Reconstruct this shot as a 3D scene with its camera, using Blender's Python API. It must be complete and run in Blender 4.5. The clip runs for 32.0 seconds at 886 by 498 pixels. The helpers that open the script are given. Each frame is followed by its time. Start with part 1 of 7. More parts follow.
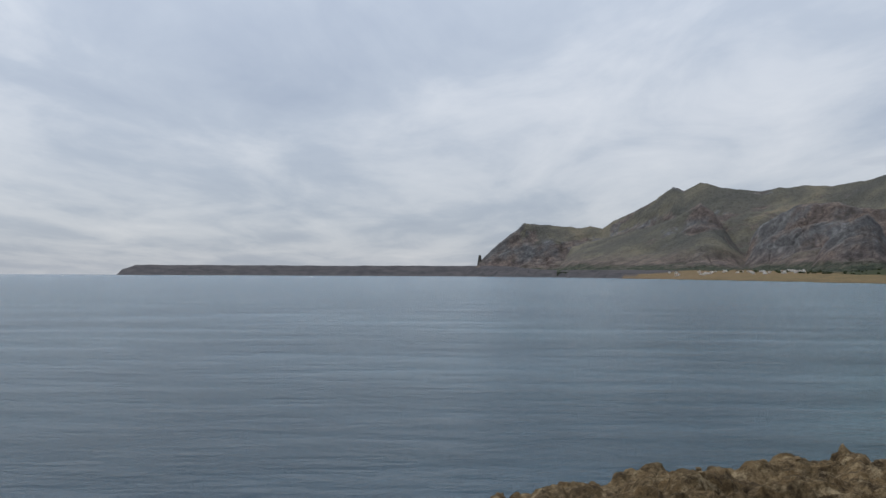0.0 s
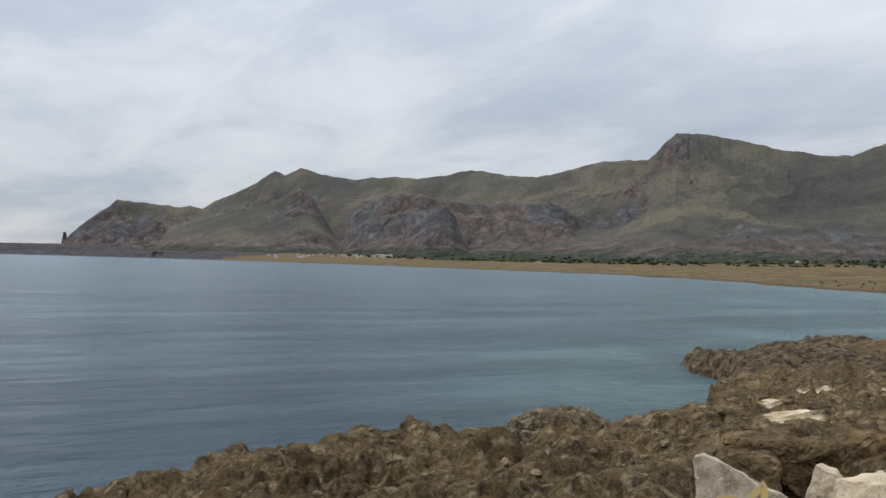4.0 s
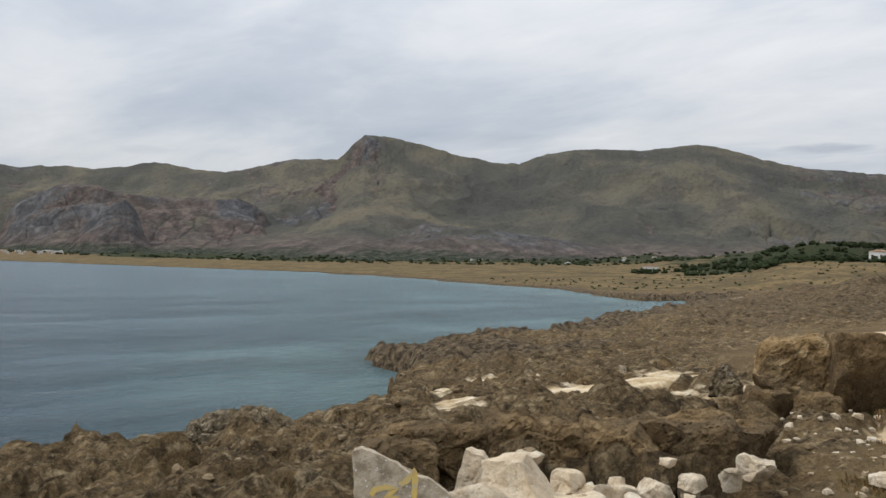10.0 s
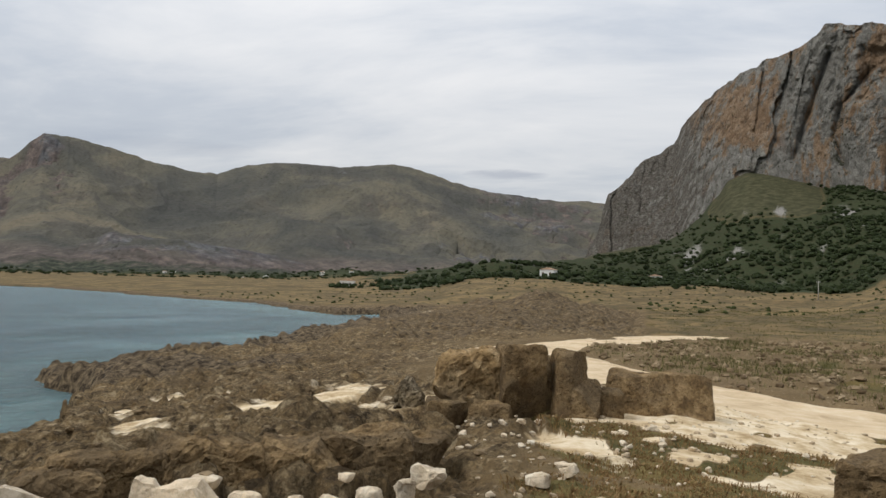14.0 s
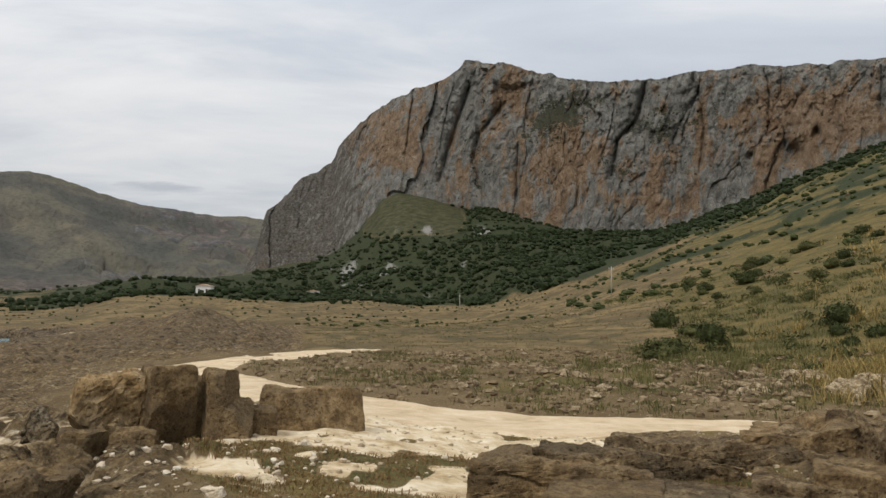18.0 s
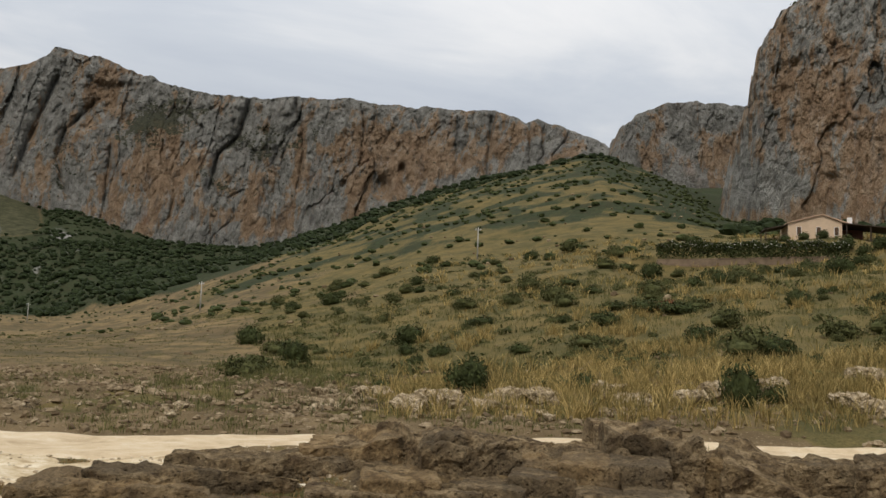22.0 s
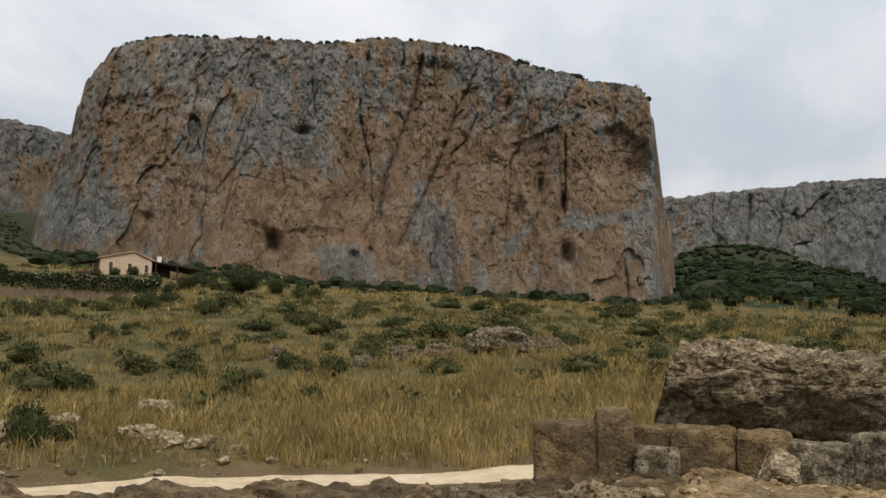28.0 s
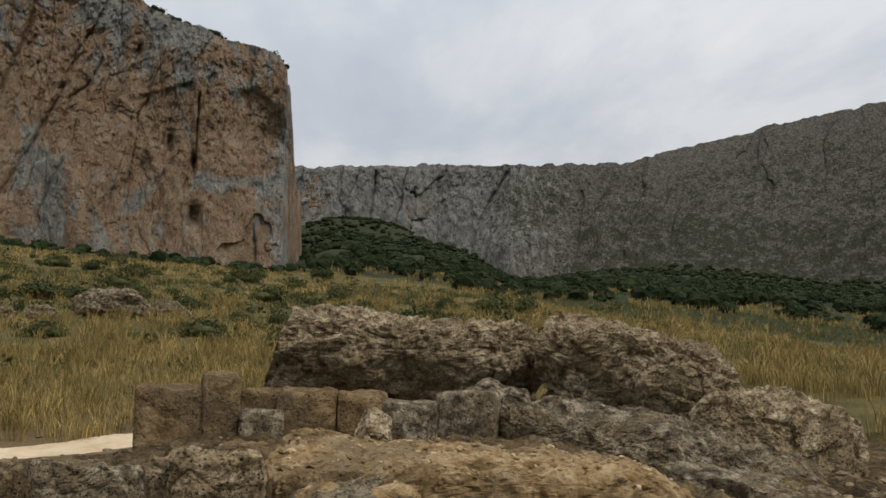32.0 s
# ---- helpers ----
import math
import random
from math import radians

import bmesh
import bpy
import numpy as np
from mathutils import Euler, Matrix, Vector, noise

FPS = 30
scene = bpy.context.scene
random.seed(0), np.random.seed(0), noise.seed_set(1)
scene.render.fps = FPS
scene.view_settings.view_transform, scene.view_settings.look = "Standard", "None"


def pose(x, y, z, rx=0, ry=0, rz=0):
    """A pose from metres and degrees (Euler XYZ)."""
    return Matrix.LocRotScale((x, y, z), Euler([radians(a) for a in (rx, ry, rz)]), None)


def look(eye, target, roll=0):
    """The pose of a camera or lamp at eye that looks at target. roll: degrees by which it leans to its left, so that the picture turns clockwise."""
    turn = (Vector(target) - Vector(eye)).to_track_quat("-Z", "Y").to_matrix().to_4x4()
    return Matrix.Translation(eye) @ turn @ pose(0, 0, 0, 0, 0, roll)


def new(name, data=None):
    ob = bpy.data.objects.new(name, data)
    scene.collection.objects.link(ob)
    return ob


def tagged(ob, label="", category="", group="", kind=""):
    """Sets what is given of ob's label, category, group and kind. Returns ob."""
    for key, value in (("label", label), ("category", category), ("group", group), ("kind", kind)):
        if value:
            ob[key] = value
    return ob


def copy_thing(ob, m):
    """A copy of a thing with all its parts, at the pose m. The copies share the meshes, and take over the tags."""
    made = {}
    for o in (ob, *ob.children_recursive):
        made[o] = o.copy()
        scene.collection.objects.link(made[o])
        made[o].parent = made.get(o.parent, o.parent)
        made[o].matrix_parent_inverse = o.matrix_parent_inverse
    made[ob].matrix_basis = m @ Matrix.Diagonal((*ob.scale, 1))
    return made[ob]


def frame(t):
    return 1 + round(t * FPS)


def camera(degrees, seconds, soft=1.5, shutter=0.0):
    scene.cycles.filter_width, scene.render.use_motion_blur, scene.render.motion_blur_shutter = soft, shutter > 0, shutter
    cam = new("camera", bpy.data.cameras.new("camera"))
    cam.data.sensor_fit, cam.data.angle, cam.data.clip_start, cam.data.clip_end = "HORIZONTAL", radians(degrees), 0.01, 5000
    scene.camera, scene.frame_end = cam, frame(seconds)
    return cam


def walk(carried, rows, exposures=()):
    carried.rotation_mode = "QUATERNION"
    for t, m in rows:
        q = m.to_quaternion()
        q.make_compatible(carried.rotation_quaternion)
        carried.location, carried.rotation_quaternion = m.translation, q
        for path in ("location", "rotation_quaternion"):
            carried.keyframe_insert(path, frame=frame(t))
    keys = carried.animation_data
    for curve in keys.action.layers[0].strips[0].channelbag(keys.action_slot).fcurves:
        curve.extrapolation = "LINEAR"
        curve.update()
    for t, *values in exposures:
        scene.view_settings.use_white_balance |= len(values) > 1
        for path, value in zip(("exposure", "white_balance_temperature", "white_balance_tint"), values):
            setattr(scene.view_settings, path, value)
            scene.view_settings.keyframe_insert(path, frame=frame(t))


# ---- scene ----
import itertools

# The camera: held by someone who turns on the spot, 8 m over the sea.
cam = camera(54.90, 32.0)
PATH = [  # seconds, x, y, z, pitch, roll, yaw
    (0.0, 0.026, 0.405, 7.948, 1.71, -0.24, 0.00),
    (0.5, 0.050, 0.402, 7.946, 1.85, -0.19, -2.94),
    (1.0, 0.071, 0.400, 7.946, 2.00, -0.39, -6.02),
    (1.5, 0.102, 0.392, 7.949, 1.82, -0.41, -9.40),
    (2.0, 0.126, 0.394, 7.950, 1.72, -0.09, -12.34),
    (2.5, 0.147, 0.392, 7.952, 1.65, 0.12, -15.36),
    (3.0, 0.168, 0.388, 7.949, 1.70, -0.05, -18.12),
    (3.5, 0.183, 0.385, 7.954, 1.47, -0.71, -20.84),
    (4.0, 0.228, 0.360, 7.958, 0.84, -1.23, -26.42),
    (4.5, 0.267, 0.329, 7.953, 0.76, -1.18, -32.00),
    (6.5, 0.242, 0.326, 7.962, 2.13, -0.53, -37.21),
    (7.0, 0.232, 0.330, 7.955, 1.97, -0.73, -40.25),
    (7.5, 0.216, 0.313, 7.959, 2.04, -0.50, -41.86),
    (8.0, 0.202, 0.302, 7.959, 1.77, -0.72, -43.62),
    (8.5, 0.205, 0.299, 7.957, 0.70, -0.80, -44.19),
    (9.0, 0.250, 0.294, 7.945, 0.03, 0.27, -42.52),
    (9.5, 0.301, 0.255, 7.975, 0.76, 0.02, -44.56),
    (10.0, 0.312, 0.223, 7.989, 1.13, -1.35, -47.04),
    (10.5, 0.347, 0.226, 7.983, 0.17, -1.95, -47.63),
    (11.0, 0.355, 0.235, 7.982, -1.23, -1.66, -48.82),
    (11.5, 0.348, 0.246, 7.993, -0.22, -1.53, -52.64),
    (12.0, 0.363, 0.243, 7.996, 0.86, -1.88, -55.29),
    (12.5, 0.382, 0.192, 8.000, 1.16, -2.26, -57.80),
    (13.0, 0.397, 0.170, 8.009, 1.94, -2.33, -60.65),
    (13.5, 0.403, 0.150, 8.015, 2.43, -2.25, -64.05),
    (14.0, 0.411, 0.141, 8.023, 2.62, -1.87, -67.10),
    (14.5, 0.420, 0.137, 8.028, 2.88, -1.87, -70.78),
    (16.5, 0.483, 0.117, 8.034, 4.56, -0.84, -80.67),
    (17.0, 0.490, 0.106, 8.037, 4.79, -0.54, -82.99),
    (17.5, 0.491, 0.092, 8.040, 4.76, -0.61, -86.14),
    (18.0, 0.496, 0.070, 8.029, 4.20, -0.70, -89.70),
    (18.5, 0.475, 0.039, 8.032, 4.27, -0.73, -93.35),
    (19.0, 0.424, 0.015, 8.032, 4.46, -0.79, -96.63),
    (19.5, 0.407, -0.021, 8.032, 4.72, -0.84, -98.88),
    (20.0, 0.404, -0.047, 8.025, 4.59, -1.10, -99.89),
    (20.5, 0.408, -0.069, 8.010, 4.31, -1.39, -103.03),
    (21.0, 0.406, -0.100, 8.003, 5.20, -1.57, -108.96),
    (21.5, 0.414, -0.117, 8.013, 5.54, -2.01, -113.55),
    (22.0, 0.411, -0.140, 8.015, 6.02, -2.21, -116.72),
    (22.5, 0.390, -0.182, 8.025, 7.15, -2.29, -120.21),
    (23.0, 0.366, -0.215, 8.021, 8.14, -1.82, -124.52),
    (23.5, 0.329, -0.257, 8.022, 7.34, -0.47, -127.26),
    (24.0, 0.295, -0.288, 8.024, 5.85, 0.44, -129.87),
    (24.5, 0.272, -0.319, 8.023, 6.59, -0.25, -133.82),
    (26.5, 0.251, -0.365, 8.030, 10.03, 0.47, -148.00),
    (27.0, 0.221, -0.361, 8.035, 10.29, -0.06, -151.87),
    (27.5, 0.193, -0.380, 8.034, 10.49, -0.74, -156.56),
    (28.0, 0.158, -0.395, 8.036, 9.51, -0.79, -160.73),
    (28.5, 0.138, -0.407, 8.034, 8.29, -0.35, -164.08),
    (29.0, 0.127, -0.414, 8.031, 7.94, 0.34, -166.81),
    (29.5, 0.112, -0.416, 8.031, 7.90, 1.12, -169.48),
    (30.0, 0.090, -0.394, 8.032, 7.79, 1.17, -173.05),
    (30.5, 0.071, -0.391, 8.031, 7.58, 0.97, -175.53),
    (31.0, 0.056, -0.409, 8.030, 7.32, 0.68, -177.93),
    (31.5, 0.031, -0.428, 8.027, 7.20, -0.02, -181.14),
    (32.0, -0.007, -0.439, 8.026, 7.48, -0.48, -185.51),
]
EXPOSURES = [(0.0, -0.12, 6200, 10), (2.0, -0.03, 6260, 10), (6.0, 0.02, 6400, 10), (12.0, 0.06, 6600, 10), (18.0, 0.05, 6750, 10), (24.0, 0.0, 6800, 10), (30.0, 0.0, 6700, 10), (32.0, -0.13, 6700, 10)]
walk(cam, [(t, pose(x, y, z, 90 + p, r, w)) for t, x, y, z, p, r, w in PATH], EXPOSURES)

# ---- light: an overcast afternoon ----
SUN_AZ, SUN_EL = 318.0, 50.0
world = bpy.data.worlds.new("overcast_sky")
scene.world = world
world.use_nodes = True
wt = world.node_tree
wt.nodes.clear()


def wnode(kind, **values):
    n = wt.nodes.new(kind)
    for key, value in values.items():
        n.inputs[key].default_value = value
    return n


def wmath(op, a, b=0.0, clamp=False):
    n = wt.nodes.new("ShaderNodeMath")
    n.operation, n.use_clamp = op, clamp
    for socket, value in zip(n.inputs, (a, b)):
        if isinstance(value, (int, float)):
            socket.default_value = value
        else:
            wt.links.new(value, socket)
    return n.outputs[0]


sky = wnode("ShaderNodeTexSky")
sky.sky_type, sky.sun_disc = "NISHITA", False
sky.sun_elevation, sky.sun_rotation = radians(SUN_EL), radians(SUN_AZ)
coord = wnode("ShaderNodeTexCoord")
split = wnode("ShaderNodeSeparateXYZ")
wt.links.new(coord.outputs["Generated"], split.inputs[0])
up = wmath("ADD", wmath("MAXIMUM", split.outputs[2], 0.0), 0.12)
flat = wnode("ShaderNodeCombineXYZ")
wt.links.new(wmath("DIVIDE", split.outputs[0], up), flat.inputs[0])
wt.links.new(wmath("DIVIDE", split.outputs[1], up), flat.inputs[1])


def cloud_noise(scale, detail, rough, distort, shift):
    place = wt.nodes.new("ShaderNodeMapping")
    place.inputs["Location"].default_value = (shift, shift * 0.7, 0)
    place.inputs["Rotation"].default_value = (0, 0, radians(35))
    place.inputs["Scale"].default_value = (1.0, 0.55, 1.0)
    wt.links.new(flat.outputs[0], place.inputs[0])
    n = wnode("ShaderNodeTexNoise", Scale=scale, Detail=detail, Roughness=rough, Distortion=distort)
    wt.links.new(place.outputs[0], n.inputs["Vector"])
    return n.outputs["Fac"]


def wramp(fac, stops):
    n = wt.nodes.new("ShaderNodeValToRGB")
    ramp = n.color_ramp
    while len(ramp.elements) < len(stops):
        ramp.elements.new(0.5)
    for e, (at, c) in zip(ramp.elements, stops):
        e.position, e.color = at, (*c, 1)
    wt.links.new(fac, n.inputs[0])
    return n.outputs[0]


heap = wmath("ADD", wmath("MULTIPLY", cloud_noise(0.55, 6, 0.55, 0.3, 3.0), 0.6),
             wmath("MULTIPLY", cloud_noise(1.7, 7, 0.58, 0.4, 11.0), 0.4))
cloud = wramp(heap, [(0.33, (0.47, 0.525, 0.62)), (0.45, (0.58, 0.63, 0.705)), (0.53, (0.73, 0.76, 0.805)), (0.64, (0.87, 0.88, 0.9))])
# an overcast sky is brightest overhead
grow = wt.nodes.new("ShaderNodeVectorMath")
grow.operation = "SCALE"
wt.links.new(cloud, grow.inputs[0])
wt.links.new(wmath("ADD", wmath("MULTIPLY", wmath("MAXIMUM", split.outputs[2], 0.0), 1.15), 0.74), grow.inputs["Scale"])
cloud = grow.outputs[0]
# thin lens-shaped clouds low over the far range: bearing, height, half length, half depth, weight
wisp = cloud_noise(9.0, 5, 0.6, 0.3, 5.0)
heading = wmath("MULTIPLY", wmath("ARCTAN2", split.outputs[0], split.outputs[1]), 57.2958)
height = wmath("MULTIPLY", wmath("ARCSINE", split.outputs[2]), 57.2958)
for lb, lh, lw, ld, weight in ((71.0, 7.72, 2.6, 0.36, 1.0), (50.0, 8.5, 4.4, 0.5, 0.6), (27.5, 6.9, 1.8, 0.3, 0.6), (38.5, 9.2, 2.5, 0.25, 0.35)):
    across = wmath("DIVIDE", wmath("SUBTRACT", heading, lb), lw)
    over = wmath("DIVIDE", wmath("SUBTRACT", height, lh), ld)
    inner = wmath("SUBTRACT", 1.25, wmath("ADD", wmath("MULTIPLY", across, across), wmath("MULTIPLY", over, over)))
    lens = wmath("MULTIPLY", wmath("ADD", inner, wmath("MULTIPLY", wmath("SUBTRACT", wisp, 0.5), 2.0)), 0.9 * weight, True)
    shade = wt.nodes.new("ShaderNodeMix")
    shade.data_type, shade.blend_type = "RGBA", "MIX"
    wt.links.new(wmath("MULTIPLY", lens, 0.75 * weight), shade.inputs["Factor"])
    wt.links.new(cloud, shade.inputs["A"])
    shade.inputs["B"].default_value = (0.42, 0.455, 0.53, 1)
    cloud = shade.outputs["Result"]
mix = wt.nodes.new("ShaderNodeMix")
mix.data_type, mix.blend_type = "RGBA", "MIX"
mix.inputs["Factor"].default_value = 0.10
dim = wt.nodes.new("ShaderNodeVectorMath")
dim.operation = "SCALE"
dim.inputs["Scale"].default_value = 0.09
wt.links.new(sky.outputs[0], dim.inputs[0])
wt.links.new(cloud, mix.inputs["A"])
wt.links.new(dim.outputs[0], mix.inputs["B"])
back = wnode("ShaderNodeBackground", Strength=1.0)
wt.links.new(mix.outputs["Result"], back.inputs["Color"])
wt.links.new(back.outputs[0], wnode("ShaderNodeOutputWorld").inputs["Surface"])

sun_data = bpy.data.lights.new("sun", "SUN")
sun_data.energy, sun_data.angle, sun_data.color = 1.5, radians(12), (1.0, 0.96, 0.9)
sun = new("sun", sun_data)
sa, se = radians(SUN_AZ), radians(SUN_EL)
sun.matrix_world = look((0, 0, 300), Vector((0, 0, 300)) - 100 * Vector((math.sin(sa) * math.cos(se), math.cos(sa) * math.cos(se), math.sin(se))))


# ---- number tools ----
def lattice(ix, iy, iz, seed):
    h = (ix.astype(np.int64) * 374761393 + iy.astype(np.int64) * 668265263 + iz.astype(np.int64) * 2147483647 + seed * 974711) & 0xFFFFFFFF
    h = ((h ^ (h >> 13)) * 1274126177) & 0xFFFFFFFF
    h = ((h ^ (h >> 16)) * 2246822519) & 0xFFFFFFFF
    return ((h ^ (h >> 15)) & 0xFFFF) / 32767.5 - 1.0


def vnoise(x, y, z=None, seed=0):
    """Smooth noise from -1 to 1 over arrays of places."""
    x, y = np.asarray(x, float), np.asarray(y, float)
    ix, iy = np.floor(x), np.floor(y)
    fx, fy = x - ix, y - iy
    ux, uy = fx * fx * fx * (fx * (fx * 6 - 15) + 10), fy * fy * fy * (fy * (fy * 6 - 15) + 10)
    if z is None:
        k = np.zeros_like(ix)
        a, b = lattice(ix, iy, k, seed), lattice(ix + 1, iy, k, seed)
        c, d = lattice(ix, iy + 1, k, seed), lattice(ix + 1, iy + 1, k, seed)
        return (a + (b - a) * ux) * (1 - uy) + (c + (d - c) * ux) * uy
    z = np.asarray(z, float)
    iz = np.floor(z)
    fz = z - iz
    uz = fz * fz * (3 - 2 * fz)
    out = []
    for k in (iz, iz + 1):
        a, b = lattice(ix, iy, k, seed), lattice(ix + 1, iy, k, seed)
        c, d = lattice(ix, iy + 1, k, seed), lattice(ix + 1, iy + 1, k, seed)
        out.append((a + (b - a) * ux) * (1 - uy) + (c + (d - c) * ux) * uy)
    return out[0] * (1 - uz) + out[1] * uz


def fbm(x, y, z=None, octaves=4, gain=0.5, seed=0):
    total, amp, f = 0.0, 1.0, 1.0
    for o in range(octaves):
        total = total + amp * vnoise(x * f, y * f, None if z is None else z * f, seed + o * 17)
        amp, f = amp * gain, f * 2.03
    return total


def ridged(x, y, z=None, octaves=4, gain=0.5, seed=0):
    total, amp, f = 0.0, 1.0, 1.0
    for o in range(octaves):
        total = total + amp * (1 - 2 * np.abs(vnoise(x * f, y * f, None if z is None else z * f, seed + o * 29)))
        amp, f = amp * gain, f * 2.07
    return total


def step(a, b, x):
    t = np.clip((np.asarray(x, float) - a) / (b - a), 0, 1)
    return t * t * (3 - 2 * t)


def blocks(u, v, seed, tilt=0.9):
    """Broken rock: cells, each a plane with a lean of its own. Height, and the distance to the joint."""
    iu, iv = np.floor(u), np.floor(v)
    best, second, h, k = np.full(u.shape, 1e9), np.full(u.shape, 1e9), np.zeros(u.shape), np.zeros(u.shape)
    for a in (-1, 0, 1):
        for b in (-1, 0, 1):
            cu, cv = iu + a, iv + b
            du = u - cu - 0.5 - 0.48 * lattice(cu, cv, k, seed)
            dv = v - cv - 0.5 - 0.48 * lattice(cu, cv, k, seed + 1)
            r = du * du + dv * dv
            val = 0.5 * lattice(cu, cv, k, seed + 2) + tilt * (lattice(cu, cv, k, seed + 3) * du + lattice(cu, cv, k, seed + 4) * dv)
            near = r < best
            second = np.where(near, best, np.minimum(second, r))
            h, best = np.where(near, val, h), np.where(near, r, best)
    return h, np.sqrt(second) - np.sqrt(best)


def along(line, az, column):
    """A column of a line of stations (bearing, ...), read at the bearings az."""
    return np.interp(az, [s[0] for s in line], [s[column] for s in line])


def spot(az, d, z=0.0):
    return Vector((d * math.sin(radians(az)), d * math.cos(radians(az)), z))


def bearing(x, y):
    """Degrees clockwise from the first view, from -80 to 280."""
    return (np.degrees(np.arctan2(x, y)) + 80) % 360 - 80


def mesh_from(name, verts, faces, smooth=True):
    me = bpy.data.meshes.new(name)
    verts, faces = np.asarray(verts, np.float32), np.asarray(faces, np.int32)
    k = faces.shape[1]
    me.vertices.add(len(verts))
    me.vertices.foreach_set("co", verts.ravel())
    me.loops.add(faces.size)
    me.loops.foreach_set("vertex_index", faces.ravel())
    me.polygons.add(len(faces))
    me.polygons.foreach_set("loop_start", np.arange(0, faces.size, k, dtype=np.int32))
    me.polygons.foreach_set("loop_total", np.full(len(faces), k, np.int32))
    me.polygons.foreach_set("use_smooth", np.full(len(faces), smooth))
    me.update(calc_edges=True)
    return me


def grid_faces(rows, cols, closed=False):
    """Faces of a grid of rows x cols vertices, with the columns joined up where closed."""
    c = np.arange(cols if closed else cols - 1)
    r = np.arange(rows - 1)[:, None]
    n = (c + 1) % cols
    return np.stack([r * cols + c, r * cols + n, (r + 1) * cols + n, (r + 1) * cols + c], -1).reshape(-1, 4)


def zone(me, name, values):
    a = me.attributes.new(name, "FLOAT", "POINT")
    a.data.foreach_set("value", np.asarray(values, np.float32))


# ---- materials ----
class Mat:
    """A node material with short ways to make noise, ramps and mixes."""

    def __init__(self, name, rough=0.9, spec=0.3):
        self.m = bpy.data.materials.new(name)
        self.m.use_nodes = True
        self.t = self.m.node_tree
        self.p = self.t.nodes["Principled BSDF"]
        self.p.inputs["Roughness"].default_value = rough
        self.p.inputs["Specular IOR Level"].default_value = spec
        self.geo = self.t.nodes.new("ShaderNodeNewGeometry")

    def put(self, socket, value):
        if isinstance(value, bpy.types.NodeSocket):
            self.t.links.new(value, socket)
        elif isinstance(value, tuple) and len(value) == 3 and socket.type == "RGBA":
            socket.default_value = (*value, 1)
        else:
            socket.default_value = value

    def noise(self, scale, detail=4, rough=0.55, stretch=(1, 1, 1), distort=0.0, turn=(0, 0, 0), shift=(0, 0, 0)):
        p = self.t.nodes.new("ShaderNodeMapping")
        p.inputs["Scale"].default_value = stretch
        p.inputs["Rotation"].default_value = [radians(a) for a in turn]
        p.inputs["Location"].default_value = shift
        self.t.links.new(self.geo.outputs["Position"], p.inputs[0])
        n = self.t.nodes.new("ShaderNodeTexNoise")
        for key, v in (("Scale", scale), ("Detail", detail), ("Roughness", rough), ("Distortion", distort)):
            n.inputs[key].default_value = v
        self.t.links.new(p.outputs[0], n.inputs["Vector"])
        return n.outputs["Fac"]

    def cells(self, scale, stretch=(1, 1, 1), feature="F1", out="Distance"):
        p = self.t.nodes.new("ShaderNodeMapping")
        p.inputs["Scale"].default_value = stretch
        self.t.links.new(self.geo.outputs["Position"], p.inputs[0])
        n = self.t.nodes.new("ShaderNodeTexVoronoi")
        n.feature = feature
        n.inputs["Scale"].default_value = scale
        self.t.links.new(p.outputs[0], n.inputs["Vector"])
        return n.outputs[out]

    def ramp(self, fac, stops):
        n = self.t.nodes.new("ShaderNodeValToRGB")
        while len(n.color_ramp.elements) < len(stops):
            n.color_ramp.elements.new(0.5)
        for e, (at, c) in zip(n.color_ramp.elements, stops):
            e.position, e.color = at, ((*c, 1) if isinstance(c, tuple) else (c, c, c, 1))
        self.put(n.inputs[0], fac)
        return n.outputs[0]

    def math(self, op, a, b=0.0, clamp=False):
        n = self.t.nodes.new("ShaderNodeMath")
        n.operation, n.use_clamp = op, clamp
        self.put(n.inputs[0], a), self.put(n.inputs[1], b)
        return n.outputs[0]

    def mix(self, fac, a, b, blend="MIX"):
        n = self.t.nodes.new("ShaderNodeMix")
        n.data_type, n.blend_type = "RGBA", blend
        self.put(n.inputs["Factor"], fac), self.put(n.inputs["A"], a), self.put(n.inputs["B"], b)
        return n.outputs["Result"]

    def attr(self, name):
        n = self.t.nodes.new("ShaderNodeAttribute")
        n.attribute_name = name
        return n.outputs["Fac"]

    def axis(self, k, normal=False):
        n = self.t.nodes.new("ShaderNodeSeparateXYZ")
        self.t.links.new(self.geo.outputs["Normal" if normal else "Position"], n.inputs[0])
        return n.outputs[k]

    def random(self, island=False):
        if island:
            return self.geo.outputs["Random Per Island"]
        return self.t.nodes.new("ShaderNodeObjectInfo").outputs["Random"]

    def bump(self, height, strength=0.5, distance=0.1):
        n = self.t.nodes.new("ShaderNodeBump")
        n.inputs["Strength"].default_value, n.inputs["Distance"].default_value = strength, distance
        self.put(n.inputs["Height"], height)
        self.put(self.p.inputs["Normal"], n.outputs[0])
        return self

    def color(self, c):
        self.put(self.p.inputs["Base Color"], c)
        return self

    def set(self, key, v):
        self.put(self.p.inputs[key], v)
        return self


def rock_colours(m, scale, dark, mid, light):
    return m.ramp(m.noise(scale, 8, 0.62, distort=0.4), [(0.28, dark), (0.47, mid), (0.66, light)])


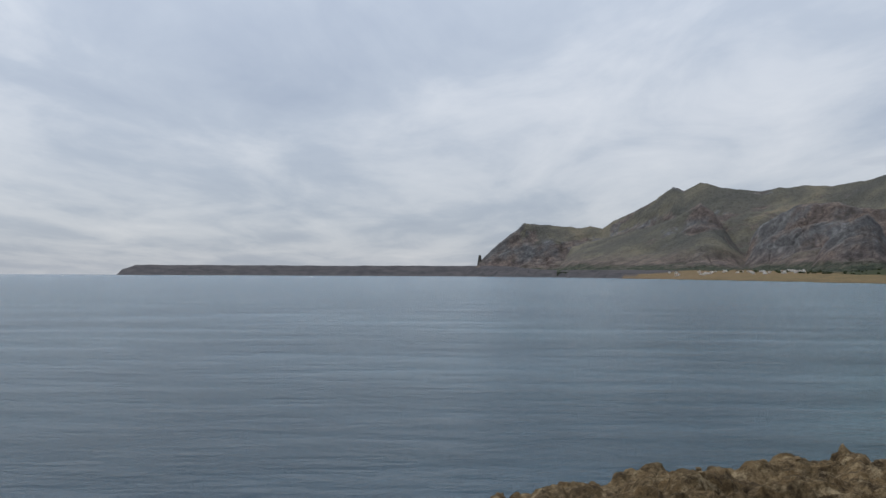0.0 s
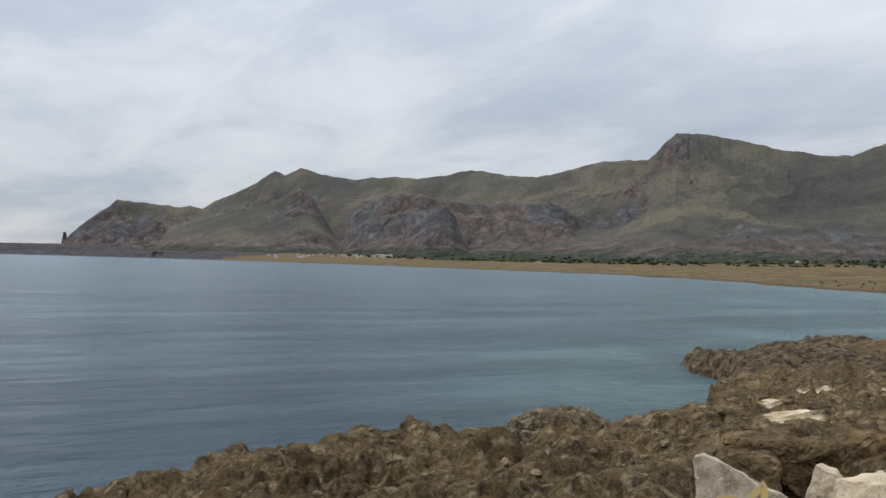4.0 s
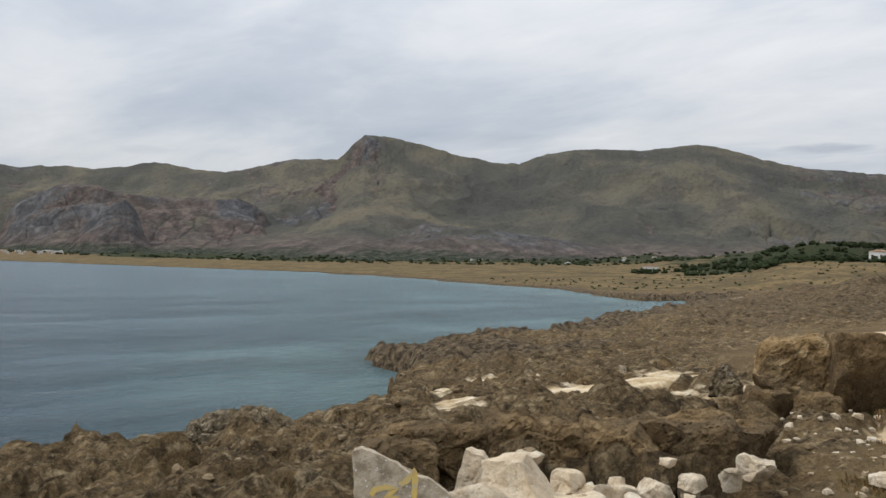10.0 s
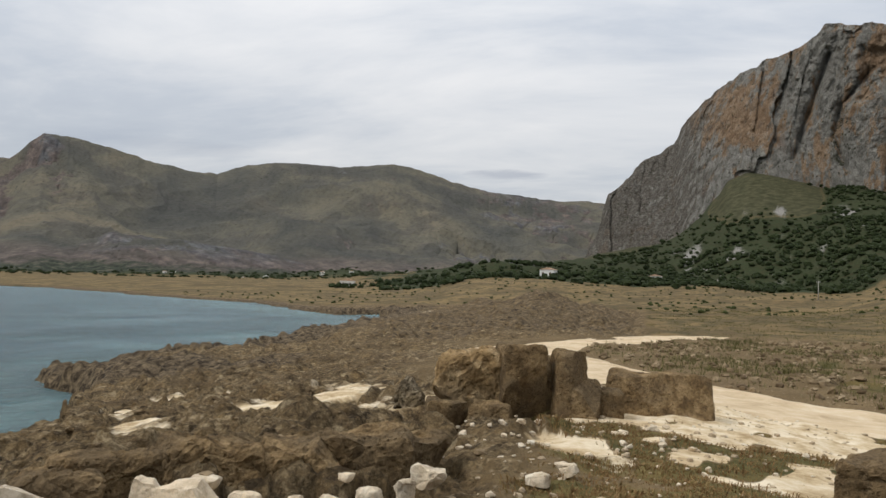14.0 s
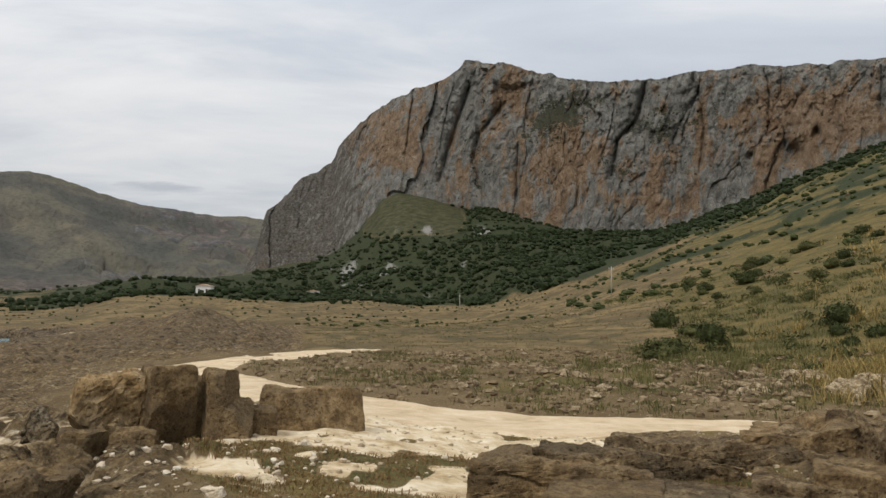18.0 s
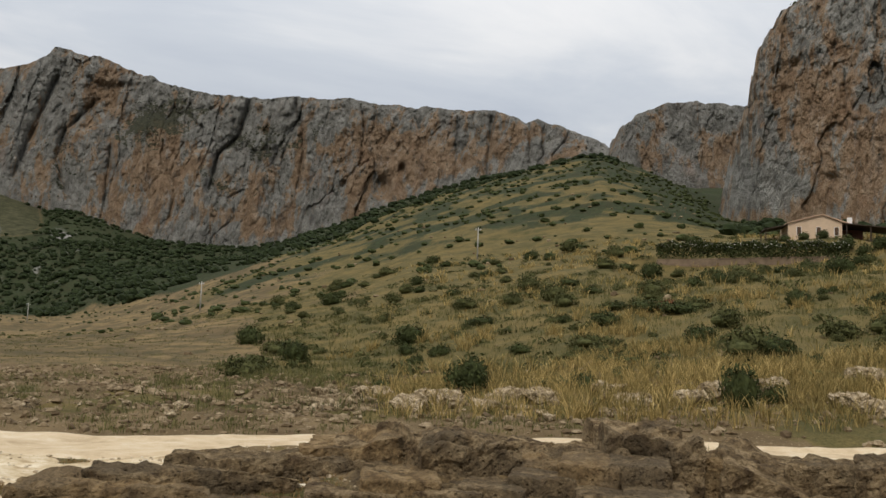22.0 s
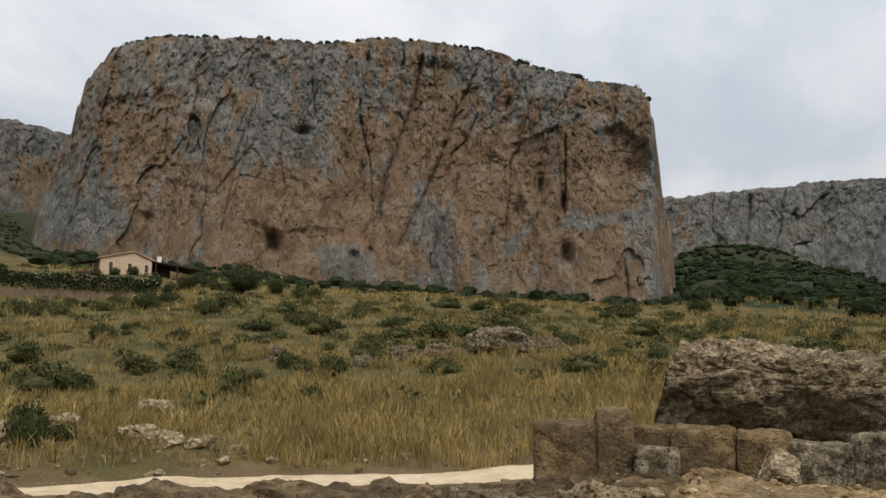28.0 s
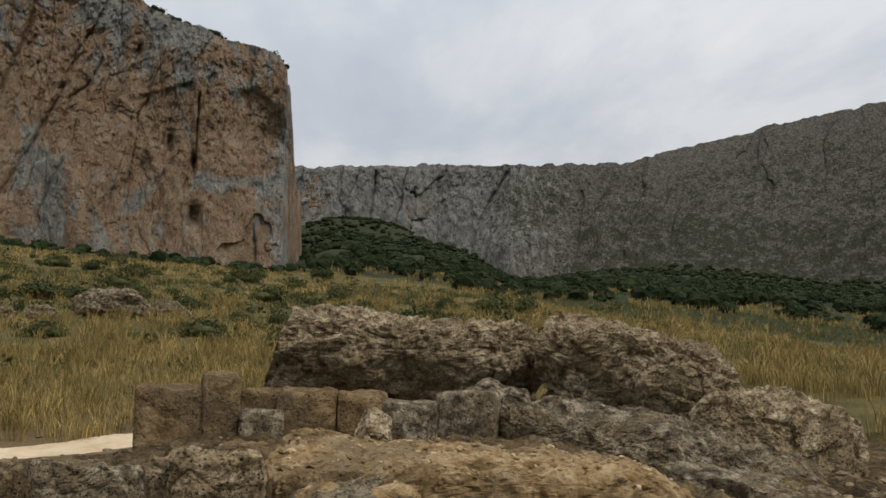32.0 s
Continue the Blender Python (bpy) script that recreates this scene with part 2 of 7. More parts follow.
def ground_material():
    m = Mat("ground_earth", 0.95, 0.08)
    fine = m.noise(9.0, 6, 0.6)
    wide = m.noise(0.35, 5, 0.6)
    stain = m.noise(1.7, 6, 0.65, distort=0.6)
    # random dark blotches strewn over the karst by noise
    dark_blotch = m.ramp(m.noise(3.6, 8, 0.75, shift=(3, 8, 2)), [(0.5, 0.0), (0.6, 0.85)])
    karst = m.mix(m.ramp(stain, [(0.36, 0.0), (0.62, 1.0)]), rock_colours(m, 5.0, (0.08, 0.05, 0.022), (0.2, 0.132, 0.062), (0.34, 0.24, 0.122)),
                  rock_colours(m, 11.0, (0.085, 0.06, 0.034), (0.23, 0.165, 0.09), (0.43, 0.33, 0.195)))
    karst = m.mix(m.ramp(m.noise(0.45, 6, 0.68, distort=0.5, shift=(2, 2, 5)), [(0.46, 0.0), (0.6, 0.55)]), karst, (0.12, 0.08, 0.04))
    karst = m.mix(dark_blotch, karst, (0.065, 0.046, 0.027))
    karst = m.mix(m.ramp(m.noise(2.1, 7, 0.7, shift=(7, 1, 4)), [(0.56, 0.0), (0.64, 0.8)]), karst, (0.48, 0.375, 0.225))
    speck = m.math("ADD", m.math("MULTIPLY", m.noise(34.0, 5, 0.75), 0.5), m.math("MULTIPLY", m.noise(9.0, 7, 0.75, shift=(5, 5, 1)), 0.5))
    karst = m.mix(0.9, karst, m.ramp(speck, [(0.36, 0.3), (0.47, 0.7), (0.56, 0.95), (0.66, 1.0)]), "MULTIPLY")
    dirt = m.mix(m.ramp(wide, [(0.35, 0.0), (0.65, 1.0)]), (0.13, 0.09, 0.046), (0.195, 0.138, 0.072))
    dirt = m.mix(m.ramp(m.cells(6.0), [(0.08, 1.0), (0.22, 0.0)]), dirt, (0.33, 0.26, 0.17))
    sand = m.ramp(m.noise(1.6, 8, 0.7), [(0.36, (0.36, 0.26, 0.14)), (0.48, (0.55, 0.43, 0.27)), (0.62, (0.7, 0.6, 0.44))])
    grass = m.mix(m.ramp(m.noise(0.22, 6, 0.65), [(0.38, 0.0), (0.6, 1.0)]), m.ramp(fine, [(0.3, (0.044, 0.041, 0.015)), (0.7, (0.108, 0.094, 0.037))]),
                  m.ramp(fine, [(0.3, (0.094, 0.069, 0.025)), (0.7, (0.2, 0.148, 0.058))]))
    field = m.mix(m.ramp(m.noise(0.05, 6, 0.65, stretch=(1, 1, 1)), [(0.4, 0.0), (0.58, 1.0)]), (0.11, 0.08, 0.041), (0.2, 0.14, 0.067))
    field = m.mix(m.ramp(m.noise(0.3, 5, 0.7), [(0.46, 0.0), (0.6, 0.8)]), field, (0.066, 0.058, 0.029))
    scrub = m.mix(m.ramp(m.noise(0.2, 8, 0.76), [(0.46, 0.0), (0.6, 1.0)]), m.ramp(m.noise(0.6, 5, 0.7), [(0.35, (0.018, 0.026, 0.012)), (0.65, (0.045, 0.055, 0.024))]), (0.038, 0.037, 0.017))
    edge = m.math("MULTIPLY", m.math("SUBTRACT", stain, 0.5), 0.9)

    def zoned(name):
        return m.ramp(m.math("ADD", m.attr(name), edge), [(0.42, 0.0), (0.58, 1.0)])

    crumble = m.noise(1.4, 9, 0.8, distort=0.3, shift=(9, 4, 4))
    karst = m.mix(0.65, karst, m.ramp(crumble, [(0.4, 0.25), (0.48, 0.75), (0.56, 1.0)]), "MULTIPLY")
    dirt = m.mix(0.7, dirt, m.ramp(speck, [(0.36, 0.3), (0.5, 0.85), (0.6, 1.0)]), "MULTIPLY")
    c = m.mix(zoned("rock"), dirt, karst)
    c = m.mix(zoned("field"), c, field)
    c = m.mix(zoned("grass"), c, grass)
    c = m.mix(zoned("scrub"), c, scrub)
    c = m.mix(zoned("turf"), c, m.ramp(m.noise(0.12, 8, 0.75), [(0.36, (0.028, 0.031, 0.014)), (0.5, (0.053, 0.052, 0.026)), (0.66, (0.09, 0.08, 0.044))]))
    c = m.mix(zoned("sand"), c, sand)
    c = m.mix(zoned("scree"), c, m.ramp(fine, [(0.3, (0.13, 0.123, 0.11)), (0.7, (0.3, 0.285, 0.255))]))
    wet = m.ramp(m.math("ADD", m.axis(2), m.math("MULTIPLY", stain, 0.9)), [(0.8, 1.0), (1.9, 0.0)])
    c = m.mix(m.math("MULTIPLY", wet, 0.8), c, (0.035, 0.032, 0.026))
    c = m.mix(zoned("shore"), c, m.ramp(crumble, [(0.4, (0.026, 0.019, 0.013)), (0.49, (0.085, 0.063, 0.039)), (0.58, (0.2, 0.15, 0.092))]))
    # cape and far coast: distance haze painted in as a grey-purple ground colour
    c = m.mix(zoned("cape"), c, m.ramp(m.noise(0.02, 5, 0.7), [(0.35, (0.04, 0.038, 0.042)), (0.65, (0.085, 0.078, 0.078))]))
    m.color(c)
    pits = m.math("ADD", m.noise(11.0, 6, 0.7), m.math("MULTIPLY", m.noise(2.6, 6, 0.68), 2.2))
    holes = m.ramp(m.cells(3.4), [(0.05, 0.0), (0.3, 1.0)])
    pits = m.math("ADD", pits, m.math("MULTIPLY", holes, m.math("MULTIPLY", m.attr("rock"), 0.5)))
    soft = m.math("ADD", m.math("MULTIPLY", m.attr("rock"), 0.8), 0.2)
    fleck = m.noise(38.0, 5, 0.7)
    pits = m.math("ADD", pits, m.math("MULTIPLY", fleck, 0.35))
    return m.bump(m.math("MULTIPLY", pits, soft), 1.0, 0.085).m


def sea_material():
    m = Mat("sea_water", 0.2, 0.5)
    shoal = m.attr("shoal")
    patch = m.ramp(m.noise(0.045, 5, 0.6, stretch=(1, 1, 1), distort=0.5), [(0.4, 0.0), (0.62, 1.0)])
    deep = m.mix(m.ramp(m.noise(0.012, 4, 0.6), [(0.35, 0.0), (0.65, 1.0)]), (0.084, 0.136, 0.18), (0.108, 0.176, 0.22))
    teal = m.mix(patch, (0.14, 0.225, 0.245), (0.19, 0.315, 0.32))
    m.color(m.mix(shoal, deep, teal))
    m.set("IOR", 1.33)
    wind = m.ramp(m.noise(0.02, 5, 0.65, stretch=(1, 3.5, 1), turn=(0, 0, 20)), [(0.4, 0.45), (0.62, 1.0)])
    waves = m.math("ADD", m.noise(0.5, 5, 0.6, stretch=(1, 1.7, 1), turn=(0, 0, 25)), m.math("MULTIPLY", m.noise(1.5, 6, 0.7, stretch=(1, 1.8, 1), turn=(0, 0, -15)), 0.75))
    swell = m.math("ADD", m.math("MULTIPLY", m.noise(0.24, 6, 0.72, stretch=(1, 1.5, 1), turn=(0, 0, 15), distort=0.3), 4.2), m.math("MULTIPLY", m.noise(0.06, 8, 0.75, stretch=(1, 1.6, 1), turn=(0, 0, -8)), 5.0))
    ripple = m.math("ADD", m.math("MULTIPLY", m.noise(4.5, 5, 0.7, stretch=(1, 1.6, 1), turn=(0, 0, 10)), 0.5), m.math("MULTIPLY", m.noise(0.9, 7, 0.75, stretch=(1, 1.5, 1), turn=(0, 0, 32), shift=(4, 2, 0)), 0.9))
    waves = m.math("ADD", m.math("ADD", waves, swell), ripple)
    return m.bump(m.math("MULTIPLY", waves, wind), 1.0, 0.6).m


def limestone_material(name, size, tone=1.0):
    """Limestone: orange and grey patches with crisp edges (zone rust), water streaks, scrub dots and ledges (zone green), stony soil (zone soil)."""
    m = Mat(name, 0.95, 0.15)
    q = 1.0 / size
    body = m.noise(1.1 * q, 9, 0.66, stretch=(1, 1, 0.7), distort=0.4)
    fine = m.noise(7.0 * q, 8, 0.72, stretch=(1, 1, 0.8))
    grey = m.ramp(body, [(0.34, (0.18, 0.171, 0.148)), (0.5, (0.3, 0.287, 0.25)), (0.66, (0.43, 0.412, 0.365))])
    rust = m.ramp(body, [(0.32, (0.215, 0.135, 0.078)), (0.5, (0.365, 0.24, 0.142)), (0.68, (0.47, 0.345, 0.23))])
    wide = m.noise(0.36 * q, 8, 0.62, stretch=(1, 1, 0.5), distort=0.7, shift=(6, 2, 9))
    lick = m.noise(1.5 * q, 9, 0.7, stretch=(1, 1, 0.22), distort=0.5, shift=(3, 0, 5))
    where = m.math("ADD", m.math("MULTIPLY", m.math("SUBTRACT", wide, 0.5), 4.2), m.math("MULTIPLY", m.math("SUBTRACT", lick, 0.5), 3.0))
    c = m.mix(m.ramp(m.math("ADD", m.attr("rust"), where), [(0.36, 0.0), (0.62, 0.92)]), grey, rust)
    red = m.ramp(m.noise(0.5 * q, 7, 0.68, stretch=(1, 1, 0.6), shift=(1, 9, 4)), [(0.56, 0.0), (0.68, 0.5)])
    c = m.mix(m.math("MULTIPLY", red, m.attr("rust")), c, (0.3, 0.15, 0.08))
    black = m.ramp(m.noise(1.0 * q, 8, 0.68, stretch=(1, 1, 0.22), shift=(9, 2, 0)), [(0.56, 0.0), (0.68, 0.55)])
    c = m.mix(black, c, (0.11, 0.102, 0.094))
    pale = m.ramp(m.noise(1.2 * q, 8, 0.7, stretch=(1, 1, 0.35), shift=(1, 8, 3)), [(0.58, 0.0), (0.68, 0.5)])
    c = m.mix(pale, c, (0.5, 0.48, 0.44))
    c = m.mix(0.8, c, m.ramp(fine, [(0.34, 0.5), (0.45, 0.85), (0.6, 1.0)]), "MULTIPLY")
    earth = m.ramp(m.noise(3.2 * q, 9, 0.78, stretch=(1, 1, 1.6)), [(0.4, (0.05, 0.046, 0.034)), (0.49, (0.118, 0.1, 0.079)), (0.6, (0.25, 0.222, 0.188))])
    c = m.mix(m.ramp(m.math("ADD", m.attr("soil"), m.math("MULTIPLY", m.math("SUBTRACT", lick, 0.5), 2.5)), [(0.4, 0.0), (0.6, 0.85)]), c, earth)
    leaf = m.ramp(m.noise(4.0 * q, 6, 0.7), [(0.36, (0.03, 0.035, 0.02)), (0.64, (0.085, 0.082, 0.045))])
    tuft = m.math("ADD", m.math("MULTIPLY", m.ramp(m.cells(1.7 * q), [(0.1, 1.0), (0.32, 0.0)]), 0.42), m.math("MULTIPLY", m.math("SUBTRACT", m.noise(0.8 * q, 8, 0.74), 0.5), 1.6))
    tuft = m.math("ADD", tuft, m.math("ADD", m.attr("green"), m.math("MULTIPLY", m.math("MAXIMUM", m.axis(2, True), 0.0), 0.45)))
    c = m.mix(m.ramp(tuft, [(0.5, 0.0), (0.62, 0.92)]), c, leaf)
    m.color(m.mix(1.0, c, (tone, tone, tone), "MULTIPLY"))
    return m.bump(m.math("ADD", m.noise(1.4 * q, 9, 0.72, stretch=(1, 1, 0.75)), m.math("MULTIPLY", m.noise(6 * q, 8, 0.75), 0.45)), 1.0, 0.55 * size).m


def mountain_material():
    """Dry turf in broad patches, purplish crags (zone crag), scrub dots and woods at the foot."""
    m = Mat("mountain_slope", 0.95, 0.12)
    wide = m.noise(0.0032, 7, 0.6, distort=0.5)
    fine = m.noise(0.09, 8, 0.74)
    turf = m.ramp(wide, [(0.36, (0.078, 0.075, 0.063)), (0.47, (0.104, 0.096, 0.074)), (0.56, (0.142, 0.124, 0.088)), (0.66, (0.172, 0.142, 0.096))])
    turf = m.mix(m.ramp(m.noise(0.0065, 7, 0.65, shift=(8, 1, 2)), [(0.5, 0.0), (0.58, 0.6)]), turf, (0.084, 0.078, 0.066))
    grey = m.ramp(m.noise(0.03, 9, 0.74), [(0.36, (0.06, 0.058, 0.06)), (0.5, (0.108, 0.104, 0.102)), (0.64, (0.185, 0.177, 0.17))])
    red = m.ramp(m.noise(0.03, 9, 0.74), [(0.36, (0.055, 0.043, 0.038)), (0.5, (0.115, 0.088, 0.075)), (0.64, (0.205, 0.152, 0.122))])
    stone = m.mix(m.ramp(m.noise(0.005, 6, 0.62, shift=(2, 7, 0)), [(0.44, 0.0), (0.54, 1.0)]), grey, red)
    where = m.math("ADD", m.attr("crag"), m.math("MULTIPLY", m.math("SUBTRACT", m.noise(0.014, 8, 0.72, shift=(4, 4, 4)), 0.5), 2.6))
    c = m.mix(m.ramp(where, [(0.42, 0.0), (0.6, 0.88)]), turf, stone)
    dots = m.math("ADD", m.math("MULTIPLY", m.ramp(m.cells(0.055), [(0.1, 1.0), (0.3, 0.0)]), 0.5), m.math("MULTIPLY", m.math("SUBTRACT", m.noise(0.012, 7, 0.7, shift=(1, 9, 7)), 0.5), 1.8))
    c = m.mix(m.ramp(dots, [(0.44, 0.0), (0.56, 0.75)]), c, (0.05, 0.052, 0.036))
    c = m.mix(0.6, c, m.ramp(fine, [(0.36, 0.45), (0.47, 0.85), (0.6, 1.0)]), "MULTIPLY")
    low = m.math("DIVIDE", m.math("ADD", m.axis(2), m.math("MULTIPLY", m.noise(0.009, 7, 0.7), 75.0)), 200.0)
    c = m.mix(m.ramp(low, [(0.42, 0.8), (0.62, 0.0)]), c, red)
    wood = m.ramp(m.noise(0.06, 8, 0.75, shift=(5, 1, 0)), [(0.42, (0.02, 0.027, 0.017)), (0.54, (0.05, 0.056, 0.036)), (0.66, (0.12, 0.105, 0.072))])
    c = m.mix(m.ramp(low, [(0.33, 0.95), (0.42, 0.0)]), c, wood)
    # distance haze is put into the colour here: all tones bluer and lighter
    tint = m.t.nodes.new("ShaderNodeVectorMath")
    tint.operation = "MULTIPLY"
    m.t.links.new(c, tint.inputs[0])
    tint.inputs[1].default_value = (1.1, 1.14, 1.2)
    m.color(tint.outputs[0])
    return m.bump(m.math("ADD", m.noise(0.06, 8, 0.72), m.math("MULTIPLY", m.noise(0.016, 8, 0.7), 1.6)), 0.9, 10.0).m


GROUND, SEA, MOUNTAIN = ground_material(), sea_material(), mountain_material()
CLIFF_NEAR = limestone_material("limestone_cliff", 6.5, 1.0)
CLIFF_FAR = limestone_material("limestone_crag", 11.0, 0.74)
CLIFF_SCRUB = limestone_material("limestone_scrub", 7.0, 0.8)

# ---- the plan: bearings in degrees clockwise from the first view, distances in metres ----
EYE_Z = 8.0
COAST = [(-100, 13), (-60, 12), (-30, 12.5), (-10, 13.5), (0, 15.2), (5, 16.8), (13.6, 18.0), (20, 18.7), (26.5, 20.6), (31, 22), (34.5, 23), (36.5, 24), (41, 28), (44.9, 36), (46.2, 48), (45.2, 60),
         (43.6, 66), (42.3, 72), (42.5, 75), (44.5, 76), (48.7, 82), (53.5, 88), (57, 105), (60, 135), (64, 190), (66.5, 250), (63, 238), (60.1, 226), (55.7, 268), (52.1, 373), (44.7, 535)]
FAR_COAST = [(40, 630), (37.1, 747), (30.8, 860), (26, 1040), (20, 1400), (14, 1900), (8.6, 2700), (4, 3500), (1, 3850), (-10, 4000), (-20.5, 4100), (-20.8, 4300), (-10, 4560), (40, 4560), (100, 4560), (180, 4560), (250, 4560)]
NEAR_RING = [(-80, 9, 5.0), (0, 9, 4.8), (12, 9, 5.0), (20, 9, 5.3), (40, 7.5, 6.1), (60, 7.5, 6.17), (75, 8.5, 6.22), (90, 9, 6.0), (110, 9, 5.9), (130, 8.5, 5.9), (150, 8, 5.95), (160, 8, 6.1), (165, 8.5, 6.4), (190, 8.5, 6.5), (215, 9, 6.5), (280, 9, 6)]
SHELF_RING = [(-80, 11.5, 4.0), (0, 12, 4.15), (6, 12.2, 4.4), (12, 12.5, 4.6), (20, 13, 4.6), (28, 13.5, 4.75), (40, 14, 5.1), (60, 14.5, 5.7), (75, 15, 5.9), (82, 16.4, 5.86), (88, 15.5, 5.7), (95, 14, 5.6), (110, 12.5, 5.9), (130, 12.5, 6.0), (150, 12.5, 6.1), (163, 12.5, 6.5), (170, 13.2, 6.95), (186, 13, 6.95), (200, 12.5, 6.7), (215, 12, 6.6), (280, 12, 6)]
ROAD_RING = [(-80, 14, 3.4), (-2, 15.0, 3.6), (3, 15.9, 3.95), (6, 16.4, 4.25), (12, 16.9, 4.32), (20, 17.9, 4.22), (27, 20, 4.0), (34, 21.5, 3.75), (40, 25, 3.65), (48, 27, 4.1), (57, 28, 4.6), (65, 30, 4.95), (77, 40, 5.0), (86, 28, 5.0), (95, 24, 5.0), (110, 26, 5.0), (130, 28, 5.0), (150, 29.5, 5.0), (163, 30, 5.05), (175, 30, 5.4),
             (188, 27, 6.0), (200, 24, 6.3), (215, 22, 6.4), (280, 20, 6)]
MID_RING = [(-80, 40, 3), (30, 50, 1.4), (44, 62, 1.3), (50, 70, 2.0), (55, 78, 2.4), (65, 90, 3.0), (80, 100, 4.5), (95, 100, 5.1), (105, 90, 5.5), (115, 70, 5.9), (125, 62, 7.0), (135, 60, 8.6), (150, 60, 10.0), (165, 60, 10.2), (175, 58, 9.6), (188, 50, 9.6),
            (197, 45, 9.0), (205, 42, 8.0), (215, 42, 7.2), (280, 60, 7)]
CREST_RING = [(-80, 250, 6), (40, 250, 2.0), (55, 250, 2.2), (66, 260, 2.8), (80, 300, 4.6), (92, 280, 6.4), (97, 240, 9.5), (101, 215, 13.5), (107, 210, 19.5), (115, 190, 25.0), (125, 175, 27.0), (135, 160, 27.0), (141, 150, 26.4), (150, 175, 27.8), (161, 180, 27.8), (175, 160, 23.4),
              (188, 110, 16.2), (197, 80, 11.7), (205, 70, 9.5), (213, 70, 7.8), (280, 250, 12)]
SPUR_RING = [(-80, 600, 8), (40, 1900, 13), (55, 1700, 16), (63, 800, 10), (66.6, 720, 13), (68, 700, 21), (70, 690, 25), (73, 700, 26), (76, 700, 25), (80, 650, 20), (90, 600, 15), (95, 420, 13), (99, 350, 19), (103.3, 330, 28.5), (109.5, 400, 53.5), (115.4, 460, 84), (120.7, 520, 113.5), (127, 570, 139), (131.5, 540, 110), (135, 420, 67),
             (150, 340, 51), (165, 335, 43), (175, 345, 40), (178, 540, 88), (187, 560, 78), (190, 560, 58), (197, 560, 66), (205, 560, 56), (214, 560, 45), (280, 600, 40)]
G_CREST = [(76.5, 2.4), (77.3, 4.3), (77.9, 6.5), (78.9, 7.36), (79.8, 8.54), (82, 9.8), (82.8, 11.5), (84, 12.5), (86.1, 14.1), (88.1, 15.05), (89.7, 15.4), (91, 16.7), (92.8, 16.6), (95.5, 16.02), (99.3, 15.22), (102.9, 15.08), (106.3, 15.5), (109.1, 15.73), (113.7, 15.4), (117.9, 15.3), (119.1, 15.42), (121, 15.0), (121.9, 14.67), (122.6, 14.85), (124.5, 14.33), (127.1, 13.2), (128.5, 12.0)]
G_FOOT = [(76.4, 2.7), (78.8, 3.1), (82.3, 4.1), (84, 5.4), (84.9, 6.9), (85.4, 8.1), (86.5, 8.4), (89.9, 7.95), (91, 7.35), (93.3, 7.2), (95.6, 6.0), (98.3, 5.45), (101.3, 5.45), (104.7, 6.05), (108.4, 7.3), (112.1, 8.5), (116.6, 9.8), (118.9, 10.4), (122.2, 11.2), (128.5, 11.6)]
G_FRONT = [(76.5, 1120), (84, 1040), (88, 1020), (92, 990), (98, 900), (103, 880), (110, 830), (117, 770), (122, 720), (128.5, 670)]
FOOT_RING = [(-80, 4400, 10), (40, 2300, 30), (55, 2100, 30), (66, 1600, 40), (73, 1250, 34)]
for a, e in G_FOOT[:-1]:
    d = float(np.interp(a, [g[0] for g in G_FRONT], [g[1] for g in G_FRONT])) + 14
    FOOT_RING.append((a, d, EYE_Z + d * math.tan(radians(e)) - 4))
FOOT_RING += [(127, 680, 148), (131, 650, 134), (135, 650, 130), (150, 660, 110), (175, 650, 108), (180.8, 655, 110), (184, 655, 98), (188, 630, 72), (190, 605, 58), (197, 620, 72), (205, 620, 64), (214, 620, 52), (280, 900, 60)]



def outline_distance(px, py, pts):
    """Signed distance to a closed outline of x, y corners, positive inside."""
    pts = np.asarray(pts, float)
    best = np.full(px.shape, 1e18)
    inside = np.zeros(px.shape, bool)
    for (ax, ay), (bx, by) in zip(pts, np.roll(pts, -1, 0)):
        ex, ey = bx - ax, by - ay
        t = np.clip(((px - ax) * ex + (py - ay) * ey) / (ex * ex + ey * ey + 1e-9), 0, 1)
        best = np.minimum(best, (px - ax - t * ex) ** 2 + (py - ay - t * ey) ** 2)
        cross = (ay > py) != (by > py)
        inside ^= cross & (px < ex * (py - ay) / np.where(abs(ey) < 1e-9, 1e-9, ey) + ax)
    return np.where(inside, 1, -1) * np.sqrt(best)


def polygon_distance(px, py, ring):
    """The same for an outline of bearings and distances."""
    return outline_distance(px, py, [(d * math.sin(radians(a)), d * math.cos(radians(a))) for a, d in ring])


def smooth_path(stations, n):
    """A Catmull-Rom line through stations (bearing, distance, half width), as n rows x, y, half width."""
    pts = np.array([(d * math.sin(radians(a)), d * math.cos(radians(a)), w) for a, d, w in stations])
    pts = np.vstack([2 * pts[0] - pts[1], pts, 2 * pts[-1] - pts[-2]])
    out = []
    for t in np.linspace(0, len(stations) - 1.0001, n):
        i, f = int(t), t - int(t)
        a, b, c, d = pts[i:i + 4]
        out.append(0.5 * (2 * b + (c - a) * f + (2 * a - 5 * b + 4 * c - d) * f * f + (3 * b - a - 3 * c + d) * f ** 3))
    return np.array(out)


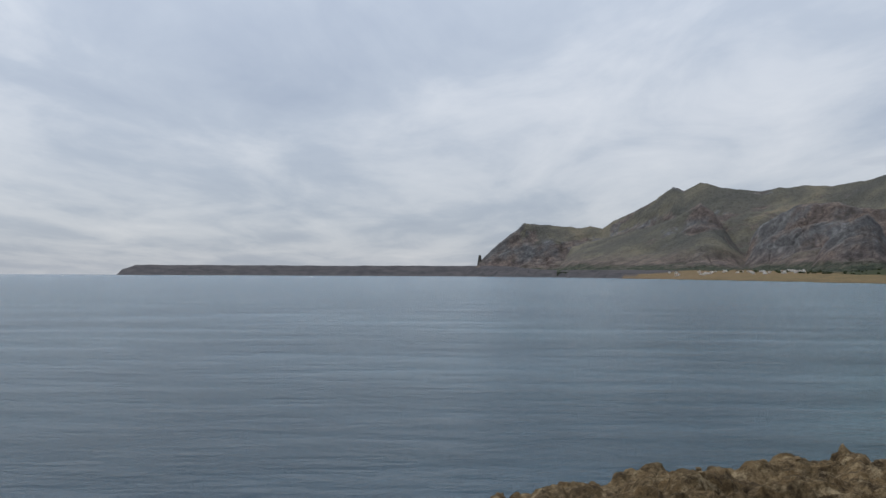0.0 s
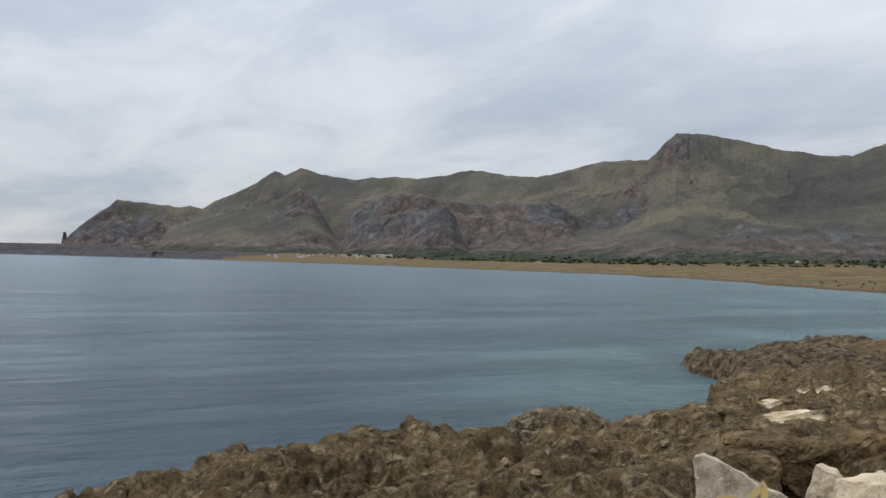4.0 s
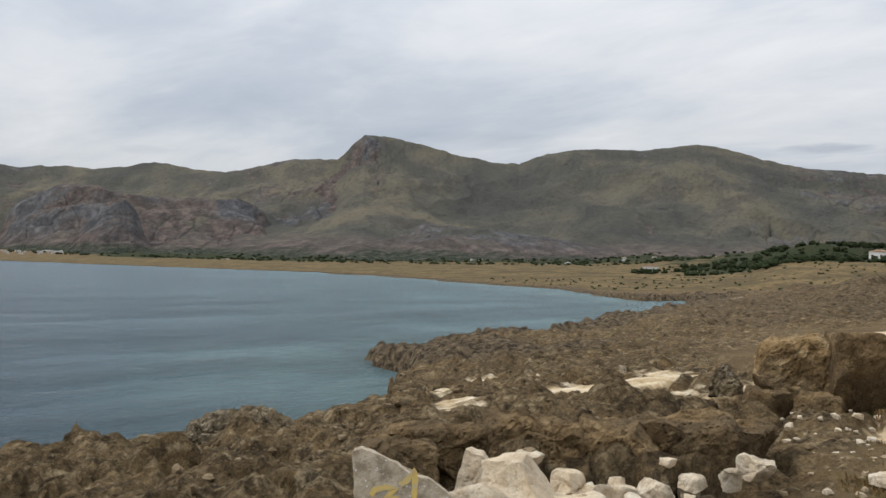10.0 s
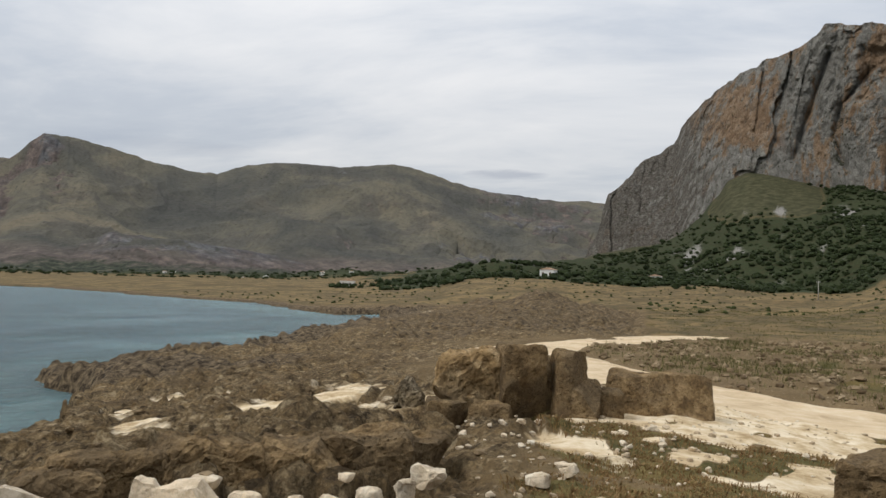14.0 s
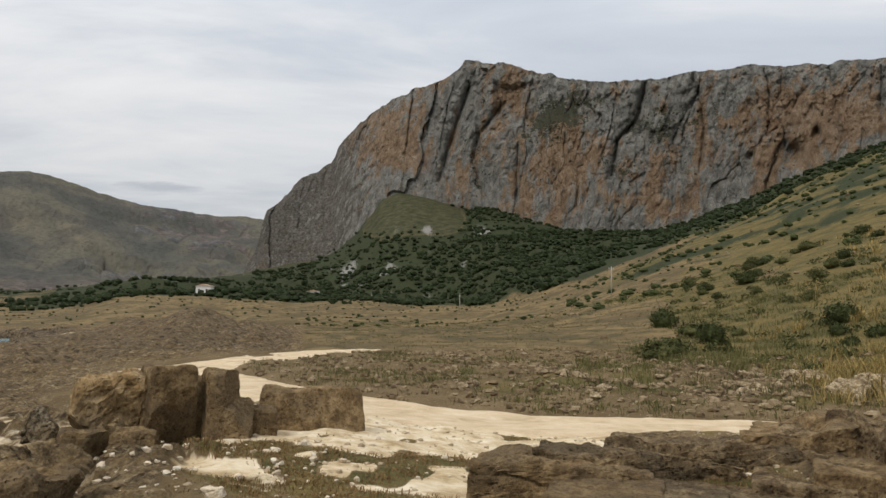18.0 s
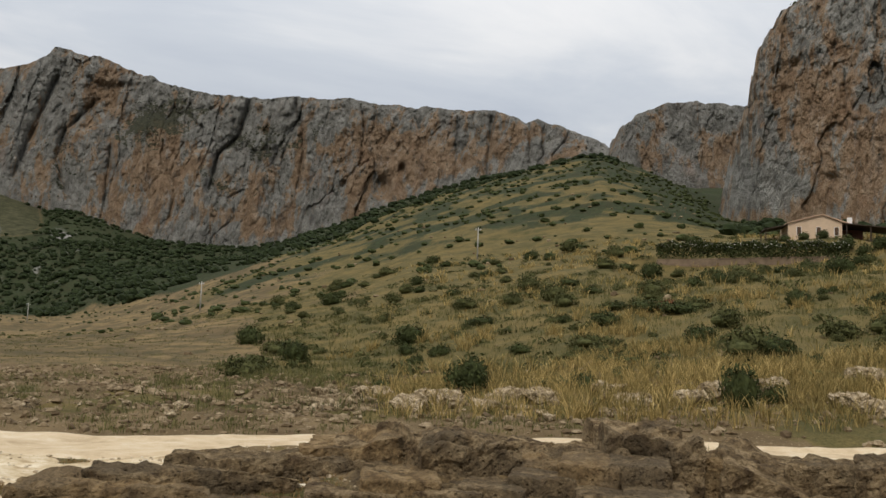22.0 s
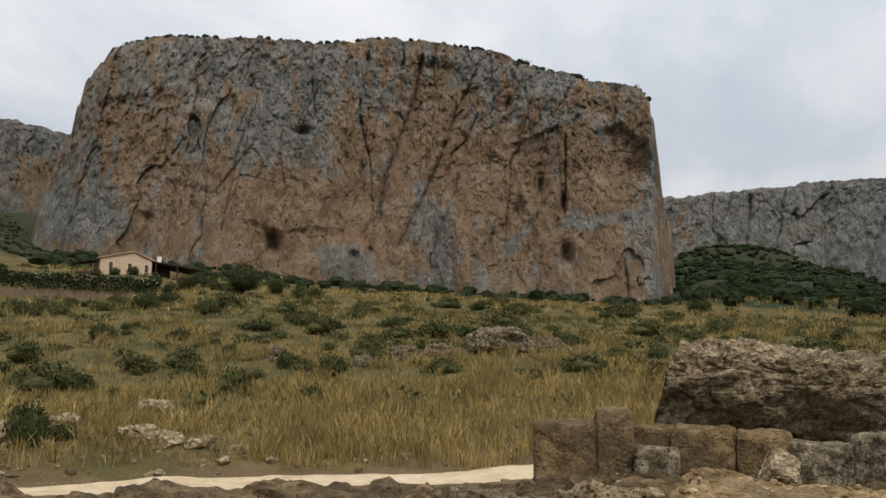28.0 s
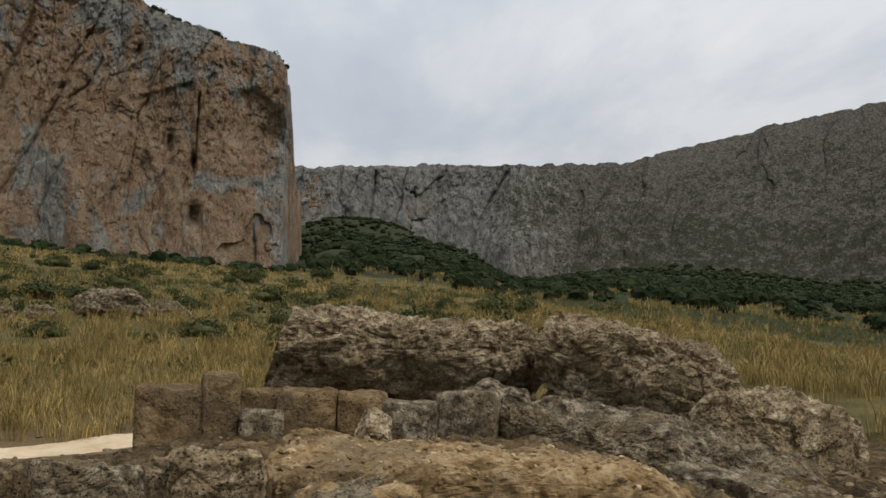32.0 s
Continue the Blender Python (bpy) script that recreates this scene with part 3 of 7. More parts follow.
TRACK = smooth_path([(173, 32.8, 1.3), (163, 30.4, 1.4), (150, 29.6, 1.35), (135, 28.0, 1.6), (120, 26.4, 1.6), (107, 25.5, 1.6), (97, 23.8, 2.6), (89.5, 24.8, 3.2), (84, 27.0, 3.3), (79.0, 30.5, 3.4), (75.0, 36, 3.2), (72.6, 43, 3.4), (72.4, 50, 3.4), (75.5, 56.5, 3.0), (79.5, 64, 3.6), (83, 69, 4.0), (85.3, 72, 2.6)], 260)
BRANCH = smooth_path([(72.6, 49, 3.2), (70.6, 50.5, 2.4), (69.0, 50.5, 1.0)], 40)


def track_distance(px, py):
    """How far a place lies outside the dirt road, below zero on it."""
    best = np.full(px.shape, 1e9)
    near = np.hypot(px, py) < 110
    qx, qy = px[near], py[near]
    b = np.full(qx.shape, 1e9)
    for x, y, w in np.vstack([TRACK[::3], BRANCH[::4]]):
        b = np.minimum(b, np.hypot(qx - x, qy - y) - w)
    best[near] = b
    return best


def base_height(az, d):
    """The smooth lie of the land, between rings of known height."""
    rings = [(np.full(az.shape, 4.0), np.full(az.shape, 6.35))]
    rings += [(along(r, az, 1), along(r, az, 2)) for r in (NEAR_RING, SHELF_RING, ROAD_RING, MID_RING, CREST_RING, SPUR_RING, FOOT_RING)]
    rings.append((np.full(az.shape, 4700.0), rings[-1][1] * 0 + 30.0))
    z = rings[0][1].copy()
    for (d0, z0), (d1, z1) in zip(rings, rings[1:]):
        t = np.clip((d - d0) / np.maximum(d1 - d0, 0.5), 0, 1)
        z = np.where(d > d0, z0 + (z1 - z0) * t, z)
    return z


def land(px, py):
    """Height and cover of the land at arrays of places."""
    d = np.maximum(np.hypot(px, py), 0.01)
    az = bearing(px, py)
    soft = 0.05
    z = (base_height(az, d) * 2 + base_height(az, d * (1 - soft)) + base_height(az, d * (1 + soft)) + base_height(az - 1.2, d) + base_height(az + 1.2, d)) / 6
    wob = fbm(px / 9, py / 9, octaves=3, seed=5) * np.minimum(d * 0.05, 2.0) + fbm(px / 60, py / 60, octaves=3, seed=9) * np.minimum(d * 0.03, 14.0)
    inland = polygon_distance(px, py, COAST + FAR_COAST) + wob * step(14, 60, d) + 0.5 * wob * (1 - step(14, 60, d))
    off = track_distance(px, py) + 0.5 * fbm(px / 2.2, py / 2.2, octaves=3, seed=3)
    on_road = 1 - step(-0.3, 0.7, off)
    # cover
    rock = (1 - step(62, 78, az + 6 * fbm(px / 14, py / 14, octaves=3, seed=21))) * step(-45, -40, az) * (1 - step(230, 330, d))
    rock = np.maximum(rock, step(58, 64, az) * (1 - step(79, 82, az)) * step(58, 75, d) * (1 - step(180, 260, d)))
    rock = np.maximum(rock, (1 - step(6, 14, inland)) * (1 - step(500, 800, d)))
    pit = fbm(px / 3.0, py / 3.0, octaves=3, seed=31)
    sand = step(69, 76, az) * (1 - step(100, 106, az)) * step(9, 12, d) * (1 - step(20, 25, d)) * (0.95 + 0.4 * pit)
    sand = np.maximum(sand, step(46, 52, az) * (1 - step(57, 63, az)) * step(5.5, 6.3, d) * (1 - step(7.3, 7.9, d)) * (0.72 + 0.45 * pit))
    sand = np.maximum(sand, step(44, 48, az) * (1 - step(68, 71, az)) * step(17, 20, d) * (1 - step(28, 34, d)) * (0.47 + 0.5 * fbm(px / 2.6, py / 1.6, octaves=3, seed=37)))
    sand = np.maximum(sand, 0.75 * (1 - step(1.5, 5, np.abs(d - 175 + 8 * (az - 62)))) * step(52, 56, az) * (1 - step(66, 68, az)))
    weed = step(0.22, 0.46, fbm(px / 2.6, py / 1.5, octaves=3, seed=39) + 0.3 * (1 - step(9, 13, d)) - 0.25 * step(78, 84, az)) * step(66, 70, az) * (1 - step(21, 24, d))
    sand = sand * (1 - 0.85 * weed)
    rock = rock * (1 - step(0.35, 0.6, sand))
    quarry = step(108, 114, az) * (1 - step(3, 7, d - along([(100, 12, 0), (112, 14, 0), (130, 15, 0), (150, 16, 0), (190, 16, 0), (215, 14, 0)], az, 1))) * step(6, 7, d)
    rock = np.maximum(rock, quarry * (1 - on_road))
    stony = step(86, 92, az) * step(30, 33, d) * (1 - step(44, 62, d)) * (1 - step(150, 170, az))
    rock = np.maximum(rock, 0.55 * stony * (1 - step(112, 120, az)) * (0.8 + 0.8 * fbm(px / 4, py / 4, octaves=3, seed=101)))
    grass = step(96, 112, az + 8 * fbm(px / 20, py / 20, octaves=2, seed=41)) * step(30, 36, d - 14 * (1 - step(106, 118, az)) + 3 * fbm(px / 5, py / 5, octaves=2, seed=43)) * (1 - 0.35 * stony)
    grass = np.maximum(grass, step(68, 76, az) * (1 - step(110, 116, az)) * (1 - step(10.5, 14, d)) * (0.55 + 0.4 * fbm(px / 1.6, py / 1.6, octaves=3, seed=47)))
    grass = np.maximum(grass, 0.7 * weed * step(68, 72, az) * (1 - step(108, 114, az)) * step(8, 9, d))
    grass = np.maximum(grass, stony * (1 - step(112, 120, az)) * (0.45 + 0.55 * fbm(px / 5, py / 3, octaves=3, seed=49)))
    grass = np.maximum(grass, step(186, 196, az) * step(16, 20, d))
    field = step(70, 76, az) * (1 - step(104, 116, az)) * step(58, 80, d) * (1 - step(300, 420, d))
    field = np.maximum(field, (1 - step(96, 100, az)) * step(210, 300, d) * (1 - step(1500, 1900, d)))
    scrub = step(420, 520, d + 40 * fbm(px / 50, py / 50, octaves=3, seed=55)) * step(58, 68, az + 4 * fbm(px / 90, py / 90, octaves=3, seed=57)) * (1 - step(97, 104, az))
    scrub = np.maximum(scrub, step(0, 60, d - along(SPUR_RING, az, 1)) * step(70, 76, az))
    scrub = np.maximum(scrub, step(0, 30, d - along(CREST_RING, az, 1)) * step(172, 176, az))
    scrub = np.maximum(scrub, step(1300, 1700, d + 60 * fbm(px / 80, py / 80, octaves=3, seed=53)) * (1 - step(72, 80, az)) * step(22, 28, az))
    cone = step(84.2, 85.4, az + 0.8 * fbm(px / 40, py / 40, octaves=3, seed=58)) * (1 - step(90, 91.6, az + 0.8 * fbm(px / 40, py / 40, octaves=3, seed=60))) * step(800, 860, d + 40 * fbm(px / 30, py / 30, octaves=3, seed=62))
    cone = np.maximum(cone, step(76, 77, az) * (1 - step(79.5, 82, az)) * step(930, 980, d))
    scrub = scrub * (1 - cone)
    green = step(98, 104, az) * (1 - step(140, 144, az)) * step(180, 260, d) * (1 - step(-10, 40, d - along(SPUR_RING, az, 1)))
    scrub = np.maximum(scrub, green * (0.5 + 0.45 * fbm(px / 11, py / 11, octaves=4, seed=59)))
    scrub = np.maximum(scrub, step(129.2, 131, az + 0.8 * fbm(px / 40, py / 40, octaves=3, seed=64)) * (1 - step(136, 138, az)) * step(200, 250, d + 50 * fbm(px / 50, py / 50, octaves=3, seed=66)))
    scrub = np.maximum(scrub, step(118, 126, az) * (1 - step(136, 138, az)) * step(240, 400, d) * (1 - step(-10, 40, d - along(SPUR_RING, az, 1))) * (0.58 + 0.5 * fbm(px / 16, py / 16, octaves=4, seed=68)))
    scree = step(80, 83, az) * (1 - step(94, 98, az)) * step(560, 640, d) * (1 - step(840, 900, d)) * (-0.16 + 0.6 * ridged(px / 20, py / 34, octaves=3, seed=173))
    # relief
    far = np.minimum(1.0, 30.0 / d)
    crag = 0.35 - 0.75 * ridged(px / 2.6, py / 2.6, octaves=5, gain=0.5, seed=61)
    crag = crag * (1 - step(24, 50, d)) + step(24, 50, d) * (0.35 - 0.8 * ridged(px / 7.5, py / 7.5, octaves=5, gain=0.52, seed=63))
    lumps = fbm(px / 5.5, py / 5.5, octaves=3, seed=67)
    small = 0.4 - ridged(px / 0.7, py / 0.7, octaves=4, gain=0.62, seed=71)
    rough = (0.4 * crag + 0.26 * lumps) * (0.5 + 0.5 * step(5, 12, d)) * (1 + 0.9 * step(30, 80, d))
    # beds: the karst weathers back in low shelves
    bed = 0.2 * (1 + d / 45)
    edge = (1 - step(2, 10, inland)) * step(26, 36, d) * (1 - step(400, 700, d))
    cove = np.exp(-((az - 43) / 4.0) ** 2 - ((d - 44) / 20) ** 2)
    rough = rough * (1 - 0.75 * cove) + edge * (1 - 0.6 * cove) * 0.6 * (0.3 - ridged(px / 3.4, py / 3.4, octaves=4, gain=0.6, seed=65) * 0.7)
    level = (rough + 0.1 * (1 - step(20, 40, d)) * vnoise(px / 0.7, py / 0.7, seed=69)) / bed
    shelf = (np.floor(level) + step(0.55, 1.0, level - np.floor(level))) * bed
    warp_x, warp_y = px + 0.5 * vnoise(px / 1.3, py / 1.3, seed=75), py + 0.5 * vnoise(px / 1.3, py / 1.3, seed=76)
    grow = 1 + d / 50
    slab, joint = blocks(warp_x / 2.1 / grow, warp_y / 2.1 / grow, 301, 0.8)
    chip, crack = blocks(warp_x / 0.62 / grow, warp_y / 0.62 / grow, 311, 0.9)
    grit = blocks(px / 0.24 / grow, py / 0.24 / grow, 321, 0.9)[0]
    broken = grow * (0.13 * slab - 0.12 * np.exp(-joint / 0.1) + 0.09 * chip - 0.05 * np.exp(-crack / 0.12) + 0.035 * grit) * (1 - 0.5 * step(60, 160, d))
    rough = rock * (0.3 * rough + 0.4 * shelf + 0.06 * small * far + broken * step(4, 7, d)) * (1 - 0.55 * quarry)
    tufts = 0.06 * fbm(px / 0.9, py / 0.9, octaves=3, seed=73) + 0.22 * fbm(px / 7, py / 7, octaves=3, seed=79) * step(20, 60, d) + 1.3 * fbm(px / 45, py / 45, octaves=3, seed=83) * step(90, 260, d)
    z = z + rough + tufts * (1 - on_road) * (1 - 0.6 * rock)
    z = z + 8.0 * fbm(px / 120, py / 120, octaves=4, seed=89) * step(300, 700, d) * np.maximum(scrub, green)
    # the stony mound by the bay, and the hump at the cliff's edge
    z = z + (3.2 + 0.9 * fbm(px / 6, py / 6, octaves=4, seed=85)) * np.exp(-((az - 72.8) / 5.0) ** 2 - ((d - 125) / 30) ** 2) + 1.1 * np.exp(-((az - 73.6) / 1.6) ** 2 - ((d - 125) / 12) ** 2) + 0.9 * np.exp(-((az - 65) / 4.5) ** 2 - ((d - 120) / 40) ** 2)
    z = z + 0.6 * np.exp(-((az - 34.4) / 1.6) ** 2 - ((d - 20.9) / 0.9) ** 2)
    # quarry cuts: low sawn faces
    face = 8.3 + 0.35 * vnoise(az / 3.2, az * 0 + 3, seed=97) + 0.12 * np.floor(vnoise(az / 1.3, az * 0, seed=99) * 3)
    z = z + 0.3 * step(-0.05, 0.1, d - face) * (1 - step(1.5, 5, d - face)) * step(46, 48, az) * (1 - step(66, 68, az))
    pan = step(19, 20, az) * (1 - step(31, 32.5, az)) * step(12.9, 13.1, d) * (1 - step(15.4 - 0.05 * (az - 26), 15.5 - 0.05 * (az - 26), d))
    z = z - 1.0 * pan
    z = z - 2.3 * step(127, 130, az) * (1 - step(142, 145, az)) * step(95, 126, d) * (1 - step(139, 142.5, d))
    z = z + 0.32 * step(96, 100, az) * (1 - step(128, 132, az)) * step(9.9, 10.4, d) * (1 - step(12.6, 14.2, d))
    # the road lies flat, the shore falls to the sea bed
    z = z - 0.12 * on_road
    shore = 0.6 + 1.2 * step(40, 70, d) + 8 * step(300, 1200, d)
    drop = step(-shore, shore * 0.4, inland)
    bay = step(226, 280, d) * (1 - step(1500, 2500, d)) * (1 - step(62, 68, az))
    z = np.where(bay > 0, z * (1 - bay) + bay * np.minimum(z, 0.4 + np.maximum(inland, 0) * 0.05), z)
    z = -4.0 + (z + 4.0) * drop
    cape = step(5, 60, inland) * step(3300, 3600, d) * (1 - step(3, 8, az))
    z = z + cape * 21
    return z, dict(rock=np.maximum(rock, cape), sand=sand * (1 - cape), grass=grass, field=field * (1 - rock) * (1 - cape), scrub=np.maximum(scrub * (1 - cape), 0.3 * cape), scree=scree, turf=cone, cape=np.maximum(cape, (1 - step(13, 18, az)) * step(1900, 2300, d)), shore=np.maximum((1 - step(3.0, 15.0, inland)) * step(32, 50, d) * (1 - step(500, 900, d)) * 0.8, 0.5 * step(58, 64, az) * (1 - step(79, 82, az)) * step(60, 80, d) * (1 - step(150, 190, d))), inland=inland, off=off)


def radii(*spans):
    out = []
    for a, b, n in spans:
        out += list(np.geomspace(a, b, n, endpoint=False))
    return np.array(out + [spans[-1][1]])


def build_ground():
    az = np.concatenate([np.arange(-33, 0, 0.4), np.arange(0, 84, 0.15), np.arange(84, 216, 0.22), np.arange(216, 327, 3.0)])
    r = radii((0.8, 4.5, 10), (4.5, 30, 210), (30, 120, 90), (120, 700, 90), (700, 4700, 34))
    A, D = np.meshgrid(az, r)
    x, y = D * np.sin(np.radians(A)), D * np.cos(np.radians(A))
    z, cover = land(x.ravel(), y.ravel())
    verts = np.stack([x.ravel(), y.ravel(), z], 1)
    rows, cols = A.shape
    hub = len(verts)
    ring = np.arange(cols)
    fan = np.stack([np.full(cols, hub), (ring + 1) % cols, ring, ring], 1)[:, :3]
    quads = grid_faces(rows, cols, True)
    tris = np.vstack([quads[:, [0, 1, 2]], quads[:, [0, 2, 3]], fan])
    me = mesh_from("ground", np.vstack([verts, [[0, 0, 6.3]]]), tris)
    for name in ("rock", "sand", "grass", "field", "scrub", "shore", "scree", "turf", "cape"):
        zone(me, name, np.append(cover[name], 0.5))
    me.materials.append(GROUND)
    return tagged(new("ground", me), "brown karst rock, dry grass and scrub sloping to the bay", "ground", kind="structure")


def build_sea():
    az = np.concatenate([np.arange(-40, 80, 0.5), np.arange(80, 320, 4.0)])
    r = radii((8, 120, 50), (120, 4850, 60))
    A, D = np.meshgrid(az, r)
    x, y = D * np.sin(np.radians(A)), D * np.cos(np.radians(A))
    me = mesh_from("sea", np.stack([x.ravel(), y.ravel(), 0 * x.ravel()], 1), grid_faces(*A.shape, True))
    out = -polygon_distance(x.ravel(), y.ravel(), COAST + FAR_COAST)
    b = bearing(x.ravel(), y.ravel())
    shoal = (1 - step(3, 26, out)) * 0.5 * step(8, 30, b) + (1 - step(60, 480, out)) * 0.5 * step(15, 45, b)
    zone(me, "shoal", np.clip(shoal, 0, 1))
    me.materials.append(SEA)
    return tagged(new("sea", me), "calm blue-grey sea with turquoise shallows and light ripples", "sea", kind="structure")


ground_object, sea_object = build_ground(), build_sea()


def height_at(x, y):
    return float(land(np.array([x], float), np.array([y], float))[0][0])


def build_track():
    me_verts, me_faces = [], []
    for line, shift in ((TRACK, 0.0), (BRANCH, 0.006)):
        tangent = np.gradient(line[:, :2], axis=0)
        tangent /= np.linalg.norm(tangent, axis=1, keepdims=True)
        side = np.stack([-tangent[:, 1], tangent[:, 0]], 1)
        across = np.linspace(-1, 1, 15)
        px = line[:, 0, None] + side[:, 0, None] * across * line[:, 2, None]
        py = line[:, 1, None] + side[:, 1, None] * across * line[:, 2, None]
        wave = 0.35 * fbm(px / 1.8, py / 1.8, octaves=3, seed=103)
        px, py = px + side[:, 0, None] * wave * across ** 2, py + side[:, 1, None] * wave * across ** 2
        z = base_height(bearing(px, py), np.hypot(px, py))
        rut = -0.05 * (np.exp(-((np.abs(across) - 0.36) / 0.12) ** 2)) * np.ones_like(px)
        z = z + rut + 0.03 * fbm(px / 1.2, py / 1.2, octaves=3, seed=107) + 0.02 - 0.14 * np.abs(across) ** 8 + shift
        start = sum(len(v) for v in me_verts)
        me_verts.append(np.stack([px.ravel(), py.ravel(), z.ravel()], 1))
        me_faces.append(grid_faces(*px.shape)[:, ::-1] + start)
    me = mesh_from("dirt_road", np.vstack(me_verts), np.vstack(me_faces))
    m = Mat("road_gravel", 0.95, 0.2)
    c = m.ramp(m.noise(1.1, 7, 0.65, distort=0.4), [(0.3, (0.42, 0.31, 0.185)), (0.5, (0.57, 0.44, 0.28)), (0.7, (0.66, 0.55, 0.39))])
    m.color(m.mix(m.ramp(m.cells(9.0), [(0.05, 0.8), (0.16, 0.0)]), c, (0.7, 0.65, 0.55)))
    m.bump(m.noise(14, 6, 0.7), 0.6, 0.05)
    me.materials.append(m.m)
    return tagged(new("road", me), "pale cream dirt road of crushed limestone, curving", "road", kind="structure")


build_track()


# ---- mountains ----
def build_ridge(name, label, crest, dist, run, crag, seed, da=0.1, rows=90, smooth=1.0):
    """A mountain flank below its crest line: crest heights and distances by bearing, the length of the slope, and how craggy it is."""
    lo, hi = crest[0][0], crest[-1][0]
    az = np.arange(lo, hi, da)
    s = np.concatenate([np.linspace(0, 1, rows), np.linspace(1.03, 1.5, 12)])
    A, S = np.meshgrid(az, s)
    t = np.clip(S, 0, 1)
    top = along(crest, A, 1) + 0.045 * fbm(A / 0.5, A * 0 + seed, octaves=5, seed=113 + seed)
    wide = np.mean([along(crest, A + k, 1) for k in np.linspace(-3, 3, 7) * smooth], axis=0)
    near_top = step(0.55, 1.0, t)
    peak = wide * (1 - near_top) + top * near_top
    dc = along(dist, A, 1)
    D = dc - along(run, A, 1) * (1 - S)
    x, y = D * np.sin(np.radians(A)), D * np.cos(np.radians(A))
    warp = fbm(x / 420, y / 420, octaves=4, seed=seed + 3)
    hard = along(crag, A, 1) * step(-0.5, 0.3, fbm(x / 260, y / 260, octaves=3, seed=seed + 5) + 0.1)
    knob = np.exp(-((A - 41.1) / 1.3) ** 4)
    hard = hard * (1 - knob * (1 - step(0.8, 0.88, t + 0.05 * warp)))
    gentle = t ** 1.2
    cliff = 0.42 * t + 0.36 * step(0.5, 0.72, t + 0.1 * warp) + 0.22 * step(0.84, 0.95, t + 0.05 * warp)
    rise = gentle * (1 - hard) + cliff * hard
    env = np.sin(np.pi * t) ** 0.7
    gully = ridged(x / 520 + 0.3 * warp, y / 520, octaves=6, gain=0.5, seed=seed + 7) - 0.4
    broken, joint = blocks(np.radians(A) * 2600 / 60 + 0.4 * warp, S * 7 + 0.4 * warp, seed + 9)
    el = 0.2 + (peak - 0.2) * np.clip(rise, 0, 1) + env * peak * (0.055 * gully + 0.03 * fbm(x / 150, y / 150, octaves=5, seed=seed + 11) + hard * (0.05 * broken - 0.05 * np.exp(-joint / 0.1)))
    el = np.minimum(el, top)
    el = np.where(S > 1, top - (S - 1) * (0.4 + top * 0.8), el)
    z = EYE_Z + D * np.tan(np.radians(el))
    z[0] -= 60
    me = mesh_from(name, np.stack([x.ravel(), y.ravel(), z.ravel()], 1), grid_faces(*A.shape), False)
    zone(me, "crag", (hard * (0.35 + 0.65 * step(0.25, 0.5, t))).ravel())
    me.materials.append(MOUNTAIN)
    return tagged(new(name, me), label, "mountain", kind="structure")


RANGE_LEFT = [(1.8, 0.3), (2.2, 0.5), (2.9, 1.35), (3.9, 2.2), (5.4, 3.4), (6.9, 3.3), (9.3, 3.1), (9.8, 3.25), (10.6, 3.1), (11.4, 3.6), (12.9, 4.25), (14.1, 4.95), (15.1, 5.74), (15.8, 5.47), (16.8, 5.97), (18.3, 5.6), (20.1, 5.3), (22.7, 5.6), (24.6, 5.45), (26, 5.67), (28.2, 6.2), (30.6, 5.84), (32.6, 5.72)]
RANGE_RIGHT = [(34.3, 6.1), (35.9, 6.6), (37, 6.78), (38.4, 6.9), (39.8, 6.85), (40.2, 7.2), (40.8, 7.9), (41.6, 8.6), (43, 8.5), (45.3, 8.1), (47.6, 7.5), (50.2, 7.0), (52, 6.9), (53.8, 7.6), (55.6, 7.88), (57.7, 7.92), (60.1, 7.83), (63.3, 8.15), (65, 7.95), (67.5, 7.15), (69.4, 6.63), (72, 6.3), (74.7, 6.0), (76.6, 6.03), (78, 5.85), (82, 5.4), (86, 4.6)]
RANGE_CREST = RANGE_LEFT + RANGE_RIGHT
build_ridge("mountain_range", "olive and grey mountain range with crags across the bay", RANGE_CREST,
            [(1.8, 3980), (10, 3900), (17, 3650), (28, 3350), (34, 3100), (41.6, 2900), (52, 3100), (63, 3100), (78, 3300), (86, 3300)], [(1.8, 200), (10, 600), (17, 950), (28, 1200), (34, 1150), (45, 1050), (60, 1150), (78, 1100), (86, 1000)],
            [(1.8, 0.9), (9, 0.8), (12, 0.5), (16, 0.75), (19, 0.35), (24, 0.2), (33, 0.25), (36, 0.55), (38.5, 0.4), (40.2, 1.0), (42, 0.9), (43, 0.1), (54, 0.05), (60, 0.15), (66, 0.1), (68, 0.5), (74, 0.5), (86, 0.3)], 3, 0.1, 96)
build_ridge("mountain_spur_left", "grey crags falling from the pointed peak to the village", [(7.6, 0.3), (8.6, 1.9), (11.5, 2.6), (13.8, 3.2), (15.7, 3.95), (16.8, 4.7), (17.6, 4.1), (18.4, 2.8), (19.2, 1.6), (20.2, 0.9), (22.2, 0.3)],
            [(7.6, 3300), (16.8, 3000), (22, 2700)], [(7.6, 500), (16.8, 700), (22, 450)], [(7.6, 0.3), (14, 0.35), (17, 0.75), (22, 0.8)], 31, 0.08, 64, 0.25)
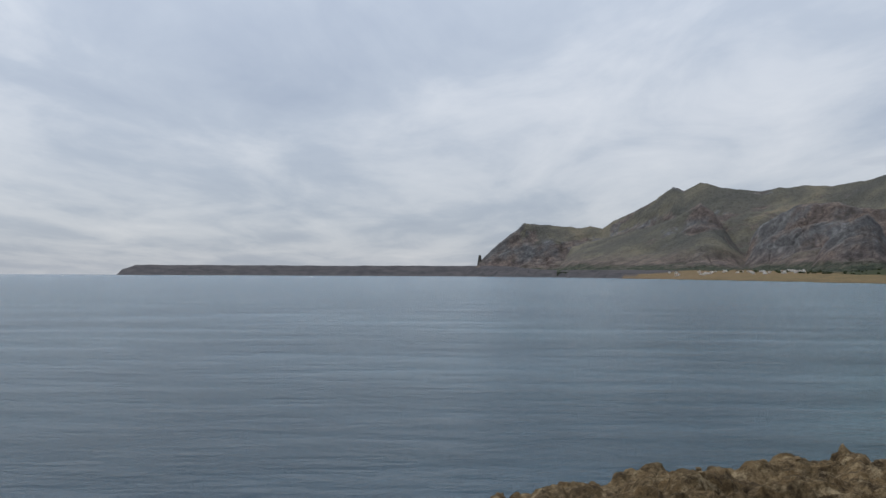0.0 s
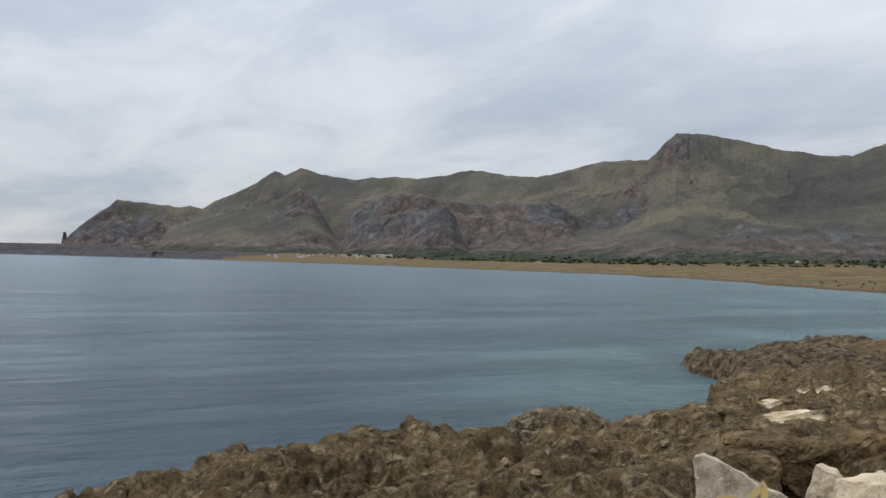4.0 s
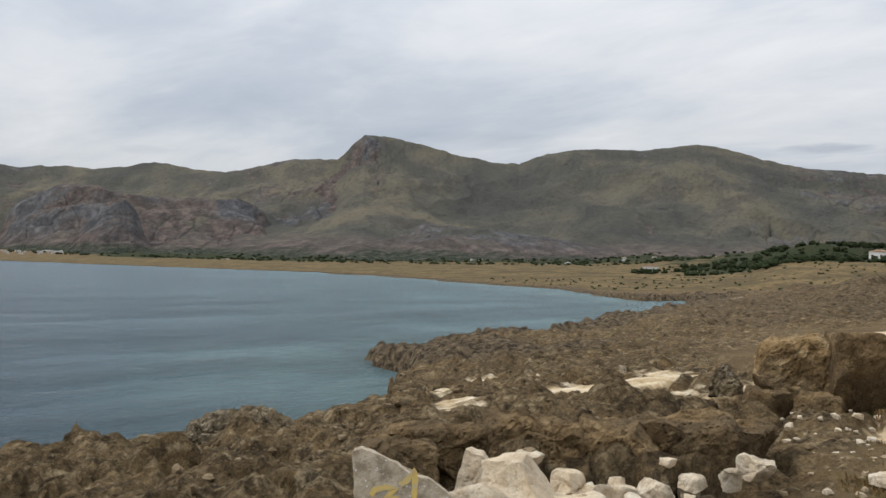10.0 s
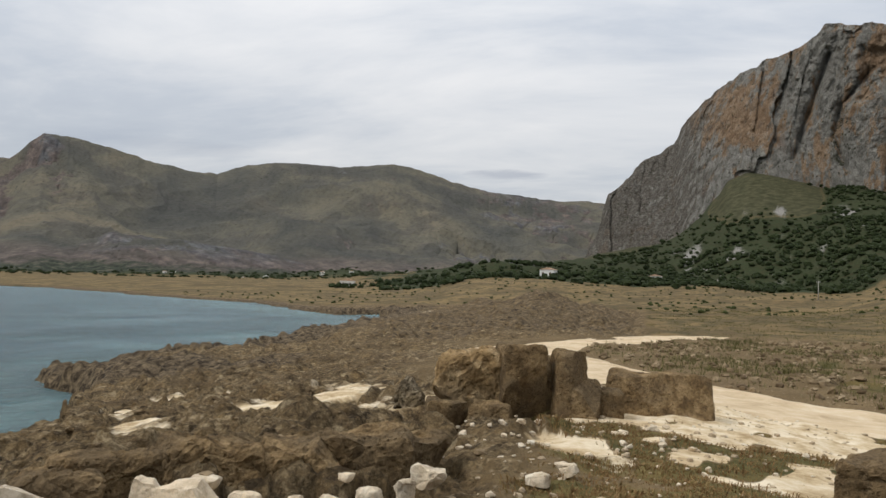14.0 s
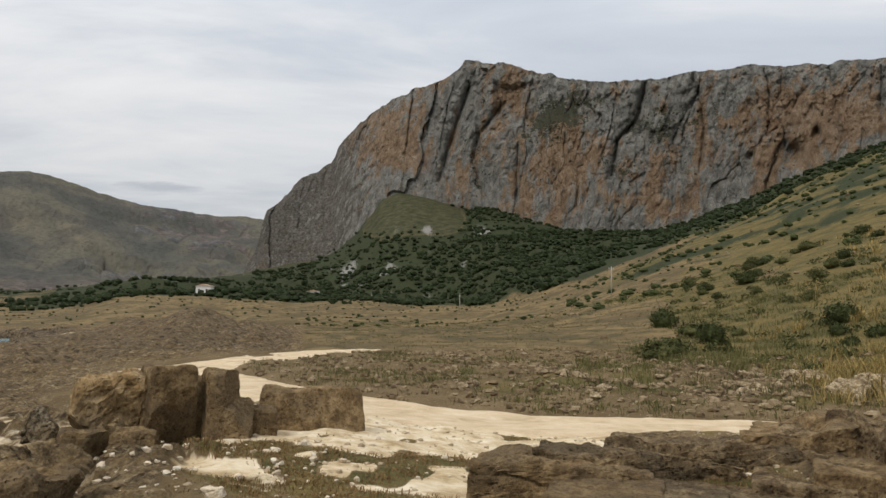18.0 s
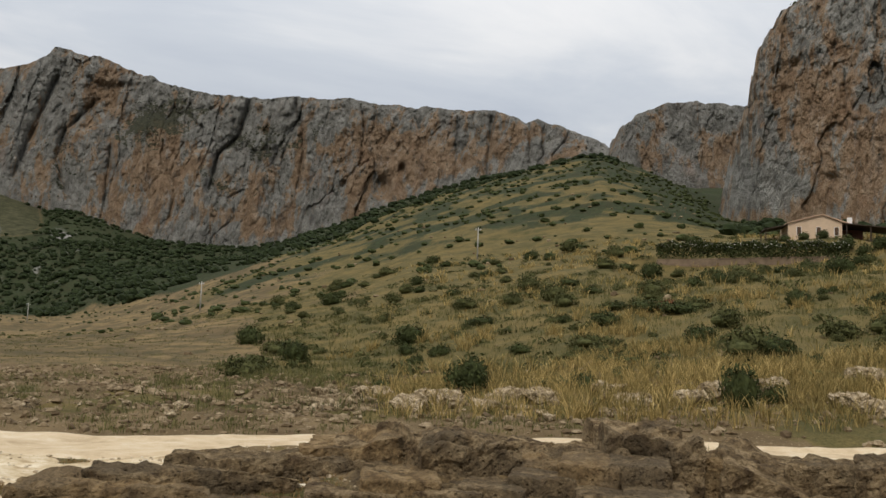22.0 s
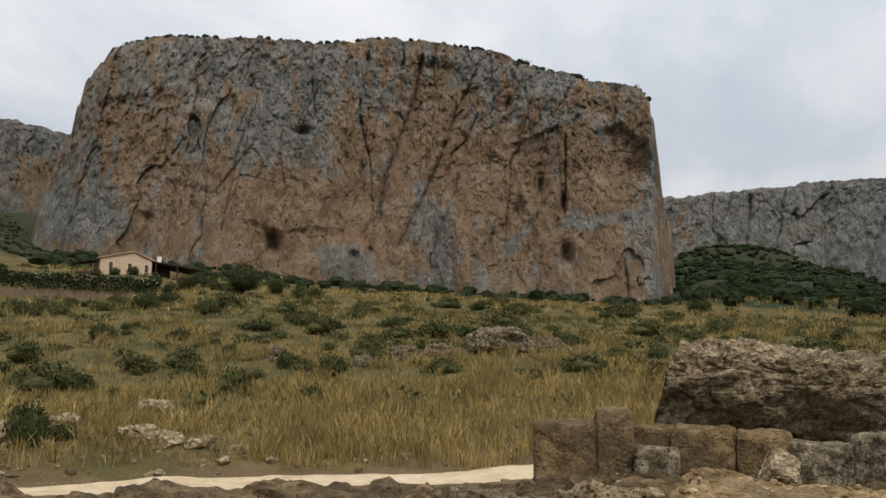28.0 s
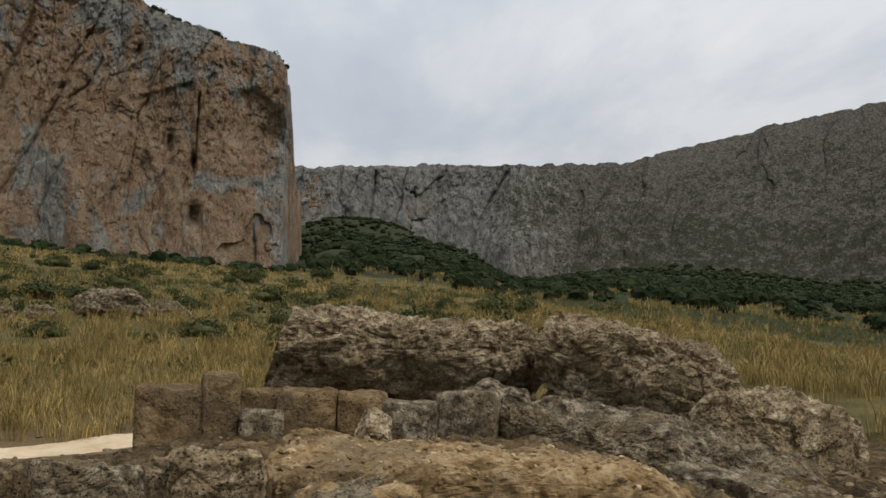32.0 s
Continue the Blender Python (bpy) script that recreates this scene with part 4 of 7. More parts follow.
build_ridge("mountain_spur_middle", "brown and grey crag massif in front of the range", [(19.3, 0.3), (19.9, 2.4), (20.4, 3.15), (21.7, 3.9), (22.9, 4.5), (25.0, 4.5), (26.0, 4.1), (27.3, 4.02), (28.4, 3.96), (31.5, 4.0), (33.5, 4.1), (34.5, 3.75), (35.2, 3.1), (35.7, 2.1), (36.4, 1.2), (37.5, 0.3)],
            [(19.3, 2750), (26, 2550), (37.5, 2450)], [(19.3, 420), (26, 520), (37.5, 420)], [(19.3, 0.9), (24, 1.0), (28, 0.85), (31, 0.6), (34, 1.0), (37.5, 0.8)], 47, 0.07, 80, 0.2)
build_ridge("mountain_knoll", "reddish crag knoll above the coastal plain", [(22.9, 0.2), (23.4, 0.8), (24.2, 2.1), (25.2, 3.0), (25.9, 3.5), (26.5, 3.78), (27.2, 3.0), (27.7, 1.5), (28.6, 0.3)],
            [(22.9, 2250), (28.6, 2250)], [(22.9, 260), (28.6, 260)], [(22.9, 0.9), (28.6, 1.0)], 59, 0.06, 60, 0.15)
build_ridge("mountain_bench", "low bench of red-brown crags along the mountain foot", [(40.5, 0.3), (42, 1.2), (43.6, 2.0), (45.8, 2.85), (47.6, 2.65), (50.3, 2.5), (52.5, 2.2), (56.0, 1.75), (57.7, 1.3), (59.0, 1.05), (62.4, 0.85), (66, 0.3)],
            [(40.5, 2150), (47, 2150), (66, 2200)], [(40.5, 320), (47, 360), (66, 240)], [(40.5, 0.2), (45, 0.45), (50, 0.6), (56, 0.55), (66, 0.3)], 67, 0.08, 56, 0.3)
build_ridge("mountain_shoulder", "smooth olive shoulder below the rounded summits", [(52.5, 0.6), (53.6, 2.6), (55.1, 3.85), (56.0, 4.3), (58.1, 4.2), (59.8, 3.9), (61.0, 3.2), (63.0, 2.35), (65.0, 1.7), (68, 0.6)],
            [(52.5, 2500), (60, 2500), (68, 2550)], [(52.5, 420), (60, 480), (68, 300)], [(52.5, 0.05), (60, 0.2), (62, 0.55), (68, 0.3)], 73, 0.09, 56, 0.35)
for a, h in ((2.45, 1.35), (2.75, 1.0)):
    p = spot(a, 3900)
    me = bpy.data.meshes.new("sea_stack")
    bm = bmesh.new()
    bmesh.ops.create_cone(bm, cap_ends=True, segments=9, radius1=20, radius2=5, depth=3900 * math.tan(radians(h)) + 10, matrix=Matrix.Translation((0, 0, 1950 * math.tan(radians(h)))))
    for v in bm.verts:
        v.co.x += 5 * noise.noise(v.co * 0.05)
    bm.to_mesh(me)
    bm.free()
    me.materials.append(MOUNTAIN)
    ob = new("sea_stack", me)
    ob.matrix_world = pose(p.x, p.y, 0)
    tagged(ob, "grey rock pinnacle standing at the headland's end", "rock", "sea stacks")


def build_cliff(name, label, material, crest, foot, front, back, lean, flute, span, da, rows, seed, caves=(), cracks=(), pans=(), edge=1.0, stains=(), greens=(), tint=0.15, soil=((0, 0.0), (1, 0.0)), dip=0.25, beds=0.12):
    """A cliffed massif: crest and foot heights and the distance of the foot by bearing; joints, blocks and beds stand out in metres.
    pans: outlines in bearing and height that lie back (or stand forward, below zero) by some metres, with the softness of their rim."""
    az = np.arange(span[0], span[1], da)
    wall = np.linspace(0, 1, rows)
    cap = np.linspace(1.02, 1.5, 14)
    A, V = np.meshgrid(az, np.concatenate([wall, cap]))
    top = along(crest, A + 0.07 * fbm(A / 0.22, A * 0 + seed, octaves=4, seed=seed + 51), 1)
    bot = along(foot, A, 1)
    d0 = along(front, A, 1)
    t = np.clip(V, 0, 1)
    arc = np.cumsum(radians(da) * along(front, az, 1)) + np.zeros(A.shape)
    el = bot - 1.2 + (top - bot + 1.2) * t
    h = d0 * np.tan(np.radians(el))
    w1 = fbm(arc / (flute * 5), h / (flute * 6), octaves=4, seed=seed + 21)
    w2 = fbm(arc / (flute * 5), h / (flute * 6), octaves=4, seed=seed + 33)
    big = fbm(arc / (flute * 9), h / (flute * 26), octaves=3, seed=seed)
    lean_x = arc - 0.2 * h
    push = 1.7 * big
    for wide, tall, amp, cleft, k in ((6.0, 38.0, 0.9, 0.6, 3), (2.6, 14.0, 0.46, 0.42, 11), (1.1, 4.6, 0.2, 0.16, 23), (0.5, 1.4, 0.1, 0.06, 37)):
        f, rim = blocks(lean_x / (flute * wide) + 0.16 * w1, h / (flute * tall) + 0.2 * w2, seed + k)
        gate = step(-0.15, 0.45, vnoise(arc / (flute * wide * 2.2), h / (flute * tall * 1.6), seed=seed + k + 60))
        push = push + edge * (amp * f + cleft * gate * np.exp(-rim / 0.07))
    bed = (h + dip * arc) / (flute * 2.2) + 1.6 * w1
    hold = step(0.1, 0.6, fbm(arc / (flute * 4), h / (flute * 3), octaves=3, seed=seed + 71))
    push = push + beds * hold * (bed - np.floor(bed))
    push = flute * (push + 0.22 * fbm(arc / (flute * 0.5), h / (flute * 0.7), octaves=4, gain=0.6, seed=seed + 7))
    push = push * (0.15 + 0.85 * step(span[0], span[0] + 2.0, A) * (1 - step(span[1] - 1.2, span[1], A)))
    aw, ew = A + 0.25 * w1, el + 0.25 * w2
    for ca, ce, wa, we, deep in caves:
        push = push + deep * np.exp(-np.abs((A - ca) / wa) ** 3 - np.abs((el - ce) / we) ** 3)
    for line, wide, deep in cracks:
        at = np.interp(el, [e for e, a in line], [a for e, a in line]) + 0.1 * w2
        inside = step(line[0][0] - 0.6, line[0][0] + 0.4, el) * (1 - step(line[-1][0] - 0.4, line[-1][0] + 0.6, el))
        push = push + 0.55 * deep * inside * np.exp(-np.abs((A - at) / (0.6 * wide)) ** 1.2)
    for ring, deep, soft in pans:
        push = push + 0.8 * deep * step(-soft, soft, outline_distance(A + 0.12 * w1, el + 0.12 * w2, ring))
    setback = along(lean, A, 1) * t ** 1.3 + flute * 0.35 * step(0.95, 1.0, t)
    D = d0 + setback + push * np.minimum(1, 0.25 + t)
    D = D + np.where(V > 1, (V - 1) * 2 * along(back, A, 1), 0)
    rim = fbm(arc / (flute * 1.3), arc * 0, octaves=5, seed=seed + 13)
    el = np.where(V > 1, top - 0.0, el) + step(0.9, 1.0, t) * 0.11 * (rim - 0.3)
    z = EYE_Z + D * np.tan(np.radians(el)) - np.where(V > 1, (V - 1) * D * 0.3, 0)
    x, y = D * np.sin(np.radians(A)), D * np.cos(np.radians(A))
    me = mesh_from(name, np.stack([x.ravel(), y.ravel(), z.ravel()], 1), grid_faces(*A.shape), False)
    rust = np.full(A.shape, tint)
    for ca, ce, wa, we, much in stains:
        rust = rust + much * np.exp(-np.abs((aw - ca) / wa) ** 2.5 - np.abs((ew - ce) / we) ** 2.5)
    green = np.zeros(A.shape)
    for ring, much in greens:
        green = np.maximum(green, much * step(-1.2, 0.8, outline_distance(aw, ew, ring)))
    zone(me, "rust", rust.ravel())
    zone(me, "green", green.ravel())
    zone(me, "soil", np.interp(A, [s[0] for s in soil], [s[1] for s in soil]).ravel() + 0.3 * step(0.96, 1.0, t).ravel())
    me.materials.append(material)
    return tagged(new(name, me), label, "cliff", kind="structure")


build_cliff("cliff_west", "long grey and orange limestone cliff above dark woods", CLIFF_FAR, G_CREST, G_FOOT, G_FRONT, [(76.5, 90), (128.5, 120)],
            [(76.5, 60), (82, 190), (85, 120), (90, 60), (98, 60), (128.5, 40)], 10.0, (76.5, 128.4), 0.075, 130, 211,
            [(112.2, 9.9, 0.6, 0.75, 26), (113.5, 11.2, 0.25, 0.35, 14), (109.5, 10.0, 0.3, 0.25, 8)],
            [([(8.6, 89.3), (10.2, 89.8), (12.5, 90.4), (15, 91.3)], 0.4, 40), ([(7.7, 92.4), (10, 91.6), (11.9, 92), (13.7, 93.4)], 0.4, 36), ([(7.5, 94.6), (11.5, 94.7)], 0.25, 30),
             ([(9, 100.8), (11.4, 101.3), (12.7, 102.5), (15, 103.1)], 0.35, 34), ([(9, 106.4), (12, 106.8), (15, 106.2)], 0.2, 16), ([(11, 119.2), (15, 119.6)], 0.25, 18), ([(11, 122.2), (15, 122)], 0.25, 18), ([(10, 116.9), (15, 117.2)], 0.18, 14)],
            [([(94.7, 11.4), (97, 13.2), (99.4, 12.6), (100.6, 9.6), (101, 5), (95, 5)], -22, 0.5), ([(93.2, 15.2), (95.2, 15.0), (94.6, 12.6), (93, 12)], 14, 0.3)],
            stains=[(85.5, 12.0, 3.0, 1.9, 0.75), (87.5, 10.2, 1.6, 1.2, 0.6), (94.2, 14.2, 1.2, 1.6, 0.8), (97.6, 8.6, 2.6, 3.0, 0.75), (104.6, 8.6, 2.6, 2.2, 0.5), (110.5, 11.2, 2.8, 2.6, 0.7), (114.6, 11.8, 3.0, 1.9, 0.75), (120.5, 12.6, 1.4, 1.4, 0.6), (80, 7, 3, 4, -0.2)],
            greens=[([(95.1, 11.5), (96.5, 13.5), (98.3, 14.4), (100.2, 14.0), (98.3, 12.6), (97.1, 11.6)], 0.55), ([(101.7, 12.0), (103.3, 13.9), (105.7, 12.7), (108.1, 14.3), (107.3, 12.6), (104.1, 11.0)], 0.42), ([(100.3, 10.2), (101.3, 8.4), (103.4, 9.2)], 0.4), ([(91.2, 11), (92.6, 11.4), (93.2, 8), (91, 8)], 0.3)],
            tint=0.18, soil=[(76.5, 0.75), (82, 0.7), (84.5, 0.35), (86.5, 0.0)], dip=-0.25)
build_cliff("cliff_gap", "grey limestone tower above the saddle", CLIFF_FAR, [(127.2, 11.5), (127.5, 13.1), (128.1, 14.3), (129.3, 15.2), (131.2, 15.77), (133.1, 15.87), (135.8, 15.4), (139, 15.2)],
            [(127.2, 11.4), (128.3, 11.2), (131.2, 10.8), (134.4, 11.2), (139, 11)], [(127.2, 660), (129, 640), (139, 640)], [(127, 100), (139, 100)], [(127, 25), (139, 25)], 7.0, (127.2, 139), 0.06, 80, 223, stains=[(131, 12, 3.0, 1.0, 0.6), (134, 13, 1.5, 2.2, 0.6)])
H_CREST = [(134.4, 8.4), (134.9, 11.0), (135.4, 13.2), (136.3, 15.9), (136.8, 18.6), (138.2, 20.9), (140.8, 22.0), (144, 22.4), (147.2, 22.75), (151.5, 22.76), (157, 23.3), (160.6, 23.0), (163.8, 22.6), (167.4, 21.4), (172.1, 20.3), (174.1, 19.8), (174.7, 18.8), (175.0, 16.0), (175.4, 12.7), (175.9, 9.8), (176.1, 5.6)]
H_FOOT = [(134.4, 8.3), (137.9, 8.1), (145.8, 7.9), (150.6, 7.0), (154.4, 7.6), (160.9, 6.5), (168.8, 6.0), (176.1, 5.3)]
build_cliff("cliff_east", "huge orange and grey limestone rock face with a flat wooded top", CLIFF_NEAR, H_CREST, H_FOOT,
            [(134.4, 430), (137, 390), (145, 350), (153, 335), (158, 350), (160, 352), (163, 338), (170, 325), (174.6, 330), (176.1, 370)], [(134, 120), (176, 120)], [(134.4, 10), (150, 26), (176, 12)], 4.2, (134.4, 176.1), 0.05, 250, 239,
            [(149.2, 9.5, 0.45, 0.7, 16), (169.0, 9.05, 0.38, 0.75, 14), (161.9, 16.6, 0.25, 0.8, 4), (141.1, 10.6, 0.5, 0.4, 6), (150.9, 17.0, 0.5, 0.3, 6), (155.6, 9.2, 0.25, 0.3, 6), (168.8, 12.6, 0.2, 0.5, 7), (167.2, 13.6, 0.22, 0.8, 5), (154.6, 8.9, 0.3, 0.3, 5)],
            [([(11, 156.1), (14, 156.5), (17.1, 157.7), (19.6, 158.5), (22.3, 158.9)], 0.3, 12), ([(9.5, 157.4), (13.2, 159.3), (16.8, 160.8), (18.8, 161.4)], 0.28, 10), ([(14.7, 160.8), (15.9, 161.1), (16.7, 162), (18.3, 162.8)], 0.2, 6), ([(11.8, 168.7), (14.5, 168.9), (17, 169.0)], 0.14, 9), ([(6.3, 172.9), (8.5, 172.7)], 0.13, 8),
             ([(10.1, 145.8), (14.7, 146.5), (17, 147.1)], 0.16, 6), ([(13.4, 141.9), (17.5, 141.9)], 0.15, 6), ([(11.5, 155.8), (15.2, 155.5), (18.4, 154.6), (22.4, 155.2)], 0.2, 6), ([(9, 163.6), (13, 164.6)], 0.12, 4), ([(16.5, 166.6), (20, 166.2)], 0.14, 4), ([(12.6, 145.2), (16.3, 147.9)], 0.15, 4), ([(18, 151.6), (22, 151.2)], 0.16, 4)],
            [([(158.9, 22.0), (162.1, 21.5), (162.4, 19.7), (161.2, 18.6), (160.6, 16.8), (159.1, 13.9), (157.4, 13.0), (158.0, 17.1), (158.6, 19.6)], 4.5, 0.45), ([(162.4, 9.0), (164.6, 11.3), (165.9, 12.8), (167, 10.5), (166.2, 7.0), (163.5, 6.8)], 4.5, 0.3), ([(157.6, 6.5), (158.0, 9.2), (159.2, 11.6), (160.8, 12.9), (162, 10.8), (162.6, 6.2)], -6, 0.5),
             ([(150.6, 6.5), (151.4, 8.4), (152.9, 9.4), (154.1, 10.3), (155.5, 9.2), (157, 6.5)], -9, 0.4), ([(171.4, 17.2), (172.6, 17.6), (174.4, 16.2), (174.9, 13.8), (172.4, 13.0), (170.6, 14.7)], 4.5, 0.25), ([(147.4, 11.0), (148.6, 12.3), (151, 12.4), (152.4, 10.7), (149.4, 10.3)], -4, 0.25), ([(137.5, 17.5), (141.5, 18.8), (141.7, 13), (138.6, 12.8)], 3, 0.3),
             ([(143.6, 18.4), (142.1, 16.8), (142.0, 13.4), (145.4, 12.8), (146.8, 15), (146.0, 18)], -3.5, 0.3), ([(165.4, 16.6), (168.6, 17.6), (168.8, 12), (166.4, 12.4)], 3, 0.2)], 0.85,
            [(149, 10.5, 8, 3.0, 0.5), (140.5, 15.5, 2.6, 2.4, 0.35), (160.0, 18.5, 2.2, 3.4, 0.6), (167, 12.5, 7.5, 5.0, 0.5), (154.8, 13, 2.2, 4.5, 0.45), (137.0, 10.4, 2.0, 2.0, -0.9), (159.6, 9.6, 2.0, 2.6, -0.8), (150, 17.5, 3.6, 3.0, -0.35), (143.8, 16.4, 1.8, 1.4, -0.6), (147, 20.6, 9.0, 1.7, -0.55), (171.5, 11.6, 3.0, 0.7, -0.9), (168.6, 17.6, 4.0, 1.6, -0.5), (153.8, 8.6, 2.0, 1.3, -1.0), (165, 21, 6, 0.9, -0.5), (174.8, 14, 0.6, 3, -0.5)],
            tint=0.62, dip=-0.1, beds=0.1)
R_CREST = [(172, 12.7), (175.6, 12.75), (182, 13.08), (188, 13.13), (198.2, 13.1), (200.4, 13.8), (204, 14.3), (207.5, 14.9), (209.8, 15.3), (213.6, 15.6), (222, 16)]
R_FOOT = [(172, 8.5), (178.7, 8.7), (180.8, 9.0), (182.8, 8.2), (185.1, 7.8), (187.4, 6.4), (188.0, 5.8), (189.6, 4.8), (192.5, 5.4), (195.8, 5.8), (198.4, 5.1), (202, 5.4), (208.7, 4.2), (213, 3.8), (222, 3.5)]
build_cliff("cliff_back", "grey limestone escarpment with scrub on its ledges", CLIFF_SCRUB, R_CREST, R_FOOT, [(172, 640), (185, 650), (187.5, 620), (190, 585), (194, 600), (205, 600), (222, 600)], [(172, 150), (222, 150)],
            [(172, 20), (186, 30), (190, 60), (198, 110), (205, 170), (222, 200)], 5.5, (172, 222), 0.07, 120, 251,
            [(178.9, 9.4, 0.4, 0.9, 14)], [([(9, 180.3), (12.6, 180.8)], 0.3, 16), ([(7, 187.2), (10, 188.2), (12.6, 189.8)], 0.35, 14), ([(6, 194), (9, 195), (12, 197)], 0.3, 9), ([(6, 200), (12, 201.5)], 0.3, 8)],
            [([(188.0, 5), (189.0, 8), (190.6, 9.2), (193.4, 8.4), (194.6, 5)], -16, 0.6)],
            edge=0.9, stains=[(183.4, 10.2, 1.8, 1.1, 0.6), (176.6, 10.6, 1.2, 2, 0.7), (195.6, 11.6, 2.2, 0.8, 0.45), (194, 8.0, 1.6, 0.9, 0.4), (209, 6.4, 1.6, 0.7, 0.6)],
            greens=[([(188.2, 10.4), (192.1, 12.4), (194.6, 10.8), (191.4, 8.4)], 0.3), ([(193, 8), (197, 10.4), (206, 9), (222, 8), (222, 4), (198, 5), (193, 5.6)], 0.3), ([(188, 12.9), (200, 12.6), (222, 15), (222, 8), (200, 9), (190, 8.6)], 0.2)],
            tint=-0.3, soil=[(172, -0.3), (186, -0.1), (189, 0.4), (196, 0.75), (222, 1.0)], beds=0.22, dip=0.05)


# ---- rocks ----
def part(name, me, material, parent, label=""):
    """One mesh object under a thing or a part."""
    ob = new(name, me)
    if not me.materials:
        me.materials.append(material)
    ob.parent = parent
    return tagged(ob, label)


def from_bm(name, bm, smooth=False):
    me = bpy.data.meshes.new(name)
    for f in bm.faces:
        f.smooth = smooth
    bm.to_mesh(me)
    bm.free()
    return me


CUBES = {}


def cube_sphere(n):
    """Places and quads of a unit cube's skin, n quads a side, welded."""
    if n not in CUBES:
        t = np.linspace(-1, 1, n + 1)
        u, v = np.meshgrid(t, t)
        o = np.ones_like(u)
        sides = [(u, v, o), (v, u, -o), (o, u, v), (-o, v, u), (v, o, u), (u, -o, v)]
        pts = np.vstack([np.stack([c.ravel() for c in s], 1) for s in sides])
        q = np.vstack([grid_faces(n + 1, n + 1) + k * (n + 1) ** 2 for k in range(6)])
        key = np.round(pts * n).astype(int)
        _, first, back = np.unique(key, axis=0, return_index=True, return_inverse=True)
        CUBES[n] = (pts[first], back.ravel()[q])
    return CUBES[n]


def blocks3(x, y, z, seed):
    """Broken rock in three directions: cells of uneven height, and the distance to the joint."""
    ix, iy, iz = np.floor(x), np.floor(y), np.floor(z)
    best, second, h = np.full(x.shape, 1e9), np.full(x.shape, 1e9), np.zeros(x.shape)
    for a, b, c in itertools.product((-1, 0, 1), repeat=3):
        cx, cy, cz = ix + a, iy + b, iz + c
        dx = x - cx - 0.5 - 0.45 * lattice(cx, cy, cz, seed)
        dy = y - cy - 0.5 - 0.45 * lattice(cx, cy, cz, seed + 1)
        dz = z - cz - 0.5 - 0.45 * lattice(cx, cy, cz, seed + 2)
        r = dx * dx + dy * dy + dz * dz
        val = lattice(cx, cy, cz, seed + 3) + 0.9 * (lattice(cx, cy, cz, seed + 4) * dx + lattice(cx, cy, cz, seed + 5) * dz)
        near = r < best
        second = np.where(near, best, np.minimum(second, r))
        h, best = np.where(near, val, h), np.where(near, r, best)
    return h, np.sqrt(second) - np.sqrt(best)


def rock_mesh(name, w, depth, h, seed, n=14, boxy=3.0, rough=0.12, pits=0.0, cuts=0, taper=0.0, crown=0.0, grain=1.0, facet=0.0, comb=0.0, undercut=0.0):
    """A stone of the given size that stands on z = 0. boxy: 2 is round, 8 is sawn square; pits: weathered ribs; cuts: broken faces;
    facet: angular breaks, in metres; comb: honeycomb hollows on the weathered upper side, in metres; undercut: how far the foot lies back."""
    rng = np.random.default_rng(seed)
    cube, quads = cube_sphere(n)
    r = (np.abs(cube) ** boxy).sum(1) ** (1 / boxy)
    p = cube / r[:, None]
    for _ in range(cuts):
        d = rng.normal(size=3)
        d /= np.linalg.norm(d)
        lim = rng.uniform(0.55, 0.82)
        over = np.maximum(p @ d - lim, 0)
        p = p - over[:, None] * d
    half = np.array([w, depth, h]) / 2
    s = np.array([0, 0, seed * 3.7 % 91])
    size = min(w, depth, h)
    q = p * half
    f = grain / max(size, 0.15)
    bump = size * rough * fbm(q[:, 0] * f * 1.3 + s[2], q[:, 1] * f * 1.3, q[:, 2] * f * 1.3, octaves=4, gain=0.55, seed=seed)
    high = 0.3 + 0.7 * step(-0.2, 0.8, p[:, 2])
    if pits:
        g = 1 / max(0.22, size * 0.16)
        bump = bump + size * pits * (ridged(q[:, 0] * g + s[2], q[:, 1] * g, q[:, 2] * g * 1.05, octaves=5, gain=0.58, seed=seed + 5) - 0.6) * high
    if facet:
        wx = q[:, 0] + 0.1 * vnoise(q[:, 0] * 4, q[:, 1] * 4, q[:, 2] * 4, seed=seed + 15)
        for g, amp in ((0.5, 1.0), (0.19, 0.45)):
            v, joint = blocks3(wx / g + s[2], q[:, 1] / g, q[:, 2] / g, seed + 21)
            bump = bump + facet * amp * (0.6 * v - 0.8 * np.exp(-joint / 0.1))
    if comb:
        for g, amp in ((0.3, 1.0), (0.12, 0.55)):
            v, joint = blocks3(q[:, 0] / g + s[2], q[:, 1] / g, q[:, 2] / g, seed + 31)
            bump = bump + comb * amp * (0.5 * v + np.exp(-joint / 0.22) - 0.5) * high
    out = np.sign(p) * np.abs(p) ** (min(boxy, 6.0) - 1) / half
    out /= np.linalg.norm(out, axis=1)[:, None] + 1e-9
    q = q + out * bump[:, None]
    if undercut:
        low = 1 - step(-0.75, 0.15, p[:, 2] + 0.25 * vnoise(q[:, 0] * 1.1 + s[2], q[:, 1] * 0, seed=seed + 17))
        q[:, 1] += undercut * low * (1 - step(-0.6, 0.25, p[:, 1]))
    if taper:
        k = 1 - taper * (q[:, 2] / h + 0.5)
        q[:, 0] *= k
        q[:, 1] *= k
    if crown:
        q[:, 2] += crown * h * vnoise(q[:, 0] / max(w * 0.3, 0.2) + s[2], q[:, 1] / max(depth * 0.4, 0.2), seed=seed + 9) * step(-0.1, 0.4, p[:, 2])
    q[:, 2] = np.maximum(q[:, 2], -h / 2 * 0.95) + h / 2
    return mesh_from(name, q, quads, not (facet or comb))


